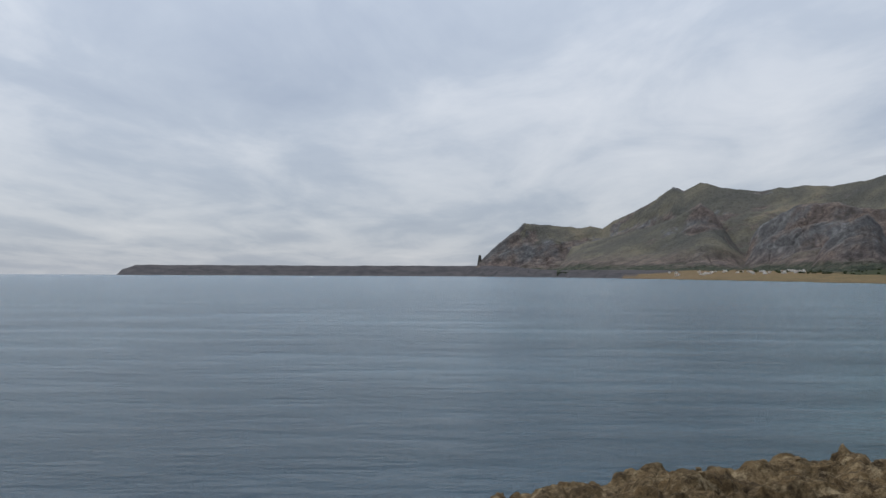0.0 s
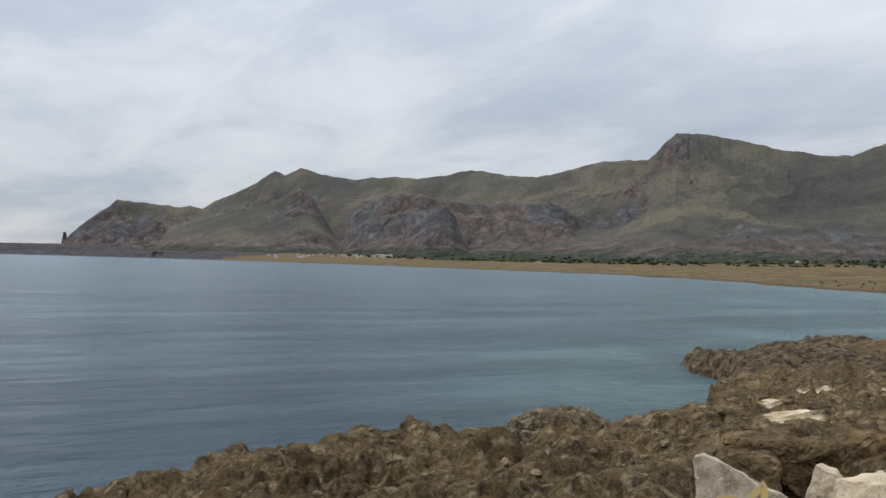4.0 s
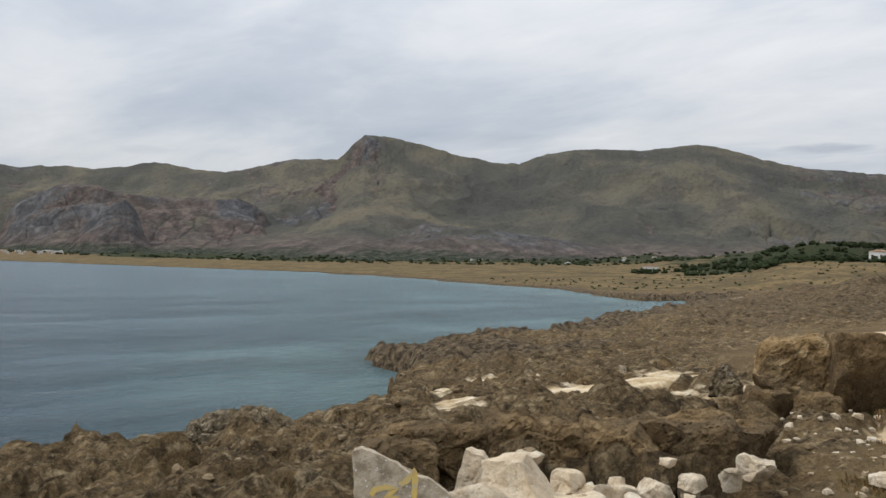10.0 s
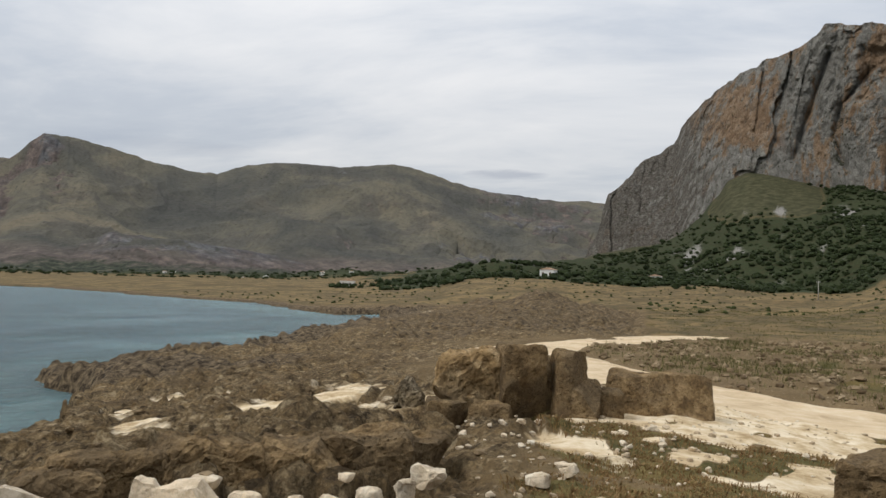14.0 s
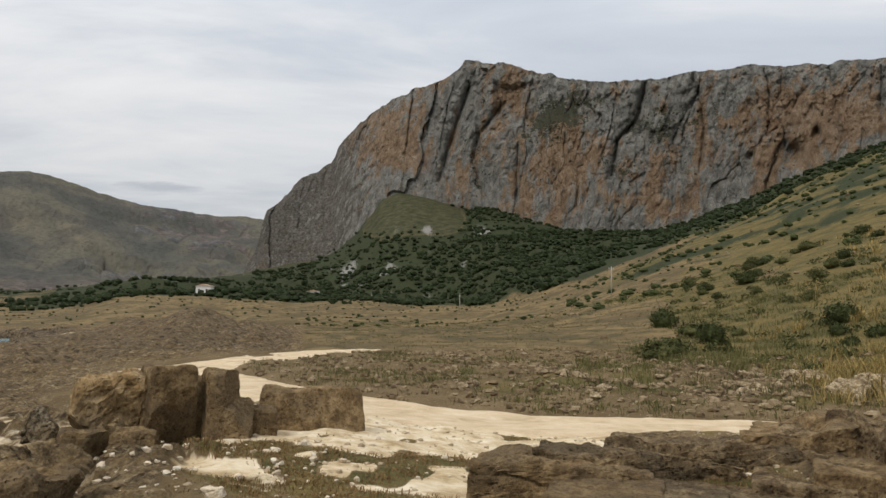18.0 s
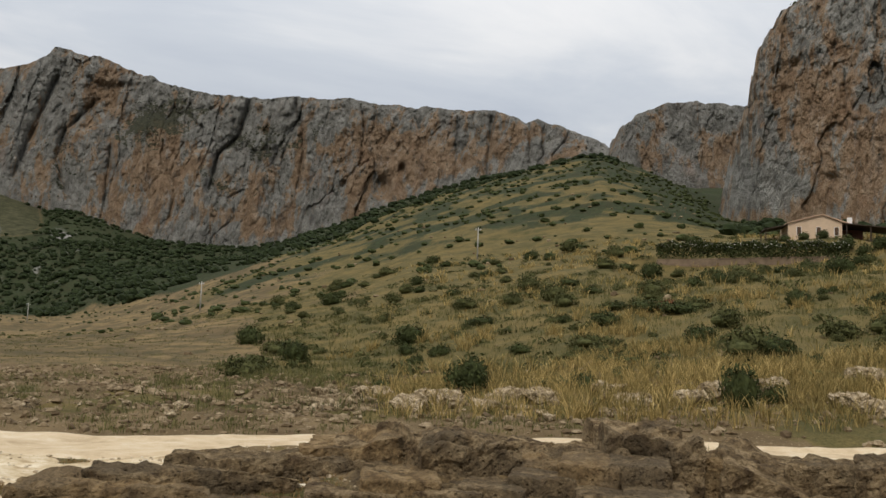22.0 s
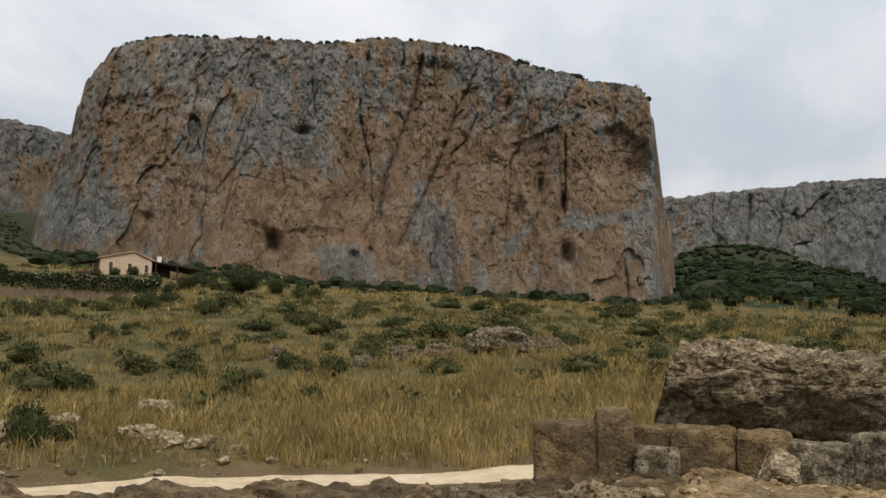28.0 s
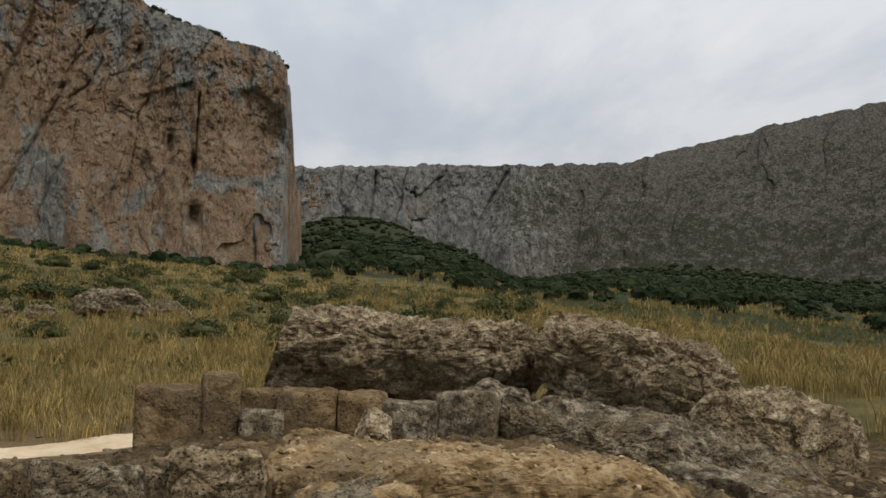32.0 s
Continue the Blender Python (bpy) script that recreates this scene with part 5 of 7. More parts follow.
def stone_material(name, dark, mid, light, scale=6.0, stain=None, pit=0.5, rough=0.95, bite=1.0, fleck=0.95):
    m = Mat(name, rough, 0.1)
    c = m.ramp(m.noise(scale, 8, 0.65, distort=0.3), [(0.37, dark), (0.49, mid), (0.6, light)])
    if stain:
        c = m.mix(m.ramp(m.noise(scale * 0.22, 6, 0.65, distort=0.6, shift=(4, 9, 1)), [(0.46, 0.0), (0.6, 0.85)]), c, stain)
    tone = m.math("ADD", m.math("MULTIPLY", m.random(), 0.3), 0.85)
    c = m.mix(1.0, c, m.ramp(tone, [(0.0, 0.0), (1.0, 1.0)]), "MULTIPLY")
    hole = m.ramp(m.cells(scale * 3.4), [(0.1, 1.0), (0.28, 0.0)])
    # the shade inside the holes is painted: their hollows take the dark tone
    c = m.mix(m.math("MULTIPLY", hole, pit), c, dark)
    # random dark blotches, stronger with a higher pit value
    dark_blotch = m.ramp(m.noise(scale * 0.8, 7, 0.72, shift=(8, 3, 6)), [(0.53, 0.0), (0.63, 0.6 * pit)])
    c = m.mix(dark_blotch, c, tuple(0.75 * v for v in dark))
    speck = m.math("ADD", m.math("MULTIPLY", m.noise(scale * 6, 5, 0.75), 0.6), m.math("MULTIPLY", m.noise(scale * 1.6, 7, 0.76, shift=(5, 5, 1)), 0.4))
    c = m.mix(fleck, c, m.ramp(speck, [(0.39, 0.16), (0.46, 0.6), (0.52, 0.95), (0.6, 1.0)]), "MULTIPLY")
    m.color(c)
    relief = m.math("ADD", m.noise(scale * 2.5, 7, 0.7), m.math("MULTIPLY", m.noise(scale * 0.7, 6, 0.7), 1.6))
    return m.bump(m.math("SUBTRACT", relief, m.math("MULTIPLY", hole, 1.2 * pit)), 1.0, 0.055 * bite).m


WHITE_STONE = stone_material("pale_limestone", (0.46, 0.355, 0.235), (0.66, 0.555, 0.41), (0.76, 0.675, 0.53), 5.0, (0.74, 0.6, 0.42), 0.05, bite=0.5, fleck=0.3)
TUFF = stone_material("sawn_calcarenite", (0.12, 0.078, 0.038), (0.225, 0.15, 0.074), (0.33, 0.23, 0.12), 4.0, (0.16, 0.115, 0.066), 0.4, fleck=0.6)
TUFF_GOLD = stone_material("broken_calcarenite", (0.17, 0.108, 0.048), (0.36, 0.24, 0.115), (0.52, 0.38, 0.21), 2.5, (0.24, 0.175, 0.1), 0.4, fleck=0.6)
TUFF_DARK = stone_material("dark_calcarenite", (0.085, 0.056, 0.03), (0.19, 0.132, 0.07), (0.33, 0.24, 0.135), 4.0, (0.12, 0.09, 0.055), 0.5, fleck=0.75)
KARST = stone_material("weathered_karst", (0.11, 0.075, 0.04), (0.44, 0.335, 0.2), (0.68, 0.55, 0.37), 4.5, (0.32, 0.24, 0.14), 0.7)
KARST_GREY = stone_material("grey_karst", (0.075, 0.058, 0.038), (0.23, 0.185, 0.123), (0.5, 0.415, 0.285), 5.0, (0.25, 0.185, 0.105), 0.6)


def stand(name, label, category, me, material, az, d, z, turn=0.0, tilt=(0, 0), group=""):
    """A stone at a bearing and distance, its base at z, its front turned to the place's middle."""
    me.materials.append(material)
    ob = new(name, me)
    p = spot(az, d)
    ob.matrix_world = pose(p.x, p.y, z, tilt[0], tilt[1], -az + turn)
    return tagged(ob, label, category, group)


# the painted slab, a broken wedge of conglomerate leaning on the rock
def painted_slab():
    root = new("painted_slab")
    p = spot(46.6, 5.4)
    root.matrix_world = pose(p.x, p.y, 6.06, -12, 0, -48.0)
    bm = bmesh.new()
    rim = [(-0.37, -0.1), (-0.365, 0.2), (-0.40, 0.5), (-0.435, 0.79), (-0.43, 0.825), (-0.38, 0.835), (-0.3, 0.815), (-0.16, 0.755), (-0.06, 0.68), (0.04, 0.67), (0.14, 0.6), (0.24, 0.5), (0.35, 0.38), (0.43, 0.27), (0.47, 0.08), (0.45, -0.1)]
    n = len(rim)
    rings = []
    for depth, inset in ((-0.055, 0.012), (-0.045, 0.0), (0.05, 0.0), (0.065, 0.015)):
        rings.append([bm.verts.new((x * (1 - inset), depth, z * (1 - inset))) for x, z in rim])
    for a, b in zip(rings, rings[1:]):
        for i in range(n):
            bm.faces.new((a[i], a[(i + 1) % n], b[(i + 1) % n], b[i]))
    bm.faces.new(rings[0][::-1]), bm.faces.new(rings[-1])
    bmesh.ops.triangulate(bm, faces=bm.faces)
    bmesh.ops.subdivide_edges(bm, edges=bm.edges, cuts=3, use_grid_fill=True)
    bmesh.ops.recalc_face_normals(bm, faces=bm.faces)
    for v in bm.verts:
        k = noise.fractal(v.co * 6, 0.6, 2.1, 4)
        edge = 1.0 if abs(v.co.y) > 0.05 else 2.2
        v.co += Vector((0.006 * edge * k, 0.004 * k, 0.006 * edge * noise.fractal(v.co * 7 + Vector((5, 0, 0)), 0.6, 2.1, 4)))
    m = Mat("slab_conglomerate", 0.95, 0.2)
    c = m.ramp(m.noise(14, 7, 0.65), [(0.36, (0.3, 0.24, 0.165)), (0.5, (0.46, 0.38, 0.275)), (0.64, (0.6, 0.51, 0.385))])
    chips = m.ramp(m.cells(38), [(0.14, 1.0), (0.28, 0.0)])
    keep = m.ramp(m.noise(30, 3, 0.5), [(0.5, 0.0), (0.58, 1.0)])
    m.color(m.mix(m.math("MULTIPLY", chips, keep), c, (0.78, 0.76, 0.72)))
    m.bump(m.math("ADD", m.noise(50, 6, 0.7), m.math("MULTIPLY", chips, 0.5)), 0.7, 0.012)
    part("slab", from_bm("slab", bm), m.m, root)
    paint = Mat("yellow_paint", 0.8, 0.3)
    paint.color(paint.ramp(paint.noise(40, 6, 0.7), [(0.4, (0.55, 0.46, 0.3)), (0.5, (0.66, 0.48, 0.15)), (0.65, (0.74, 0.52, 0.12))]))
    strokes = {"painted_digit_three": [(-0.26, 0.36), (-0.235, 0.42), (-0.16, 0.44), (-0.1, 0.425), (-0.15, 0.36), (-0.165, 0.33), (-0.09, 0.335), (-0.05, 0.3), (-0.06, 0.23), (-0.1, 0.185)],
               "painted_digit_one": [(-0.06, 0.52), (0.0, 0.555), (0.05, 0.62), (0.06, 0.56), (0.055, 0.45), (0.06, 0.34)]}
    for name, line in strokes.items():
        bm = bmesh.new()
        pts = []
        for (x0, z0), (x1, z1) in zip(line, line[1:]):
            pts += [(x0 + (x1 - x0) * k / 5, z0 + (z1 - z0) * k / 5) for k in range(5)]
        pts.append(line[-1])
        if name == "painted_digit_three":
            pts = [(x * 0.9 - 0.07, 0.45 + (z - 0.185) * 0.62) for x, z in pts]
        else:
            pts = [(x * 0.75 - 0.09, 0.47 + (z - 0.34) * 0.85) for x, z in pts]
        last = None
        for i, (x, z) in enumerate(pts):
            x2, z2 = pts[min(i + 1, len(pts) - 1)]
            x1, z1 = pts[max(i - 1, 0)]
            t = Vector((x2 - x1, z2 - z1)).normalized()
            wide = 0.016 + 0.007 * noise.noise(Vector((x * 30, z * 30, 1)))
            row = [bm.verts.new((x - t.y * wide * s, -0.064, z + t.x * wide * s)) for s in (-1, 0, 1)]
            if last:
                for k in range(2):
                    bm.faces.new((last[k], last[k + 1], row[k + 1], row[k]))
            last = row
        bmesh.ops.recalc_face_normals(bm, faces=bm.faces)
        part(name, from_bm(name, bm), paint.m, root, "rough yellow brush strokes")
    return tagged(root, "broken grey conglomerate slab with a yellow painted 31", "stone slab")


painted_slab()

# pale boulders at the foot of the quarry cut: bearing, distance, width, foot, top
PALE = [(50.0, 7.2, 0.36, 6.05, 6.5), (52.5, 6.95, 0.68, 5.9, 6.54), (50.2, 6.2, 0.54, 5.95, 6.5), (52.4, 5.8, 0.4, 6.0, 6.28), (53.4, 6.2, 0.18, 6.05, 6.28), (55.7, 7.4, 0.36, 6.05, 6.34), (58.6, 7.6, 0.25, 6.08, 6.34),
        (61.0, 7.6, 0.34, 6.1, 6.37), (63.1, 7.8, 0.26, 6.12, 6.36), (65.2, 7.9, 0.28, 6.15, 6.44)]
PALE_LOW = [(66.8, 8.2, 0.36, 6.2, 6.49), (64.7, 6.9, 0.5, 6.15, 6.37), (66.2, 6.4, 0.24, 6.2, 6.39), (58.4, 6.6, 0.33, 6.05, 6.38), (59.2, 6.1, 0.25, 6.1, 6.37), (56.2, 6.8, 0.31, 6.05, 6.3), (55.9, 5.9, 0.36, 6.05, 6.32), (73.6, 8.6, 0.29, 6.15, 6.41), (75.5, 9.0, 0.3, 6.2, 6.4), (75.5, 6.3, 0.2, 6.3, 6.5)]
rng = random.Random(7)
for k, (az, d, w, z0, z1) in enumerate(PALE + PALE_LOW):
    tall = (z1 - z0) * (0.75 if az > 58 else 1.0)
    w = w * (0.75 if az > 58 else 1.0)
    me = rock_mesh("pale_boulder", w * 1.14, max(w * 0.9, tall * 0.7), tall * 1.04, 300 + k, n=24, boxy=4.5, rough=0.07, cuts=6, grain=1.3, crown=0.05, facet=0.014)
    stand("pale_boulder", "pale cream limestone boulder heaped below the quarry cut" if k < 14 else "flat pale limestone stone lying in the weeds", "boulder", me, WHITE_STONE, az, d, z0, rng.uniform(-30, 30), (rng.uniform(-6, 6), rng.uniform(-8, 8)), "pale boulders")

# smaller pale stones: a few shapes, many places
RUBBLE_SHAPES = [rock_mesh("pale_stone", 1.0, rng.uniform(0.7, 1.0), rng.uniform(0.5, 0.75), 340 + k, n=7, boxy=4.0, rough=0.12, cuts=6) for k in range(6)]
for me in RUBBLE_SHAPES:
    me.materials.append(WHITE_STONE)
BROWN_SHAPES = []
for me in RUBBLE_SHAPES:
    BROWN_SHAPES.append(me.copy())
    BROWN_SHAPES[-1].materials.clear()
    BROWN_SHAPES[-1].materials.append(KARST)


def scatter_stones(count, az0, az1, d0, d1, lo, hi, label, group, seed, shapes=RUBBLE_SHAPES):
    r = random.Random(seed)
    spots = []
    for _ in range(count):
        az, d = r.uniform(az0, az1), math.sqrt(r.uniform(d0 * d0, d1 * d1))
        spots.append((az, d, lo + (hi - lo) * r.random() ** 2.2))
    p = [spot(a, d) for a, d, _ in spots]
    z, cover = land(np.array([q.x for q in p]), np.array([q.y for q in p]))
    for (a, d, s), q, h, off in zip(spots, p, z, cover["off"]):
        if off < 0.2:
            continue
        ob = new("pale_stone", shapes[r.randrange(6)])
        ob.matrix_world = pose(q.x, q.y, h - 0.1 * s, r.uniform(-12, 12), r.uniform(-12, 12), r.uniform(0, 360)) @ Matrix.Diagonal((s, s, s, 1))
        tagged(ob, label, "stone", group)


scatter_stones(110, 51, 63, 5.4, 7.9, 0.06, 0.3, "small pale limestone stone among the boulders", "rubble below the cut", 11)
scatter_stones(70, 66, 84, 10.5, 14.6, 0.05, 0.17, "white limestone stone on thin weeds", "rubble by the quarry blocks", 13)
scatter_stones(60, 108, 150, 31.5, 37, 0.15, 0.7, "pale weathered stone beside the dirt road", "stones along the road", 17, BROWN_SHAPES)
scatter_stones(45, 88, 112, 30, 42, 0.1, 0.55, "pale stone on bare stony earth", "stones on stony earth", 19, BROWN_SHAPES)
scatter_stones(16, 150, 166, 32, 38, 0.1, 0.35, "pale stone in dry grass", "stones in grass", 23, BROWN_SHAPES)

# pale bedrock ribs beyond the road
r = random.Random(29)
for k in range(38):
    az = 108 + 38 * r.random()
    d = 34 + 8 * r.random()
    p = spot(az, d)
    w = r.uniform(0.7, 2.2)
    me = rock_mesh("pale_outcrop", w, w * 0.6, w * r.uniform(0.25, 0.42), 400 + k, n=24, boxy=4.0, rough=0.14, cuts=5, facet=0.06, comb=0.03)
    stand("pale_outcrop", "pale weathered limestone rib showing through the grass", "rock", me, KARST, az, d, height_at(p.x, p.y) - 0.1, r.uniform(-40, 40), group="bedrock ribs")
for az, d, w, h in ((149.9, 60, 1.6, 0.9), (158.0, 62, 2.4, 1.0), (160.5, 64, 2.0, 0.9), (164.5, 66, 5.2, 1.9), (168, 66, 2.6, 1.2), (155.5, 58, 1.4, 0.8)):
    p = spot(az, d)
    stand("hillside_rock", "grey limestone rock standing out of the grassy hillside", "rock", rock_mesh("hillside_rock", w, w * 0.6, h + 0.4, int(az * 7), n=30, boxy=3, rough=0.16, cuts=4, facet=0.1, comb=0.05), KARST_GREY, az, d, height_at(p.x, p.y) - 0.35, group="hillside rocks")

# ---- the old quarry blocks by the road: bearing, distance, width, foot, top, depth, turn ----
for k, (az, d, w, z0, z1, deep, turn, mat, slope) in enumerate([
        (67.7, 14.6, 0.78, 5.5, 6.2, 0.7, 4, TUFF, 0), (70.5, 14.5, 0.76, 5.5, 6.16, 0.7, -3, TUFF, 0), (69.5, 15.5, 1.45, 5.6, 6.98, 1.1, 8, TUFF_GOLD, -3), (72.4, 15.4, 0.86, 5.6, 7.06, 1.4, 10, TUFF, 0), (74.3, 15.7, 0.82, 5.5, 6.88, 0.9, 4, TUFF, 0),
        (75.5, 15.3, 0.66, 5.5, 6.98, 1.0, 8, TUFF, 1), (76.5, 15.2, 0.5, 5.5, 6.62, 0.9, -6, TUFF, 3), (77.8, 15.6, 0.66, 5.5, 6.38, 0.6, 8, TUFF, 0), (81.1, 16.5, 2.05, 5.4, 6.6, 0.95, -5, TUFF, 1)]):
    gold = mat is TUFF_GOLD
    me = rock_mesh("quarry_block", w, deep, z1 - z0, 500 + k, n=40, boxy=4 if gold else 11, rough=0.07 if gold else 0.025, cuts=3 if gold else 1, taper=0.12, crown=0.07, facet=0.03 if gold else 0.014, comb=0.03 if gold else 0.014)
    stand("quarry_block", "golden broken calcarenite block, weathered round" if gold else "brown sawn calcarenite block standing in the old quarry", "quarry block", me, mat, az, d, z0, turn, (0, slope), group="quarry blocks by the road")
stand("dark_boulder", "dark pitted karst boulder beside a sandy path", "boulder", rock_mesh("dark_boulder", 0.85, 0.7, 0.7, 521, n=30, boxy=2.5, rough=0.16, cuts=3, taper=0.3, facet=0.04, comb=0.02), KARST_GREY, 65.2, 17.5, 5.5)
stand("shore_hump", "knobbly pale-topped karst hump at the edge of the sea cliff", "rock", rock_mesh("shore_hump", 2.9, 1.6, 0.85, 523, n=54, boxy=2.6, rough=0.16, facet=0.07, comb=0.05, taper=0.2), KARST_GREY, 34.4, 21.2, 3.55)
for k, (az, d, w, z0, z1) in enumerate([(47.5, 8.5, 0.9, 5.8, 6.48), (50.5, 8.6, 0.7, 5.8, 6.5), (53.2, 8.5, 0.8, 5.8, 6.55), (56.3, 8.7, 0.75, 5.8, 6.5), (59.3, 8.6, 0.8, 5.8, 6.52), (62.4, 8.8, 0.85, 5.8, 6.56), (65.2, 9.0, 0.7, 5.85, 6.5), (44.8, 8.0, 0.6, 5.8, 6.4)]):
    me = rock_mesh("cut_block", w * 1.2, 1.0, z1 - z0, 530 + k, n=40, boxy=9, rough=0.04, cuts=2, crown=0.08, facet=0.03, comb=0.022)
    stand("cut_block", "dark sawn block of brown calcarenite along the cut", "quarry block", me, TUFF, az, d + 0.3, z0, rng.uniform(-10, 10), group="quarry cut")

# ---- the low quarry ledge in front of the road ----
LEDGE = [(97.0, 10.6, 1.3, 6.36), (101.5, 11.0, 1.5, 6.46), (105.5, 11.6, 1.5, 6.46), (108.6, 11.8, 1.2, 6.5), (111.0, 12.0, 0.8, 6.86), (113.2, 12.0, 0.9, 6.62), (115.6, 11.6, 0.9, 6.86), (118.3, 11.5, 0.8, 6.8), (121.2, 11.7, 0.9, 6.55), (124.4, 11.9, 1.0, 6.72), (128.0, 12.1, 0.9, 6.95), (130.2, 11.8, 0.6, 6.9),
         (133.6, 12.0, 0.9, 6.7), (137.4, 11.8, 0.95, 6.8), (141.0, 11.9, 0.9, 6.74), (144.6, 11.6, 0.9, 6.8), (148.2, 11.8, 0.9, 6.76), (151.9, 11.7, 0.95, 6.78), (155.8, 11.9, 1.0, 6.74), (159.6, 12.0, 0.9, 6.78)]
LEDGE_STEPS = [(99.5, 9.6, 0.9, 6.25), (103, 9.9, 1.0, 6.22), (107.5, 10.4, 1.0, 6.2), (111.0, 10.6, 0.8, 6.3), (114.0, 10.7, 0.7, 6.45), (117.2, 10.6, 0.6, 6.35), (120.2, 10.7, 0.6, 6.4), (123.0, 10.9, 0.6, 6.5), (125.9, 11.0, 0.55, 6.66), (128.9, 11.1, 0.55, 6.68), (126.8, 10.4, 0.55, 6.42), (129.8, 10.5, 0.55, 6.44), (123.6, 10.2, 0.5, 6.28), (131.2, 10.3, 0.5, 6.3), (137.0, 10.9, 0.9, 6.36), (141.2, 10.8, 0.8, 6.4), (146.0, 10.9, 0.9, 6.36), (150.2, 11.0, 0.9, 6.32), (134.0, 10.8, 0.6, 6.24)]
for k, (az, d, w, top) in enumerate(LEDGE + LEDGE_STEPS):
    front = k >= len(LEDGE)
    me = rock_mesh("quarry_step" if front else "quarry_ledge", w * (1.3 if front else 1.6), 1.2, top - 5.7, 560 + k, n=36, boxy=26 if front else 16, rough=0.015 if front else 0.035, cuts=0 if front else 1, crown=0.02 if front else 0.08, grain=2.0, facet=0.012 if front else 0.035, comb=0.01 if front else 0.025)
    stand("quarry_step" if front else "quarry_ledge", "square-sawn step of brown calcarenite in the quarry" if front else "rough-topped brown rock ledge above sawn quarry steps", "quarry block", me, TUFF_DARK if k % 4 else TUFF, az, d, 5.7, rng.uniform(-8, 8), group="quarry ledge")

# ---- the quarry on the rise: sawn blocks below two great caprock slabs ----
for k, (az, d, w, z0, z1, deep, turn, mat) in enumerate([
        (168.5, 13.4, 0.96, 6.7, 7.64, 0.8, 2, TUFF), (171.4, 13.4, 0.52, 6.7, 7.8, 0.9, 2, TUFF), (173.9, 13.9, 0.86, 6.7, 7.57, 0.6, 0, TUFF), (174.0, 13.0, 0.62, 6.6, 7.32, 0.5, 0, KARST_GREY), (176.9, 13.4, 0.86, 6.6, 7.6, 0.8, -3, TUFF), (180.3, 13.3, 0.66, 6.6, 7.55, 0.8, -8, TUFF),
        (183.1, 13.2, 0.9, 6.5, 7.43, 0.7, -4, KARST_GREY), (187.0, 13.4, 0.9, 6.5, 7.55, 0.8, -8, KARST_GREY)]):
    me = rock_mesh("sawn_block", w, deep, z1 - z0, 620 + k, n=40, boxy=13, rough=0.02, cuts=0, crown=0.05, facet=0.012, comb=0.014)
    stand("sawn_block", "sawn calcarenite block in a row below the caprock", "quarry block", me, mat, az, d, z0, turn, group="sawn blocks on the rise")


def caprock(az, d, w, deep, z0, z1, seed, turn, tilt, material, label, boxy=3.2, n=70, facet=0.05, comb=0.05, undercut=0.0):
    me = rock_mesh("caprock", w, deep, z1 - z0, seed, n=n, boxy=boxy, rough=0.06, cuts=2, crown=0.1, grain=1.2, facet=facet, comb=comb, undercut=undercut)
    return stand("caprock", label, "rock slab", me, material, az, d, z0, turn, tilt, "caprock slabs")


caprock(181.7, 16.9, 6.0, 2.8, 7.3, 8.9, 651, 2, (2, 1.5), KARST, "great pitted caprock slab overhanging the quarry floor", 4.5, 96, 0.07, 0.06, 0.5)
caprock(196.8, 15.6, 3.5, 2.1, 7.0, 8.6, 653, -10, (2, 17), KARST, "broken caprock slab tilted down the slope", 4.0, 80, 0.07, 0.06, 0.3)
caprock(204.8, 14.2, 2.4, 1.7, 6.2, 7.6, 657, -18, (0, 18), KARST, "end of the tilted caprock slab sliding downhill", 3.2, 56, 0.07, 0.05, 0.25)
# two supports added under the slabs, their dark stone standing in for shade
caprock(183.6, 17.6, 5.0, 2.3, 6.3, 7.9, 660, 2, (0, 3), TUFF_DARK, "support bed under the caprock slab, dark for the hollow's shade", 5.0, 44, 0.04, 0.02)
caprock(197.4, 16.2, 3.6, 1.8, 6.0, 7.45, 662, -14, (0, 14), TUFF_DARK, "support bed under the tilted slab, dark for the gap's shade", 5.0, 44, 0.04, 0.02)
caprock(188.4, 14.2, 1.2, 1.0, 6.7, 7.72, 659, 0, (0, 5), KARST_GREY, "rounded knob of grey rock at the slab's foot", 3.6, 44, 0.04, 0.03)
caprock(197.8, 13.5, 4.6, 1.9, 5.9, 7.2, 661, -10, (10, 12), KARST_GREY, "grey ribbed rock sloping below the caprock", 4.2, 84, 0.06, 0.04)
caprock(203.4, 12.0, 2.2, 1.2, 5.8, 6.62, 663, -18, (2, 9), KARST_GREY, "grey rock with a sawn lower face", 9.0, 44, 0.02, 0.015)
floor_shelf = caprock(187.0, 10.8, 4.8, 2.6, 5.7, 6.95, 664, -4, (2, 4), TUFF_GOLD, "broad orange crumbling rock shelf with a sawn front", 7.0, 76, 0.04, 0.03)
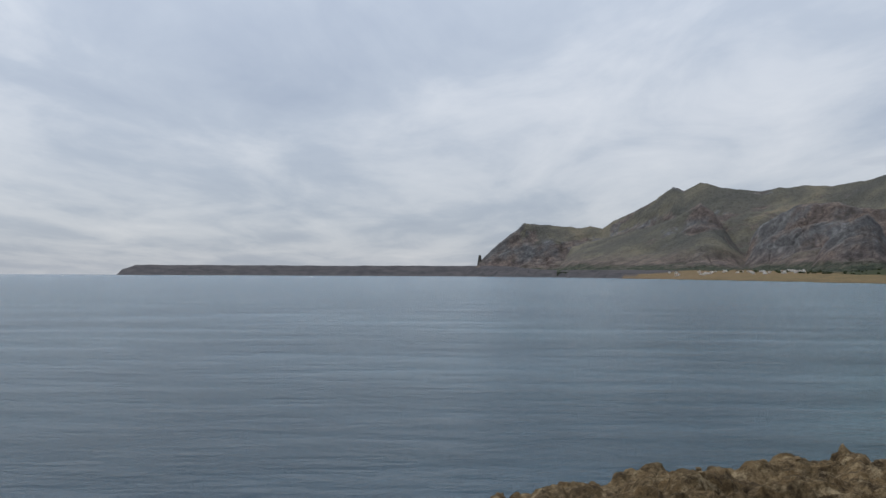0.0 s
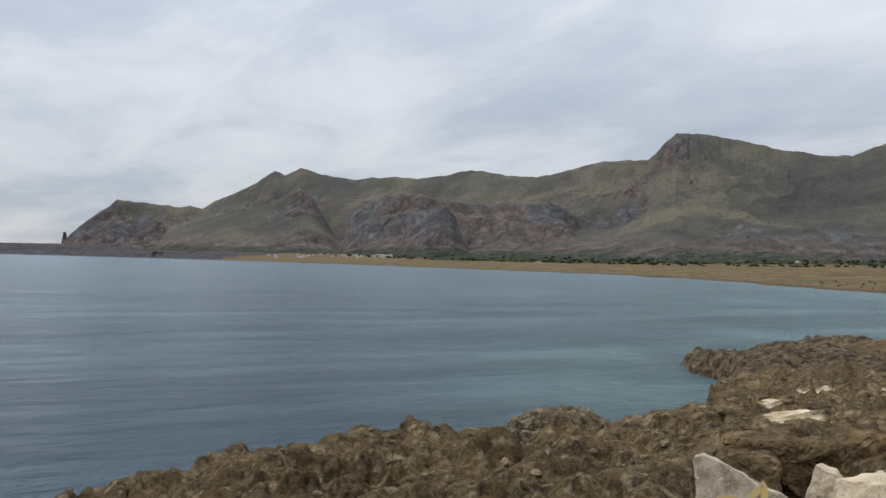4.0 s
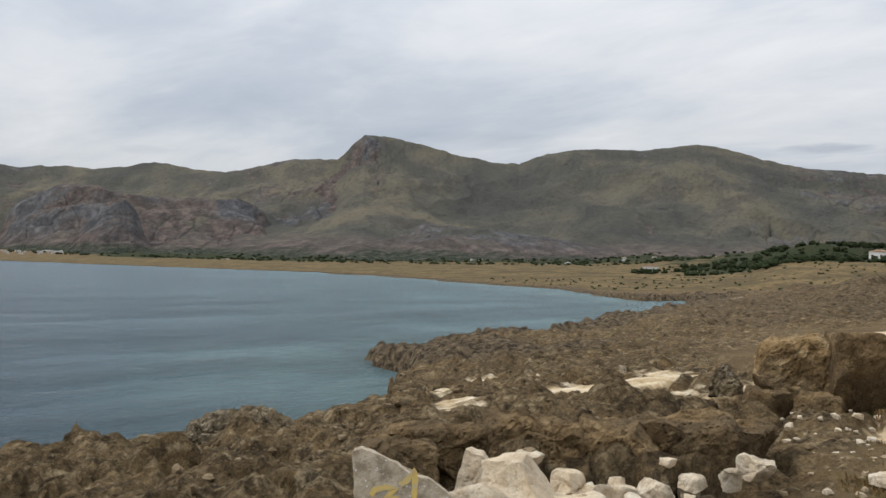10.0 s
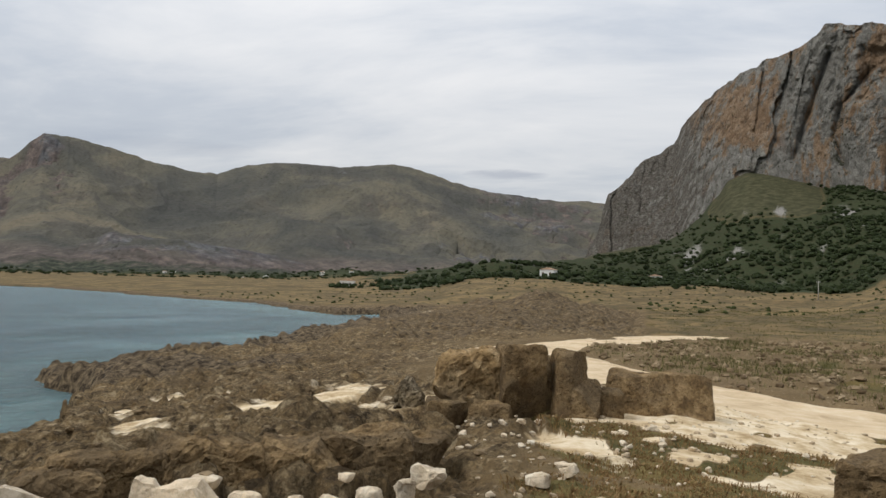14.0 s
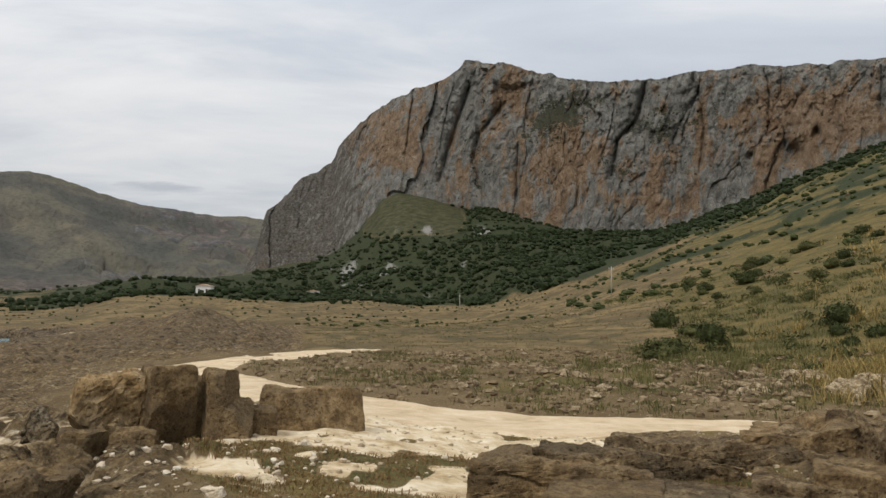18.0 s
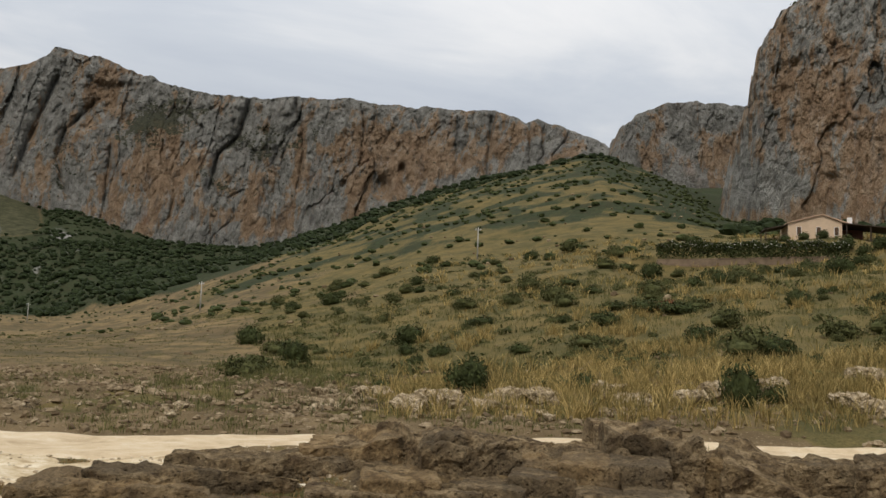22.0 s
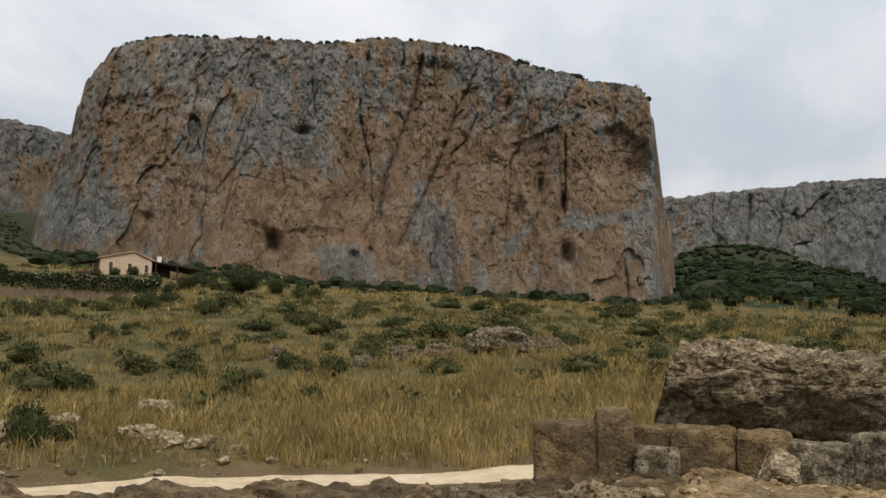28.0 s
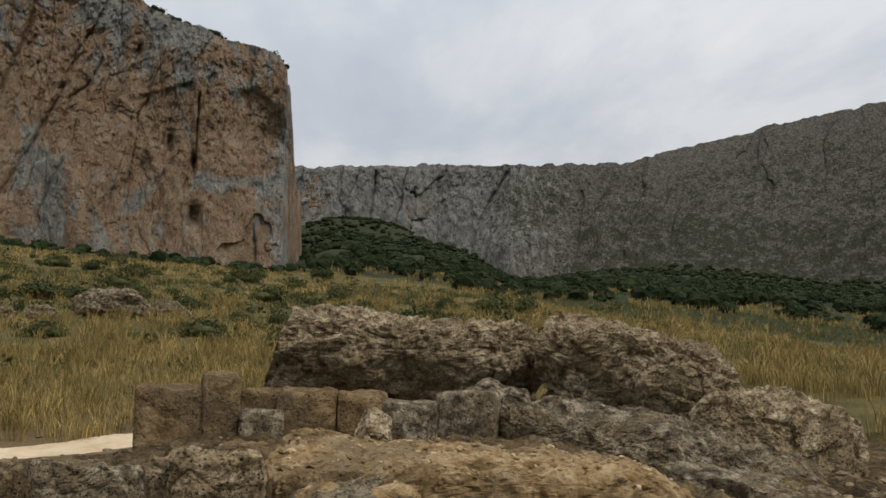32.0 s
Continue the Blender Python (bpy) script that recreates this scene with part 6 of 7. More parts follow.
for k, (az, d, w, z0, z1, deep, mat) in enumerate([(165.0, 10.4, 1.4, 6.1, 6.98, 0.9, KARST_GREY), (168.4, 9.7, 0.4, 6.5, 7.07, 0.35, KARST), (171.7, 9.5, 0.9, 6.4, 7.14, 0.6, KARST), (162.0, 10.6, 0.9, 6.0, 6.72, 0.8, TUFF), (178.8, 9.3, 1.3, 6.2, 6.95, 1.0, KARST_GREY), (193.5, 9.0, 1.6, 6.0, 6.66, 1.2, TUFF_GOLD), (199.5, 9.2, 1.5, 6.0, 6.56, 1.2, KARST_GREY), (181.0, 12.2, 0.5, 6.7, 7.4, 0.4, KARST),
                                                   (205, 9.6, 1.4, 6.0, 6.7, 1.2, KARST_GREY), (183.0, 8.5, 1.1, 6.0, 6.72, 0.7, TUFF), (187.6, 8.5, 0.9, 6.0, 6.66, 0.7, TUFF), (175.2, 11.4, 1.5, 6.3, 6.98, 1.0, TUFF), (176.6, 9.8, 1.3, 5.9, 6.88, 0.9, TUFF), (180.4, 9.4, 1.2, 5.9, 6.8, 0.9, TUFF_GOLD)]):
    me = rock_mesh("shelf_rock", w, deep, z1 - z0, 680 + k, n=36, boxy=6, rough=0.08, cuts=4, crown=0.08, facet=0.035, comb=0.03)
    stand("shelf_rock", "weathered rock shelf with orange crumbling top" if mat is TUFF_GOLD else "pitted grey-brown rock on the quarry floor", "rock", me, mat, az, d, z0, rng.uniform(-15, 15), group="rocks on the quarry floor")

# knobs of karst over the shore platform: a few shapes, many places
KNOB_SHAPES = [rock_mesh("karst_knob", 1.0, rng.uniform(0.7, 1.0), rng.uniform(0.45, 0.8), 720 + k, n=14, boxy=3.0, rough=0.3, cuts=6, facet=0.12, comb=0.06, taper=0.25) for k in range(8)]
for k, me in enumerate(KNOB_SHAPES):
    me.materials.append((TUFF_DARK, KARST_GREY, TUFF_DARK, TUFF)[k % 4])


def scatter_knobs(count, az0, az1, d0, d1, lo, hi, label, group, seed, power=1.0):
    r = random.Random(seed)
    spots = [(r.uniform(az0, az1), (r.random() * (d1 ** power - d0 ** power) + d0 ** power) ** (1 / power), lo + (hi - lo) * r.random() ** 2) for _ in range(count)]
    p = [spot(a, d) for a, d, _ in spots]
    z, cover = land(np.array([q.x for q in p]), np.array([q.y for q in p]))
    for (a, d, s), q, h, off, inland, sand in zip(spots, p, z, cover["off"], cover["inland"], cover["sand"]):
        if off < 0.4 or inland < 0.3 or sand > 0.5:
            continue
        ob = new("karst_knob", KNOB_SHAPES[r.randrange(8)])
        s = s * (0.8 + d / 60)
        ob.matrix_world = pose(q.x, q.y, h - 0.3 * s, r.uniform(-15, 15), r.uniform(-15, 15), r.uniform(0, 360)) @ Matrix.Diagonal((s, s, s * r.uniform(0.5, 0.85), 1))
        tagged(ob, label, "rock", group)


scatter_knobs(80, 11, 46, 10, 30, 0.15, 0.5, "pitted brown karst knob on the shore platform", "karst knobs", 91)
scatter_knobs(60, 40, 68, 9, 30, 0.15, 0.6, "pitted brown karst knob on the shore platform", "karst knobs", 92)
scatter_knobs(80, 86, 128, 30, 46, 0.12, 0.5, "small brown rock on the stony strip", "stony strip rocks", 94)
scatter_knobs(40, 96, 156, 12.5, 20, 0.1, 0.4, "brown rock on the quarry's edge", "quarry edge rocks", 95)


def rubble(name, label, points, lo, hi, material):
    """Loose small stones, joined into one object."""
    x, y, z, rng_ = points
    n = len(x)
    base, quads = cube_sphere(2)
    base = base / (np.abs(base) ** 2.2).sum(1)[:, None] ** (1 / 2.2) * 0.5
    k = len(base)
    s = lo + (hi - lo) * rng_.uniform(0, 1, n) ** 2.5
    v = base[None] * (1 + rng_.uniform(-0.3, 0.3, (n, k, 1))) * np.stack([s, s * rng_.uniform(0.6, 1, n), s * rng_.uniform(0.4, 0.8, n)], 1)[:, None]
    a = rng_.uniform(0, 6.28, n)[:, None]
    v = np.stack([v[..., 0] * np.cos(a) - v[..., 1] * np.sin(a) + x[:, None], v[..., 0] * np.sin(a) + v[..., 1] * np.cos(a) + y[:, None], v[..., 2] + z[:, None] + 0.12 * s[:, None]], -1)
    f = (quads[None] + (np.arange(n) * k)[:, None, None]).reshape(-1, 4)
    me = mesh_from(name, v.reshape(-1, 3), f, False)
    me.materials.append(material)
    return tagged(new(name, me), label, "rubble", kind="stuff")


def loose(count, az0, az1, d0, d1, seed, keep):
    rng_ = np.random.default_rng(seed)
    az, d = rng_.uniform(az0, az1, count), np.sqrt(rng_.uniform(d0 * d0, d1 * d1, count))
    x, y = d * np.sin(np.radians(az)), d * np.cos(np.radians(az))
    z, cover = land(x, y)
    ok = keep(az, d, cover) & (cover["off"] > 0.1) & (cover["inland"] > 0.5)
    return x[ok], y[ok], z[ok], rng_


def loose_material(name, colours):
    m = Mat(name, 0.95, 0.2)
    m.color(m.mix(m.ramp(m.noise(12, 5, 0.65), [(0.35, 0.0), (0.65, 0.4)]), m.ramp(m.random(True), [(0.0, colours[0]), (0.5, colours[1]), (1.0, colours[2])]), colours[0]))
    return m.m


LOOSE_PALE = loose_material("loose_pale_stone", ((0.3, 0.23, 0.145), (0.46, 0.37, 0.25), (0.66, 0.58, 0.45)))
LOOSE_BROWN = loose_material("loose_brown_stone", ((0.1, 0.068, 0.037), (0.2, 0.143, 0.08), (0.34, 0.26, 0.16)))
rubble("stony_strip_rubble", "loose brown and pale stones on the bare strip", loose(4600, 76, 135, 25.5, 64, 111, lambda az, d, c: c["grass"] < 0.9), 0.06, 0.45, LOOSE_BROWN)
rubble("platform_rubble", "loose brown stones over the shore platform", loose(600, 11, 70, 7, 24, 112, lambda az, d, c: c["rock"] > 0.4), 0.04, 0.16, LOOSE_BROWN)
rubble("gravel_stones", "small white stones on the gravel by the quarry blocks", loose(1800, 62, 112, 5.5, 22, 113, lambda az, d, c: c["rock"] < 0.6), 0.02, 0.12, LOOSE_PALE)
rubble("quarry_rubble", "orange and pale rubble on the quarry floor", loose(2200, 140, 214, 6.5, 16, 114, lambda az, d, c: d > 0), 0.03, 0.16, LOOSE_BROWN)
def shelf_top(ob, count, seed):
    """Places on the upper side of a rock."""
    rng_ = np.random.default_rng(seed)
    up = [ob.matrix_world @ p.center for p in ob.data.polygons if p.normal.z > 0.75]
    pick = np.array([up[i] for i in rng_.integers(0, len(up), count)])
    return pick[:, 0] + rng_.normal(0, 0.02, count), pick[:, 1] + rng_.normal(0, 0.02, count), pick[:, 2], rng_


LOOSE_GOLD = loose_material("loose_orange_stone", ((0.16, 0.105, 0.05), (0.33, 0.225, 0.115), (0.56, 0.43, 0.26)))
rubble("shelf_rubble", "orange crumbled stones on the rock shelf", shelf_top(floor_shelf, 800, 118), 0.015, 0.1, LOOSE_GOLD)


def wall_line(count, seed):
    """Places along a low tumbled line of stones that runs from the road over the field."""
    rng_ = np.random.default_rng(seed)
    t = rng_.uniform(0, 1, count)
    a, b = spot(88.6, 62), spot(110.5, 30.5)
    x = a.x + (b.x - a.x) * t + rng_.normal(0, 0.35, count) + 1.2 * np.sin(t * 9)
    y = a.y + (b.y - a.y) * t + rng_.normal(0, 0.35, count)
    return x, y, land(x, y)[0], rng_


rubble("tumbled_stone_line", "low tumbled line of brown field stones", wall_line(420, 117), 0.15, 0.6, LOOSE_BROWN)
rubble("slope_outcrops", "pale limestone outcrops over the grassy spur", loose(800, 96, 150, 70, 300, 119, lambda az, d, c: fbm(az / 3, d / 14, octaves=3, seed=167) > 0.12), 0.25, 1.3, LOOSE_BROWN)
rubble("roadside_stones", "pale stones along the road's far edge", loose(800, 106, 166, 28, 40, 115, lambda az, d, c: d > 0), 0.06, 0.42, LOOSE_BROWN)


# ---- plants ----
def leaf_material(name, dark, light, scale=1.0):
    m = Mat(name, 0.8, 0.08)
    m.color(m.mix(m.random(True), m.ramp(m.noise(0.8 * scale, 4, 0.6), [(0.35, dark), (0.65, light)]), m.ramp(m.noise(3.0 * scale, 3, 0.6), [(0.3, dark), (0.7, tuple(c * 1.25 for c in light))])))
    return m.m


def blade_material(name, a, b, c):
    m = Mat(name, 0.85, 0.08)
    m.color(m.mix(m.ramp(m.noise(0.25, 4, 0.6), [(0.38, 0.0), (0.62, 0.55)]), m.ramp(m.random(True), [(0.0, a), (0.5, b), (1.0, c)]), m.ramp(m.random(True), [(0.0, a), (1.0, a)])))
    return m.m


LEAF_DARK = leaf_material("lentisk_leaf", (0.022, 0.028, 0.01), (0.064, 0.074, 0.026))
LEAF_OLIVE = leaf_material("olive_leaf", (0.036, 0.04, 0.014), (0.096, 0.096, 0.036))
LEAF_WOOD = leaf_material("wood_leaf", (0.012, 0.018, 0.007), (0.03, 0.04, 0.015), 0.15)
BARK = stone_material("grey_bark", (0.05, 0.04, 0.03), (0.1, 0.085, 0.065), (0.17, 0.15, 0.12), 9.0, None, 0.2)
GOLD_BLADE = blade_material("dry_grass_blade", (0.12, 0.094, 0.033), (0.31, 0.222, 0.078), (0.64, 0.465, 0.19))
OLIVE_BLADE = blade_material("olive_grass_blade", (0.068, 0.07, 0.025), (0.125, 0.118, 0.044), (0.2, 0.17, 0.07))
WEED_BLADE = blade_material("russet_weed_blade", (0.17, 0.1, 0.045), (0.26, 0.165, 0.075), (0.19, 0.15, 0.06))


def leaf_quads(centres, normals, size, rng):
    """Small leaf-shaped quads at the given places."""
    n = len(centres)
    t = rng.normal(size=(n, 3))
    t -= (t * normals).sum(1)[:, None] * normals
    t /= np.linalg.norm(t, axis=1)[:, None] + 1e-9
    b = np.cross(normals, t)
    s = np.asarray(size).reshape(-1, 1) * rng.uniform(0.6, 1.3, (n, 1))
    v = np.stack([centres - t * s, centres + b * s * 0.45, centres + t * s, centres - b * s * 0.45], 1)
    return v.reshape(-1, 3), np.arange(4 * n).reshape(-1, 4)


def crown_points(n, rng, lumps, radius, flat):
    """Places and outward directions on a lumpy crown of overlapping balls."""
    c = rng.normal(size=(lumps, 3))
    c /= np.linalg.norm(c, axis=1)[:, None]
    c *= rng.uniform(0.25, 0.62, (lumps, 1))
    c[:, 2] = np.abs(c[:, 2]) * 0.8
    which = rng.integers(0, lumps, n)
    d = rng.normal(size=(n, 3))
    d /= np.linalg.norm(d, axis=1)[:, None]
    p = c[which] + d * rng.uniform(0.28, 0.5, (n, 1))
    p[:, 2] = np.maximum(p[:, 2] + 0.25, 0.02)
    out = d + rng.normal(size=(n, 3)) * 0.5
    out /= np.linalg.norm(out, axis=1)[:, None]
    return p * radius * np.array([1, 1, flat]), out


def crown_mesh(name, n, radius, flat, leaf, seed, lumps=9, core=True):
    rng_ = np.random.default_rng(seed)
    p, o = crown_points(n, rng_, lumps, radius, flat)
    v, f = leaf_quads(p, o, np.full(n, leaf), rng_)
    if core:
        cv, cq = cube_sphere(6)
        cv = cv / np.linalg.norm(cv, axis=1)[:, None] * np.array([0.5, 0.5, 0.36 * flat]) * radius
        cv = cv * (1 + 0.25 * vnoise(cv[:, 0] / radius * 4 + seed, cv[:, 1] / radius * 4, cv[:, 2] / radius * 4)[:, None])
        cv[:, 2] = np.maximum(cv[:, 2] + 0.36 * flat * radius, 0.0)
        f = np.vstack([f, cq + len(v)])
        v = np.vstack([v, cv])
    return mesh_from(name, v, f, False)


def stem_mesh(name, height, radius, seed, limbs=4):
    r = random.Random(seed)
    bm = bmesh.new()
    for k in range(limbs):
        base, a = Vector((0, 0, -0.1)), r.uniform(0, 6.28)
        lean = r.uniform(0.15, 0.6) if limbs > 1 else 0.08
        rows = []
        for i in range(5):
            t = i / 4
            c = base + Vector((math.cos(a) * lean * t * height, math.sin(a) * lean * t * height, t * height))
            w = radius * (1 - 0.75 * t)
            rows.append([bm.verts.new(c + Vector((math.cos(q * 1.2566) * w, math.sin(q * 1.2566) * w, 0))) for q in range(5)])
        for a_, b_ in zip(rows, rows[1:]):
            for q in range(5):
                bm.faces.new((a_[q], a_[(q + 1) % 5], b_[(q + 1) % 5], b_[q]))
    return from_bm(name, bm, True)


def shrub_kind(seed, leaf_mat, flat):
    root = new("shrub")
    part("crown", crown_mesh("crown", 1250, 0.5, flat, 0.04, seed, 14), leaf_mat, root)
    part("stem", stem_mesh("stem", 0.35 * flat, 0.025, seed), BARK, root)
    return root


SHRUBS = [shrub_kind(801, LEAF_DARK, 0.95), shrub_kind(802, LEAF_DARK, 0.75), shrub_kind(803, LEAF_OLIVE, 0.8), shrub_kind(804, LEAF_OLIVE, 0.65)]
used = set()


def plant(kind, az, d, size, label, group, turn=0.0, sink=0.05, tall=1.0):
    p = spot(az, d)
    m = pose(p.x, p.y, height_at(p.x, p.y) - sink, 0, 0, turn) @ Matrix.Diagonal((size, size, size * tall, 1))
    src = SHRUBS[kind]
    if kind in used:
        ob = copy_thing(src, m @ Matrix.Diagonal((*(1 / k for k in src.scale), 1)))
    else:
        used.add(kind)
        ob = src
        ob.matrix_world = m
    return tagged(ob, label, "shrub", group)


DARK_LABEL, OLIVE_LABEL = "dense dark green lentisk shrub in dry grass", "low olive-green shrub on the grassy hillside"
for az, d, size, tall in ((118.6, 42, 2.9, 1.35), (135.6, 35.5, 1.9, 2.1), (112.8, 43, 1.7, 1.2), (126.0, 41, 1.8, 1.2), (137.6, 36.5, 1.5, 1.2), (141.5, 37, 1.3, 0.7), (119.3, 86, 4.2, 0.6), (132, 78, 4.6, 0.45), (130.2, 80, 5.0, 0.45), (128.0, 83, 4.0, 0.4), (125, 110, 4.2, 0.55),
                          (126.5, 98, 3.6, 0.5), (138.2, 105, 4.0, 0.5), (163.5, 76, 6.5, 0.45), (160.5, 78, 5.5, 0.45), (168, 72, 4.6, 0.45), (148.5, 84, 4.6, 0.4), (153, 86, 4.4, 0.4), (157.5, 92, 4.8, 0.4), (181, 64, 4.2, 0.4), (186, 60, 3.6, 0.4)):
    plant(0 if tall > 0.6 else 1, az, d, size, DARK_LABEL, "lentisk shrubs", az * 37, 0.1, max(tall, 0.62))
RUSSET_LEAF = leaf_material("russet_leaf", (0.09, 0.03, 0.018), (0.2, 0.075, 0.04))
SHRUBS.append(shrub_kind(805, RUSSET_LEAF, 0.7))
for az, d, size in ((130.6, 80, 2.6), (131.4, 82, 2.0)):
    plant(4, az, d, size, "low shrub turned russet red among green shrubs", "russet shrubs", az, 0.1, 0.9)
r = random.Random(31)
for k in range(290):
    az = r.uniform(103, 192)
    d = r.uniform(44, 150) * (1.25 if az < 125 else 1.0)
    if az > 178 and d > 95:
        continue
    size = (0.9 + 2.4 * r.random() ** 1.6) * (0.8 + d / 180)
    plant(r.choice((0, 1, 2, 2, 3, 3)), az, d, size, OLIVE_LABEL if k % 2 else DARK_LABEL, "hillside shrubs", r.uniform(0, 360), 0.12, r.uniform(0.85, 1.3))


def ground_points(count, az0, az1, d0, d1, seed, keep=None, power=2.0):
    rng_ = np.random.default_rng(seed)
    az = rng_.uniform(az0, az1, count)
    d = (rng_.uniform(0, 1, count) * (d1 ** power - d0 ** power) + d0 ** power) ** (1 / power)
    x, y = d * np.sin(np.radians(az)), d * np.cos(np.radians(az))
    z, cover = land(x, y)
    ok = (cover["off"] > 0.3) & (z > 0.6)
    if keep is not None:
        ok &= keep(az, d, x, y, z, cover, rng_)
    return x[ok], y[ok], z[ok], d[ok], rng_


def blades(name, label, category, points, per, low, high, wide, spread, lean, material):
    """Tufts of grass: thin bent blades, joined into one object."""
    x, y, z, d, rng_ = points
    n = len(x) * per
    bx, by, bz = np.repeat(x, per), np.repeat(y, per), np.repeat(z, per)
    size = np.repeat(rng_.uniform(0.5, 1.35, len(x)), per)
    a = rng_.uniform(0, 2 * np.pi, n)
    rad = np.sqrt(rng_.uniform(0, 1, n)) * spread * size
    ox, oy = np.cos(a) * rad, np.sin(a) * rad
    h = rng_.uniform(low, high, n) * size
    tip = lean * h * rng_.uniform(0.3, 1.2, n)
    tx, ty = np.cos(a) * tip, np.sin(a) * tip
    w = wide * (0.6 + 0.8 * rng_.uniform(0, 1, n)) * np.maximum(1.0, np.repeat(d, per) / 60)
    side = rng_.uniform(0, np.pi, n)
    sx, sy = np.cos(side) * w, np.sin(side) * w
    base, mid = np.stack([bx + ox, by + oy, bz - 0.05], 1), np.stack([bx + ox + tx * 0.35, by + oy + ty * 0.35, bz + h * 0.6], 1)
    end = np.stack([bx + ox + tx, by + oy + ty, bz + h], 1)
    s = np.stack([sx, sy, 0 * sx], 1)
    v = np.stack([base - s * 0.7, base + s * 0.7, mid + s, mid - s, end], 1).reshape(-1, 3)
    k = np.arange(n)[:, None] * 5
    f = np.vstack([k + [0, 1, 2], k + [0, 2, 3], k + [3, 2, 4]])
    me = mesh_from(name, v, f, False)
    me.materials.append(material)
    return tagged(new(name, me), label, category, kind="stuff")


def golden(az, d, x, y, z, cover, rng_):
    patch = step(-0.35, 0.45, fbm(x / 6, y / 6, octaves=4, seed=151))
    return (cover["grass"] > 0.35) & (rng_.uniform(0, 1, len(az)) < patch * (0.35 + 0.65 * step(112, 124, az)))


def green_low(az, d, x, y, z, cover, rng_):
    return (cover["grass"] > 0.2) & (rng_.uniform(0, 1, len(az)) < 0.8)


blades("tall_dry_grass", "tall golden dry grass in tufts", "grass", ground_points(7500, 109, 214, 31.5, 84, 61, golden), 30, 0.3, 1.0, 0.012, 0.16, 0.75, GOLD_BLADE)
blades("verge_dry_grass", "dry grass tufts between the stones above the road", "grass", ground_points(6000, 112, 190, 31.5, 50, 60, lambda az, d, x, y, z, c, g: (c["rock"] < 0.6) & (g.uniform(0, 1, len(az)) < 0.25 + 0.75 * step(-0.5, 0.3, fbm(x / 5, y / 5, octaves=3, seed=153) + 0.03 * (d - 36)) * (0.4 + 0.6 * step(128, 136, az)))), 16, 0.2, 0.75, 0.012, 0.3, 0.6, GOLD_BLADE)
blades("hill_dry_grass", "golden dry grass over the hillside", "grass", ground_points(6500, 112, 214, 84, 185, 62, golden), 12, 0.4, 1.0, 0.016, 0.35, 0.6, GOLD_BLADE)
blades("olive_grass", "olive green grass between the dry tufts", "grass", ground_points(11000, 98, 214, 32, 120, 63, green_low), 9, 0.2, 0.55, 0.018, 0.5, 0.5, OLIVE_BLADE)
blades("quarry_grass", "dry grass tufts behind the caprock", "grass", ground_points(1100, 165, 214, 17, 37, 64, golden), 22, 0.3, 0.9, 0.009, 0.3, 0.4, GOLD_BLADE)
blades("russet_weeds", "low russet weeds on pale gravel", "weeds", ground_points(9000, 64, 112, 5.5, 20, 65, lambda az, d, x, y, z, c, g: (c["grass"] + 0.25 * g.uniform(0, 1, len(az)) > 0.5) & (c["sand"] < 0.5), 1.3), 12, 0.012, 0.042, 0.006, 0.15, 1.6, WEED_BLADE)
blades("strip_grass", "thin low grass on the stony strip", "grass", ground_points(9000, 76, 135, 25.5, 64, 67, lambda az, d, x, y, z, c, g: (c["rock"] < 0.75) & (g.uniform(0, 1, len(az)) < 0.2 + 0.8 * step(-0.2, 0.5, fbm(x / 4, y / 4, octaves=3, seed=155)))), 9, 0.05, 0.24, 0.012, 0.35, 0.7, OLIVE_BLADE)
blades("field_grass", "short dull grass on the flat field", "grass", ground_points(5000, 72, 112, 48, 200, 66, lambda az, d, x, y, z, c, g: (c["field"] + c["grass"] > 0.3) & (c["rock"] < 0.4)), 8, 0.06, 0.22, 0.012, 0.6, 0.6, OLIVE_BLADE)


def thicket(name, label, points, per, radius, leaf, material, flat=0.8, solid=2):
    """Many bushy crowns joined into one far wood: knobbly bodies with loose leaves about them."""
    x, y, z, d, rng_ = points
    n = len(x)
    size = radius * rng_.uniform(0.5, 1.4, n) ** 1.3
    p, o = crown_points(n * per, rng_, 60, 1.0, flat)
    s = np.repeat(size, per)
    c = np.stack([np.repeat(x, per), np.repeat(y, per), np.repeat(z, per) - 0.2], 1) + p * s[:, None]
    v, f = leaf_quads(c, o, leaf * s, rng_)
    if solid:
        base, quads = cube_sphere(solid)
        k = len(base)
        base = base / np.linalg.norm(base, axis=1)[:, None]
        b = base[None] * rng_.uniform(0.62, 1.08, (n, k, 1)) * (size * 0.62)[:, None, None] * np.array([1, 1, flat * 0.9])
        b[..., 2] += (size * flat * 0.35)[:, None]
        b[..., :2] *= rng_.uniform(0.8, 1.3, (n, 1, 2))
        b = b + np.stack([x, y, z], 1)[:, None]
        f = np.vstack([f, (quads[None] + (np.arange(n) * k)[:, None, None]).reshape(-1, 4) + len(v)])
        v = np.vstack([v, b.reshape(-1, 3)])
    me = mesh_from(name, v, f, False)
    me.materials.append(material)
    return tagged(new(name, me), label, "woodland", kind="stuff")


def maquis(az, d, x, y, z, cover, rng_):
    patch = fbm(x / 60, y / 60, octaves=3, seed=161)
    green = (az > 80.5) & (az < 91.5) & (d > 760)
    return (cover["scrub"] > 0.4) & (rng_.uniform(0, 1, len(az)) < 0.75 + 0.5 * patch) & (~green | (rng_.uniform(0, 1, len(az)) < 0.6))


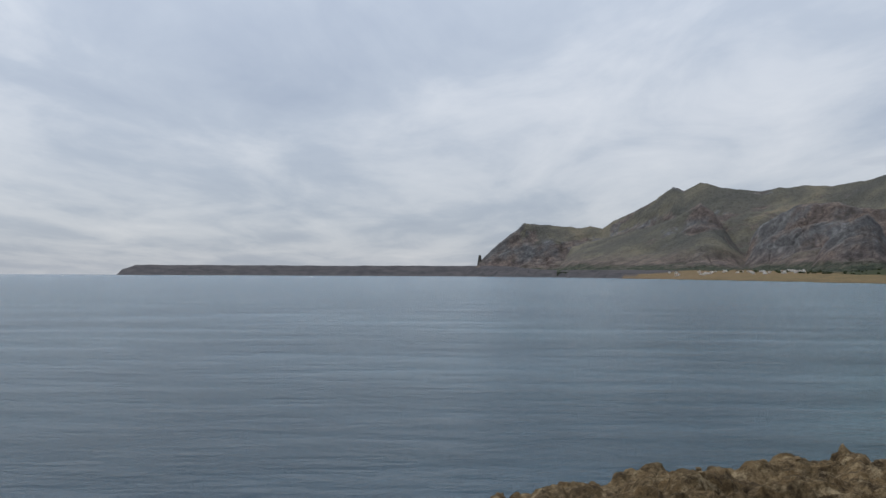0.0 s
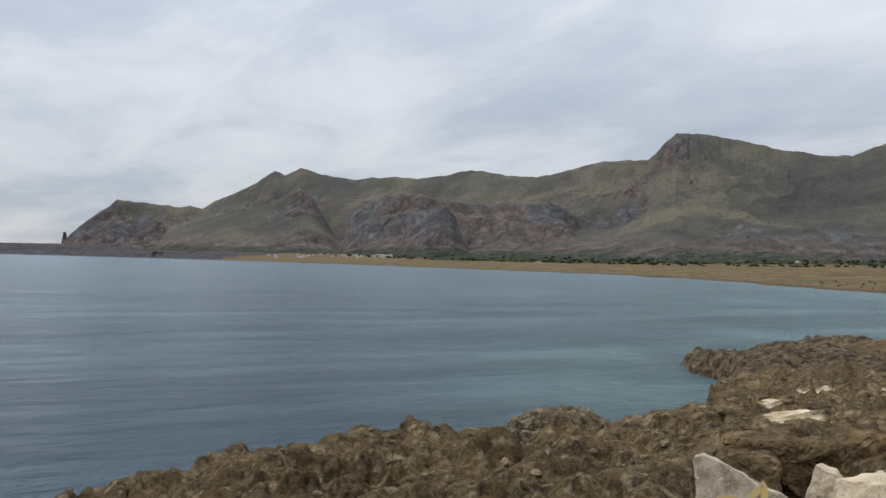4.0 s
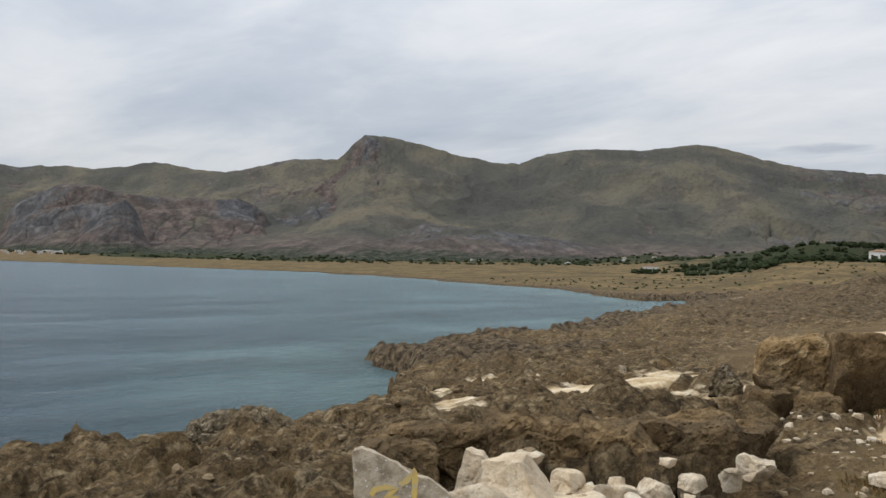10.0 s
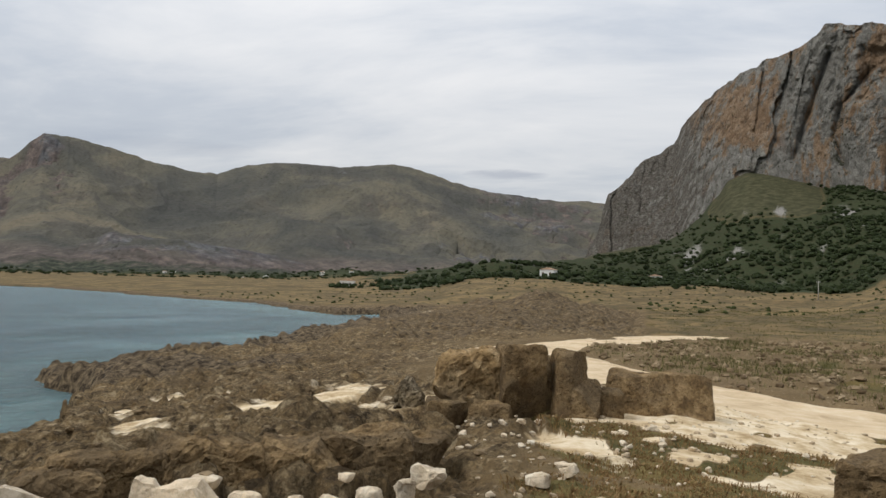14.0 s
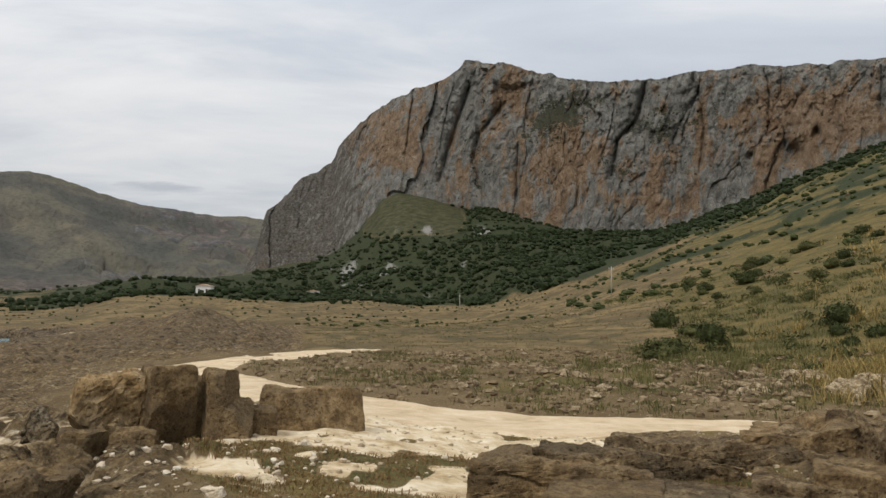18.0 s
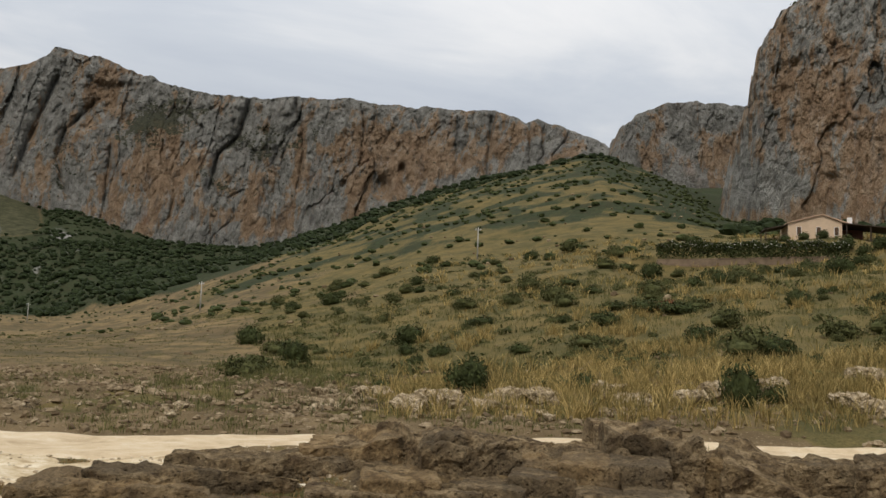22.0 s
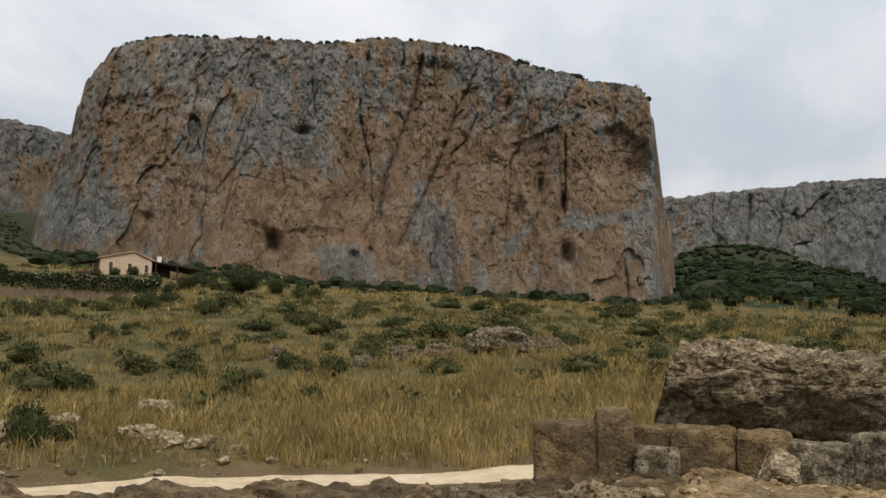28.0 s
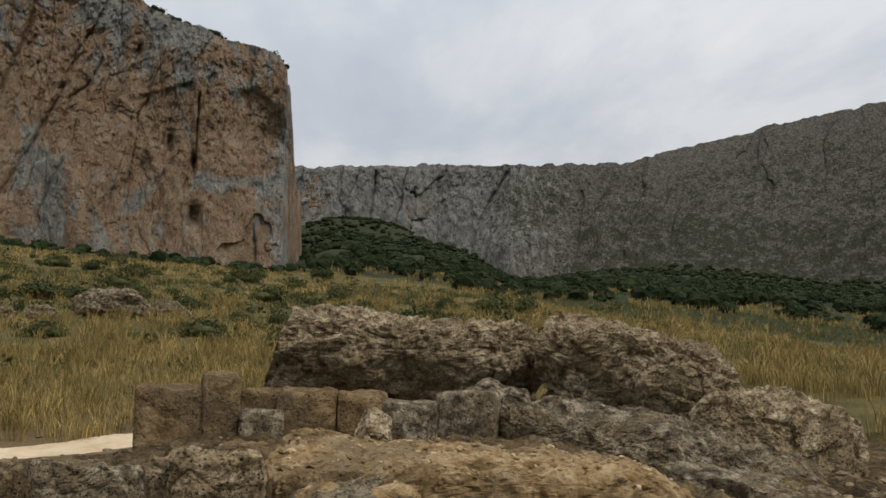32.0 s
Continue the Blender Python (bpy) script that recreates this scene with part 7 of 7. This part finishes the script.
thicket("maquis_wood", "dark green maquis below the long cliff", ground_points(9500, 77, 128, 430, 1000, 71, maquis), 14, 3.1, 0.14, LEAF_WOOD, 0.8)
thicket("valley_wood", "dark green scrub below the escarpment", ground_points(3600, 176, 219, 260, 640, 72, lambda az, d, x, y, z, c, g: (c["scrub"] > 0.4)), 40, 2.7, 0.1, LEAF_WOOD, 0.8)
thicket("near_valley_wood", "dark green bushes beyond the grassy rise", ground_points(420, 176, 219, 115, 260, 82, lambda az, d, x, y, z, c, g: (c["scrub"] > 0.4)), 260, 2.4, 0.07, LEAF_WOOD, 0.95, 3)
thicket("plain_trees", "dark belt of trees on the coastal plain", ground_points(2600, 58, 100, 400, 760, 73, lambda az, d, x, y, z, c, g: (c["inland"] > 60) & (c["scrub"] + 0.5 * g.uniform(0, 1, len(az)) > 0.5)), 6, 3.4, 0.16, LEAF_WOOD, 0.9)
thicket("far_trees", "scattered dark trees at the mountains' foot", ground_points(2600, 14, 78, 1350, 2200, 74, lambda az, d, x, y, z, c, g: c["inland"] > 250), 3, 5.0, 0.2, LEAF_WOOD, 0.7)
thicket("spur_shrubs", "shrubs dotted over the spur below the saddle", ground_points(4600, 98, 150, 150, 600, 75, lambda az, d, x, y, z, c, g: (d < along(SPUR_RING, az, 1) + 20) & ((g.uniform(0, 1, len(az)) < 0.3 + 0.4 * step(300, 480, d)) | (c["scrub"] > 0.7))), 18, 1.5, 0.16, LEAF_DARK, 0.7)
thicket("hill_heath", "low olive heath between the grass tufts", ground_points(3300, 100, 200, 40, 190, 80, lambda az, d, x, y, z, c, g: (c["grass"] > 0.3) & (g.uniform(0, 1, len(az)) < 0.25 + 0.75 * step(-0.1, 0.5, fbm(x / 14, y / 14, octaves=3, seed=163)))), 60, 1.0, 0.15, LEAF_OLIVE, 0.6, 0)
thicket("cliff_foot_wood", "dark bushes along the foot of the great cliff", ground_points(420, 135, 176, 195, 330, 76, lambda az, d, x, y, z, c, g: g.uniform(0, 1, len(az)) < 0.9), 90, 2.6, 0.09, LEAF_WOOD, 0.9)


thicket("plain_shrubs", "low dark shrubs dotted over the coastal field", ground_points(900, 50, 106, 150, 460, 79, lambda az, d, x, y, z, c, g: (c["field"] > 0.3) & (c["rock"] < 0.5)), 12, 0.8, 0.2, LEAF_DARK, 0.7)


def cliff_top_trees():
    rng_ = np.random.default_rng(77)
    az = np.sort(rng_.uniform(139, 174.5, 150))
    d = along([(134.4, 430), (145, 385), (153, 372), (160, 380), (170, 345), (176, 350)], az, 1) + rng_.uniform(0, 14, 150)
    z = EYE_Z + d * np.tan(np.radians(along(H_CREST, az, 1))) - 1.2
    pts = (d * np.sin(np.radians(az)), d * np.cos(np.radians(az)), z, d, rng_)
    thicket("cliff_top_trees", "small dark trees along the rim of the great cliff", pts, 40, 1.7, 0.2, LEAF_WOOD, 1.0)


cliff_top_trees()


# ---- the house on the rise ----
def plain_paint(name, colour, spread=0.08, rough=0.85):
    m = Mat(name, rough, 0.25)
    m.color(m.ramp(m.noise(1.2, 6, 0.65), [(0.3, tuple(c * (1 - spread * 2) for c in colour)), (0.7, colour)]))
    return m.m


STUCCO = plain_paint("cream_stucco", (0.62, 0.455, 0.31))
ROOF_TILE = plain_paint("pale_clay_tile", (0.6, 0.4, 0.27), 0.15)
DARK_WOOD = plain_paint("dark_timber", (0.055, 0.038, 0.027))
WHITE_PAINT = plain_paint("white_paint", (0.78, 0.76, 0.72))
METAL_GREY = plain_paint("grey_metal", (0.3, 0.3, 0.3), 0.1, 0.5)
GARDEN_WALL = plain_paint("brown_dry_wall", (0.24, 0.17, 0.11), 0.2)
WINDOW_DARK = plain_paint("brown_shutter", (0.1, 0.06, 0.035))


def slab_mesh(name, lo, hi, bevel=0.02):
    bm = bmesh.new()
    bmesh.ops.create_cube(bm, size=1.0)
    for v in bm.verts:
        v.co = Vector([lo[i] + (hi[i] - lo[i]) * (v.co[i] + 0.5) for i in range(3)])
    if bevel:
        bmesh.ops.bevel(bm, geom=bm.edges[:], offset=bevel, segments=1, affect="EDGES")
    return from_bm(name, bm)


def prism_mesh(name, outline, y0, y1):
    """An outline in x and z drawn out from y0 to y1."""
    bm = bmesh.new()
    a = [bm.verts.new((x, y0, z)) for x, z in outline]
    b = [bm.verts.new((x, y1, z)) for x, z in outline]
    bm.faces.new(a), bm.faces.new(b[::-1])
    for i in range(len(a)):
        bm.faces.new((a[i], b[i], b[(i + 1) % len(a)], a[(i + 1) % len(a)]))
    bmesh.ops.recalc_face_normals(bm, faces=bm.faces)
    return from_bm(name, bm)


def house_on_rise():
    root = new("house")
    p = spot(140.3, 150)
    root.matrix_world = pose(p.x, p.y, 26.1, 0, 0, -140.3 + 12)
    part("wall", prism_mesh("wall", [(-4.6, 0), (3.6, 0), (3.6, 3.0), (0.6, 4.3), (-4.6, 2.9)], 0, 7), STUCCO, root)
    part("rear_wall", prism_mesh("rear_wall", [(-3.0, 0), (8.3, 0), (8.3, 3.0), (4.2, 4.6), (-3.0, 3.0)], 7.01, 12), STUCCO, root)
    part("roof", prism_mesh("roof", [(-4.9, 2.92), (0.6, 4.42), (3.9, 3.1), (3.9, 2.98), (0.6, 4.28), (-4.9, 2.78)], -0.35, 7.1), ROOF_TILE, root)
    part("rear_roof", prism_mesh("rear_roof", [(-3.2, 3.0), (4.2, 4.75), (8.6, 3.1), (8.6, 2.98), (4.2, 4.6), (-3.2, 2.88)], 6.7, 12.3), ROOF_TILE, root)
    for x in (-2.95, 0.05, 2.75):
        w = part("window", slab_mesh("window", (x - 0.38, -0.07, 0.9), (x + 0.38, 0.05, 2.3), 0.02), WHITE_PAINT, root)
        part("shutter", slab_mesh("shutter", (x - 0.31, -0.1, 0.96), (x + 0.31, -0.06, 2.24), 0.01), WINDOW_DARK, w, "closed brown shutter")
    part("chimney", slab_mesh("chimney", (6.3, 7.5, 3.2), (7.0, 8.2, 5.0), 0.04), WHITE_PAINT, root, "white rendered chimney")
    part("porch_roof", prism_mesh("porch_roof", [(3.7, 3.05), (12.2, 2.3), (12.2, 2.15), (3.7, 2.9)], 0.2, 6.9), DARK_WOOD, root, "dark timber porch roof")
    for x in (4.4, 8.0, 11.8):
        part("porch_post", slab_mesh("porch_post", (x - 0.09, 0.4, 0), (x + 0.09, 0.58, 2.99 - (x - 3.7) * 0.088), 0.01), DARK_WOOD, root)
    part("porch_wall", slab_mesh("porch_wall", (4.5, 5.8, 0), (8.2, 6.0, 2.6), 0.02), plain_paint("dark_red_wall", (0.2, 0.085, 0.06)), root, "shaded red wall under the porch")
    part("door", slab_mesh("door", (5.6, 5.68, 0.05), (6.5, 5.78, 2.15), 0.01), WINDOW_DARK, root)
    part("lean_to_roof", prism_mesh("lean_to_roof", [(-8.2, 2.0), (-4.6, 2.75), (-4.6, 2.6), (-8.2, 1.85)], 0.5, 6), DARK_WOOD, root, "dark lean-to roof")
    for y in (0.7, 5.6):
        part("lean_to_post", slab_mesh("lean_to_post", (-8.0, y, 0), (-7.85, y + 0.15, 1.95), 0.01), DARK_WOOD, root)
    mast = part("antenna", slab_mesh("antenna", (5.25, 8.0, 3.9), (5.31, 8.06, 6.8), 0), METAL_GREY, root, "roof aerial on a mast")
    for z in (5.7, 6.15, 6.6):
        part("antenna_bar", slab_mesh("antenna_bar", (4.85, 8.02, z), (5.7, 8.05, z + 0.04), 0), METAL_GREY, mast)
    return tagged(root, "cream single-storey house with clay roof and dark porch", "house")


house_on_rise()


def hedge():
    root = new("hedge")
    a, b = spot(130.6, 141), spot(142.0, 134)
    rng_ = np.random.default_rng(78)
    n = 9500
    t = rng_.uniform(0, 1, n)
    c = np.stack([a.x + (b.x - a.x) * t, a.y + (b.y - a.y) * t, np.zeros(n)], 1)
    side = Vector((b.y - a.y, a.x - b.x, 0)).normalized()
    u = rng_.uniform(-0.8, 0.8, n)
    h = rng_.uniform(0, 1, n) ** 0.6 * (2.5 + 0.35 * vnoise(t * 22, t * 0))
    foot = 22.3 - 0.9 * t
    c += np.outer(u, side)
    c[:, 2] = foot + h
    o = rng_.normal(size=(n, 3))
    o /= np.linalg.norm(o, axis=1)[:, None]
    v, f = leaf_quads(c, o, np.full(n, 0.22), rng_)
    part("foliage", mesh_from("foliage", v, f, False), LEAF_DARK, root)
    top = rng_.choice(np.where(h > 1.5)[0], 700, replace=False)
    v, f = leaf_quads(c[top] + np.array([0, 0, 0.12]), o[top], np.full(700, 0.15), rng_)
    part("blossom", mesh_from("blossom", v, f, False), plain_paint("pale_blossom", (0.66, 0.63, 0.55)), root, "pale flower heads")
    q = new("garden_wall")
    mid = (a + b) / 2
    q.matrix_world = pose(mid.x, mid.y, 0, 0, 0, math.degrees(math.atan2(b.y - a.y, b.x - a.x)))
    half = (b - a).length / 2
    face = new("wall_face", slab_mesh("wall_face", (-half, -0.35, 18.5), (half, 0.3, 22.0), 0.05))
    face.data.materials.append(GARDEN_WALL)
    face.parent = q
    tagged(q, "low brown retaining wall under the hedge", "wall")
    return tagged(root, "long clipped green hedge with pale flowers", "hedge")


hedge()


def garden_tree(az, d, size, label):
    root = new("tree")
    p = spot(az, d)
    root.matrix_world = pose(p.x, p.y, height_at(p.x, p.y) - 0.2, 0, 0, az * 11)
    part("trunk", stem_mesh("trunk", size * 0.6, size * 0.05, int(az), 3), BARK, root)
    me = crown_mesh("crown", 3000, size * 0.6, 1.15, size * 0.034, int(az * 3), 12)
    part("crown", me, LEAF_DARK, root).location = (0, 0, size * 0.12)
    return tagged(root, label, "tree")


garden_tree(147.4, 143, 6.6, "round dark green tree beside the house")
for az, d, size in ((141.9, 141, 3.4), (142.8, 140, 3.0), (143.7, 141, 3.6), (144.4, 142, 3.0), (145.3, 140, 3.6), (146.2, 139, 3.0), (139.5, 146, 2.4), (140.6, 145.5, 2.6), (138.4, 146.5, 2.2)):
    plant(0, az, d, size, "dense green garden bush before the cream house", "garden bushes", az * 31, 0.1, 1.25)
garden_tree(144.6, 139, 3.4, "small dark tree in front of the porch")
garden_tree(149.6, 150, 3.6, "low dark tree near the house garden")


# ---- poles along the slope ----
def utility_pole(az, d, base_el, height):
    root = new("utility_pole")
    p = spot(az, d)
    root.matrix_world = pose(p.x, p.y, height_at(p.x, p.y) - 0.3, 0, 0, -az)
    bm = bmesh.new()
    bmesh.ops.create_cone(bm, cap_ends=True, segments=8, radius1=0.16, radius2=0.1, depth=height, matrix=Matrix.Translation((0, 0, height / 2)))
    part("post", from_bm("post", bm, True), plain_paint("pole_wood", (0.42, 0.4, 0.36), 0.15), root)
    arm = part("crossarm", slab_mesh("crossarm", (-0.6, -0.06, height - 0.7), (0.6, 0.06, height - 0.58), 0.01), METAL_GREY, root)
    for x in (-0.5, 0.0, 0.5):
        part("insulator", slab_mesh("insulator", (x - 0.06, -0.06, height - 0.58), (x + 0.06, 0.06, height - 0.34), 0.02), WHITE_PAINT, arm)
    return tagged(root, "pale wooden utility pole with a crossarm on the slope", "utility pole", "utility poles")


utility_pole(118.8, 186, 5.9, 7.4)
utility_pole(100.8, 212, 1.4, 7.4)
utility_pole(90.8, 330, 0.3, 7.0)


# ---- white houses across the plain ----
def far_house(az, d, w, h, label, roof):
    root = new("farmhouse")
    p = spot(az, d)
    root.matrix_world = pose(p.x, p.y, height_at(p.x, p.y) - 1.0, 0, 0, -az + (az * 53 % 40) - 20)
    part("wall", slab_mesh("wall", (-w / 2, 0, 0), (w / 2, w * 0.7, h + 1), 0.05), WHITE_PAINT, root)
    part("roof", prism_mesh("roof", [(-w * 0.54, h + 1.0), (0, h + 1.0 + w * 0.14), (w * 0.54, h + 1.0)], -0.4, w * 0.7 + 0.4), roof, root)
    for x in (-0.28, 0.22):
        part("window", slab_mesh("window", (w * x - 0.6, -0.08, 1.9), (w * x + 0.6, 0.03, 3.3), 0.02), WINDOW_DARK, root)
    return tagged(root, label, "house", "white houses on the plain")


r = random.Random(83)
for k in range(44):
    far_house(14.5 + 8.5 * r.random() ** 0.8, 1850 + 320 * r.random(), r.uniform(4.5, 9), r.uniform(2.6, 3.8), "small white house in the village across the bay", WHITE_PAINT if k % 3 else ROOF_TILE)
for k in range(14):
    far_house(31 + 36 * r.random(), 1450 + 300 * r.random(), r.uniform(6, 10), r.uniform(2.6, 4), "white farmhouse among trees at the mountain foot", WHITE_PAINT if k % 2 else ROOF_TILE)
for az, d, w in ((79.6, 585, 9), (81.0, 560, 8), (74.0, 520, 9), (65.2, 600, 10), (60.7, 700, 12)):
    far_house(az, d, w, 4, "white cottage in the dark trees below the cliff", ROOF_TILE)
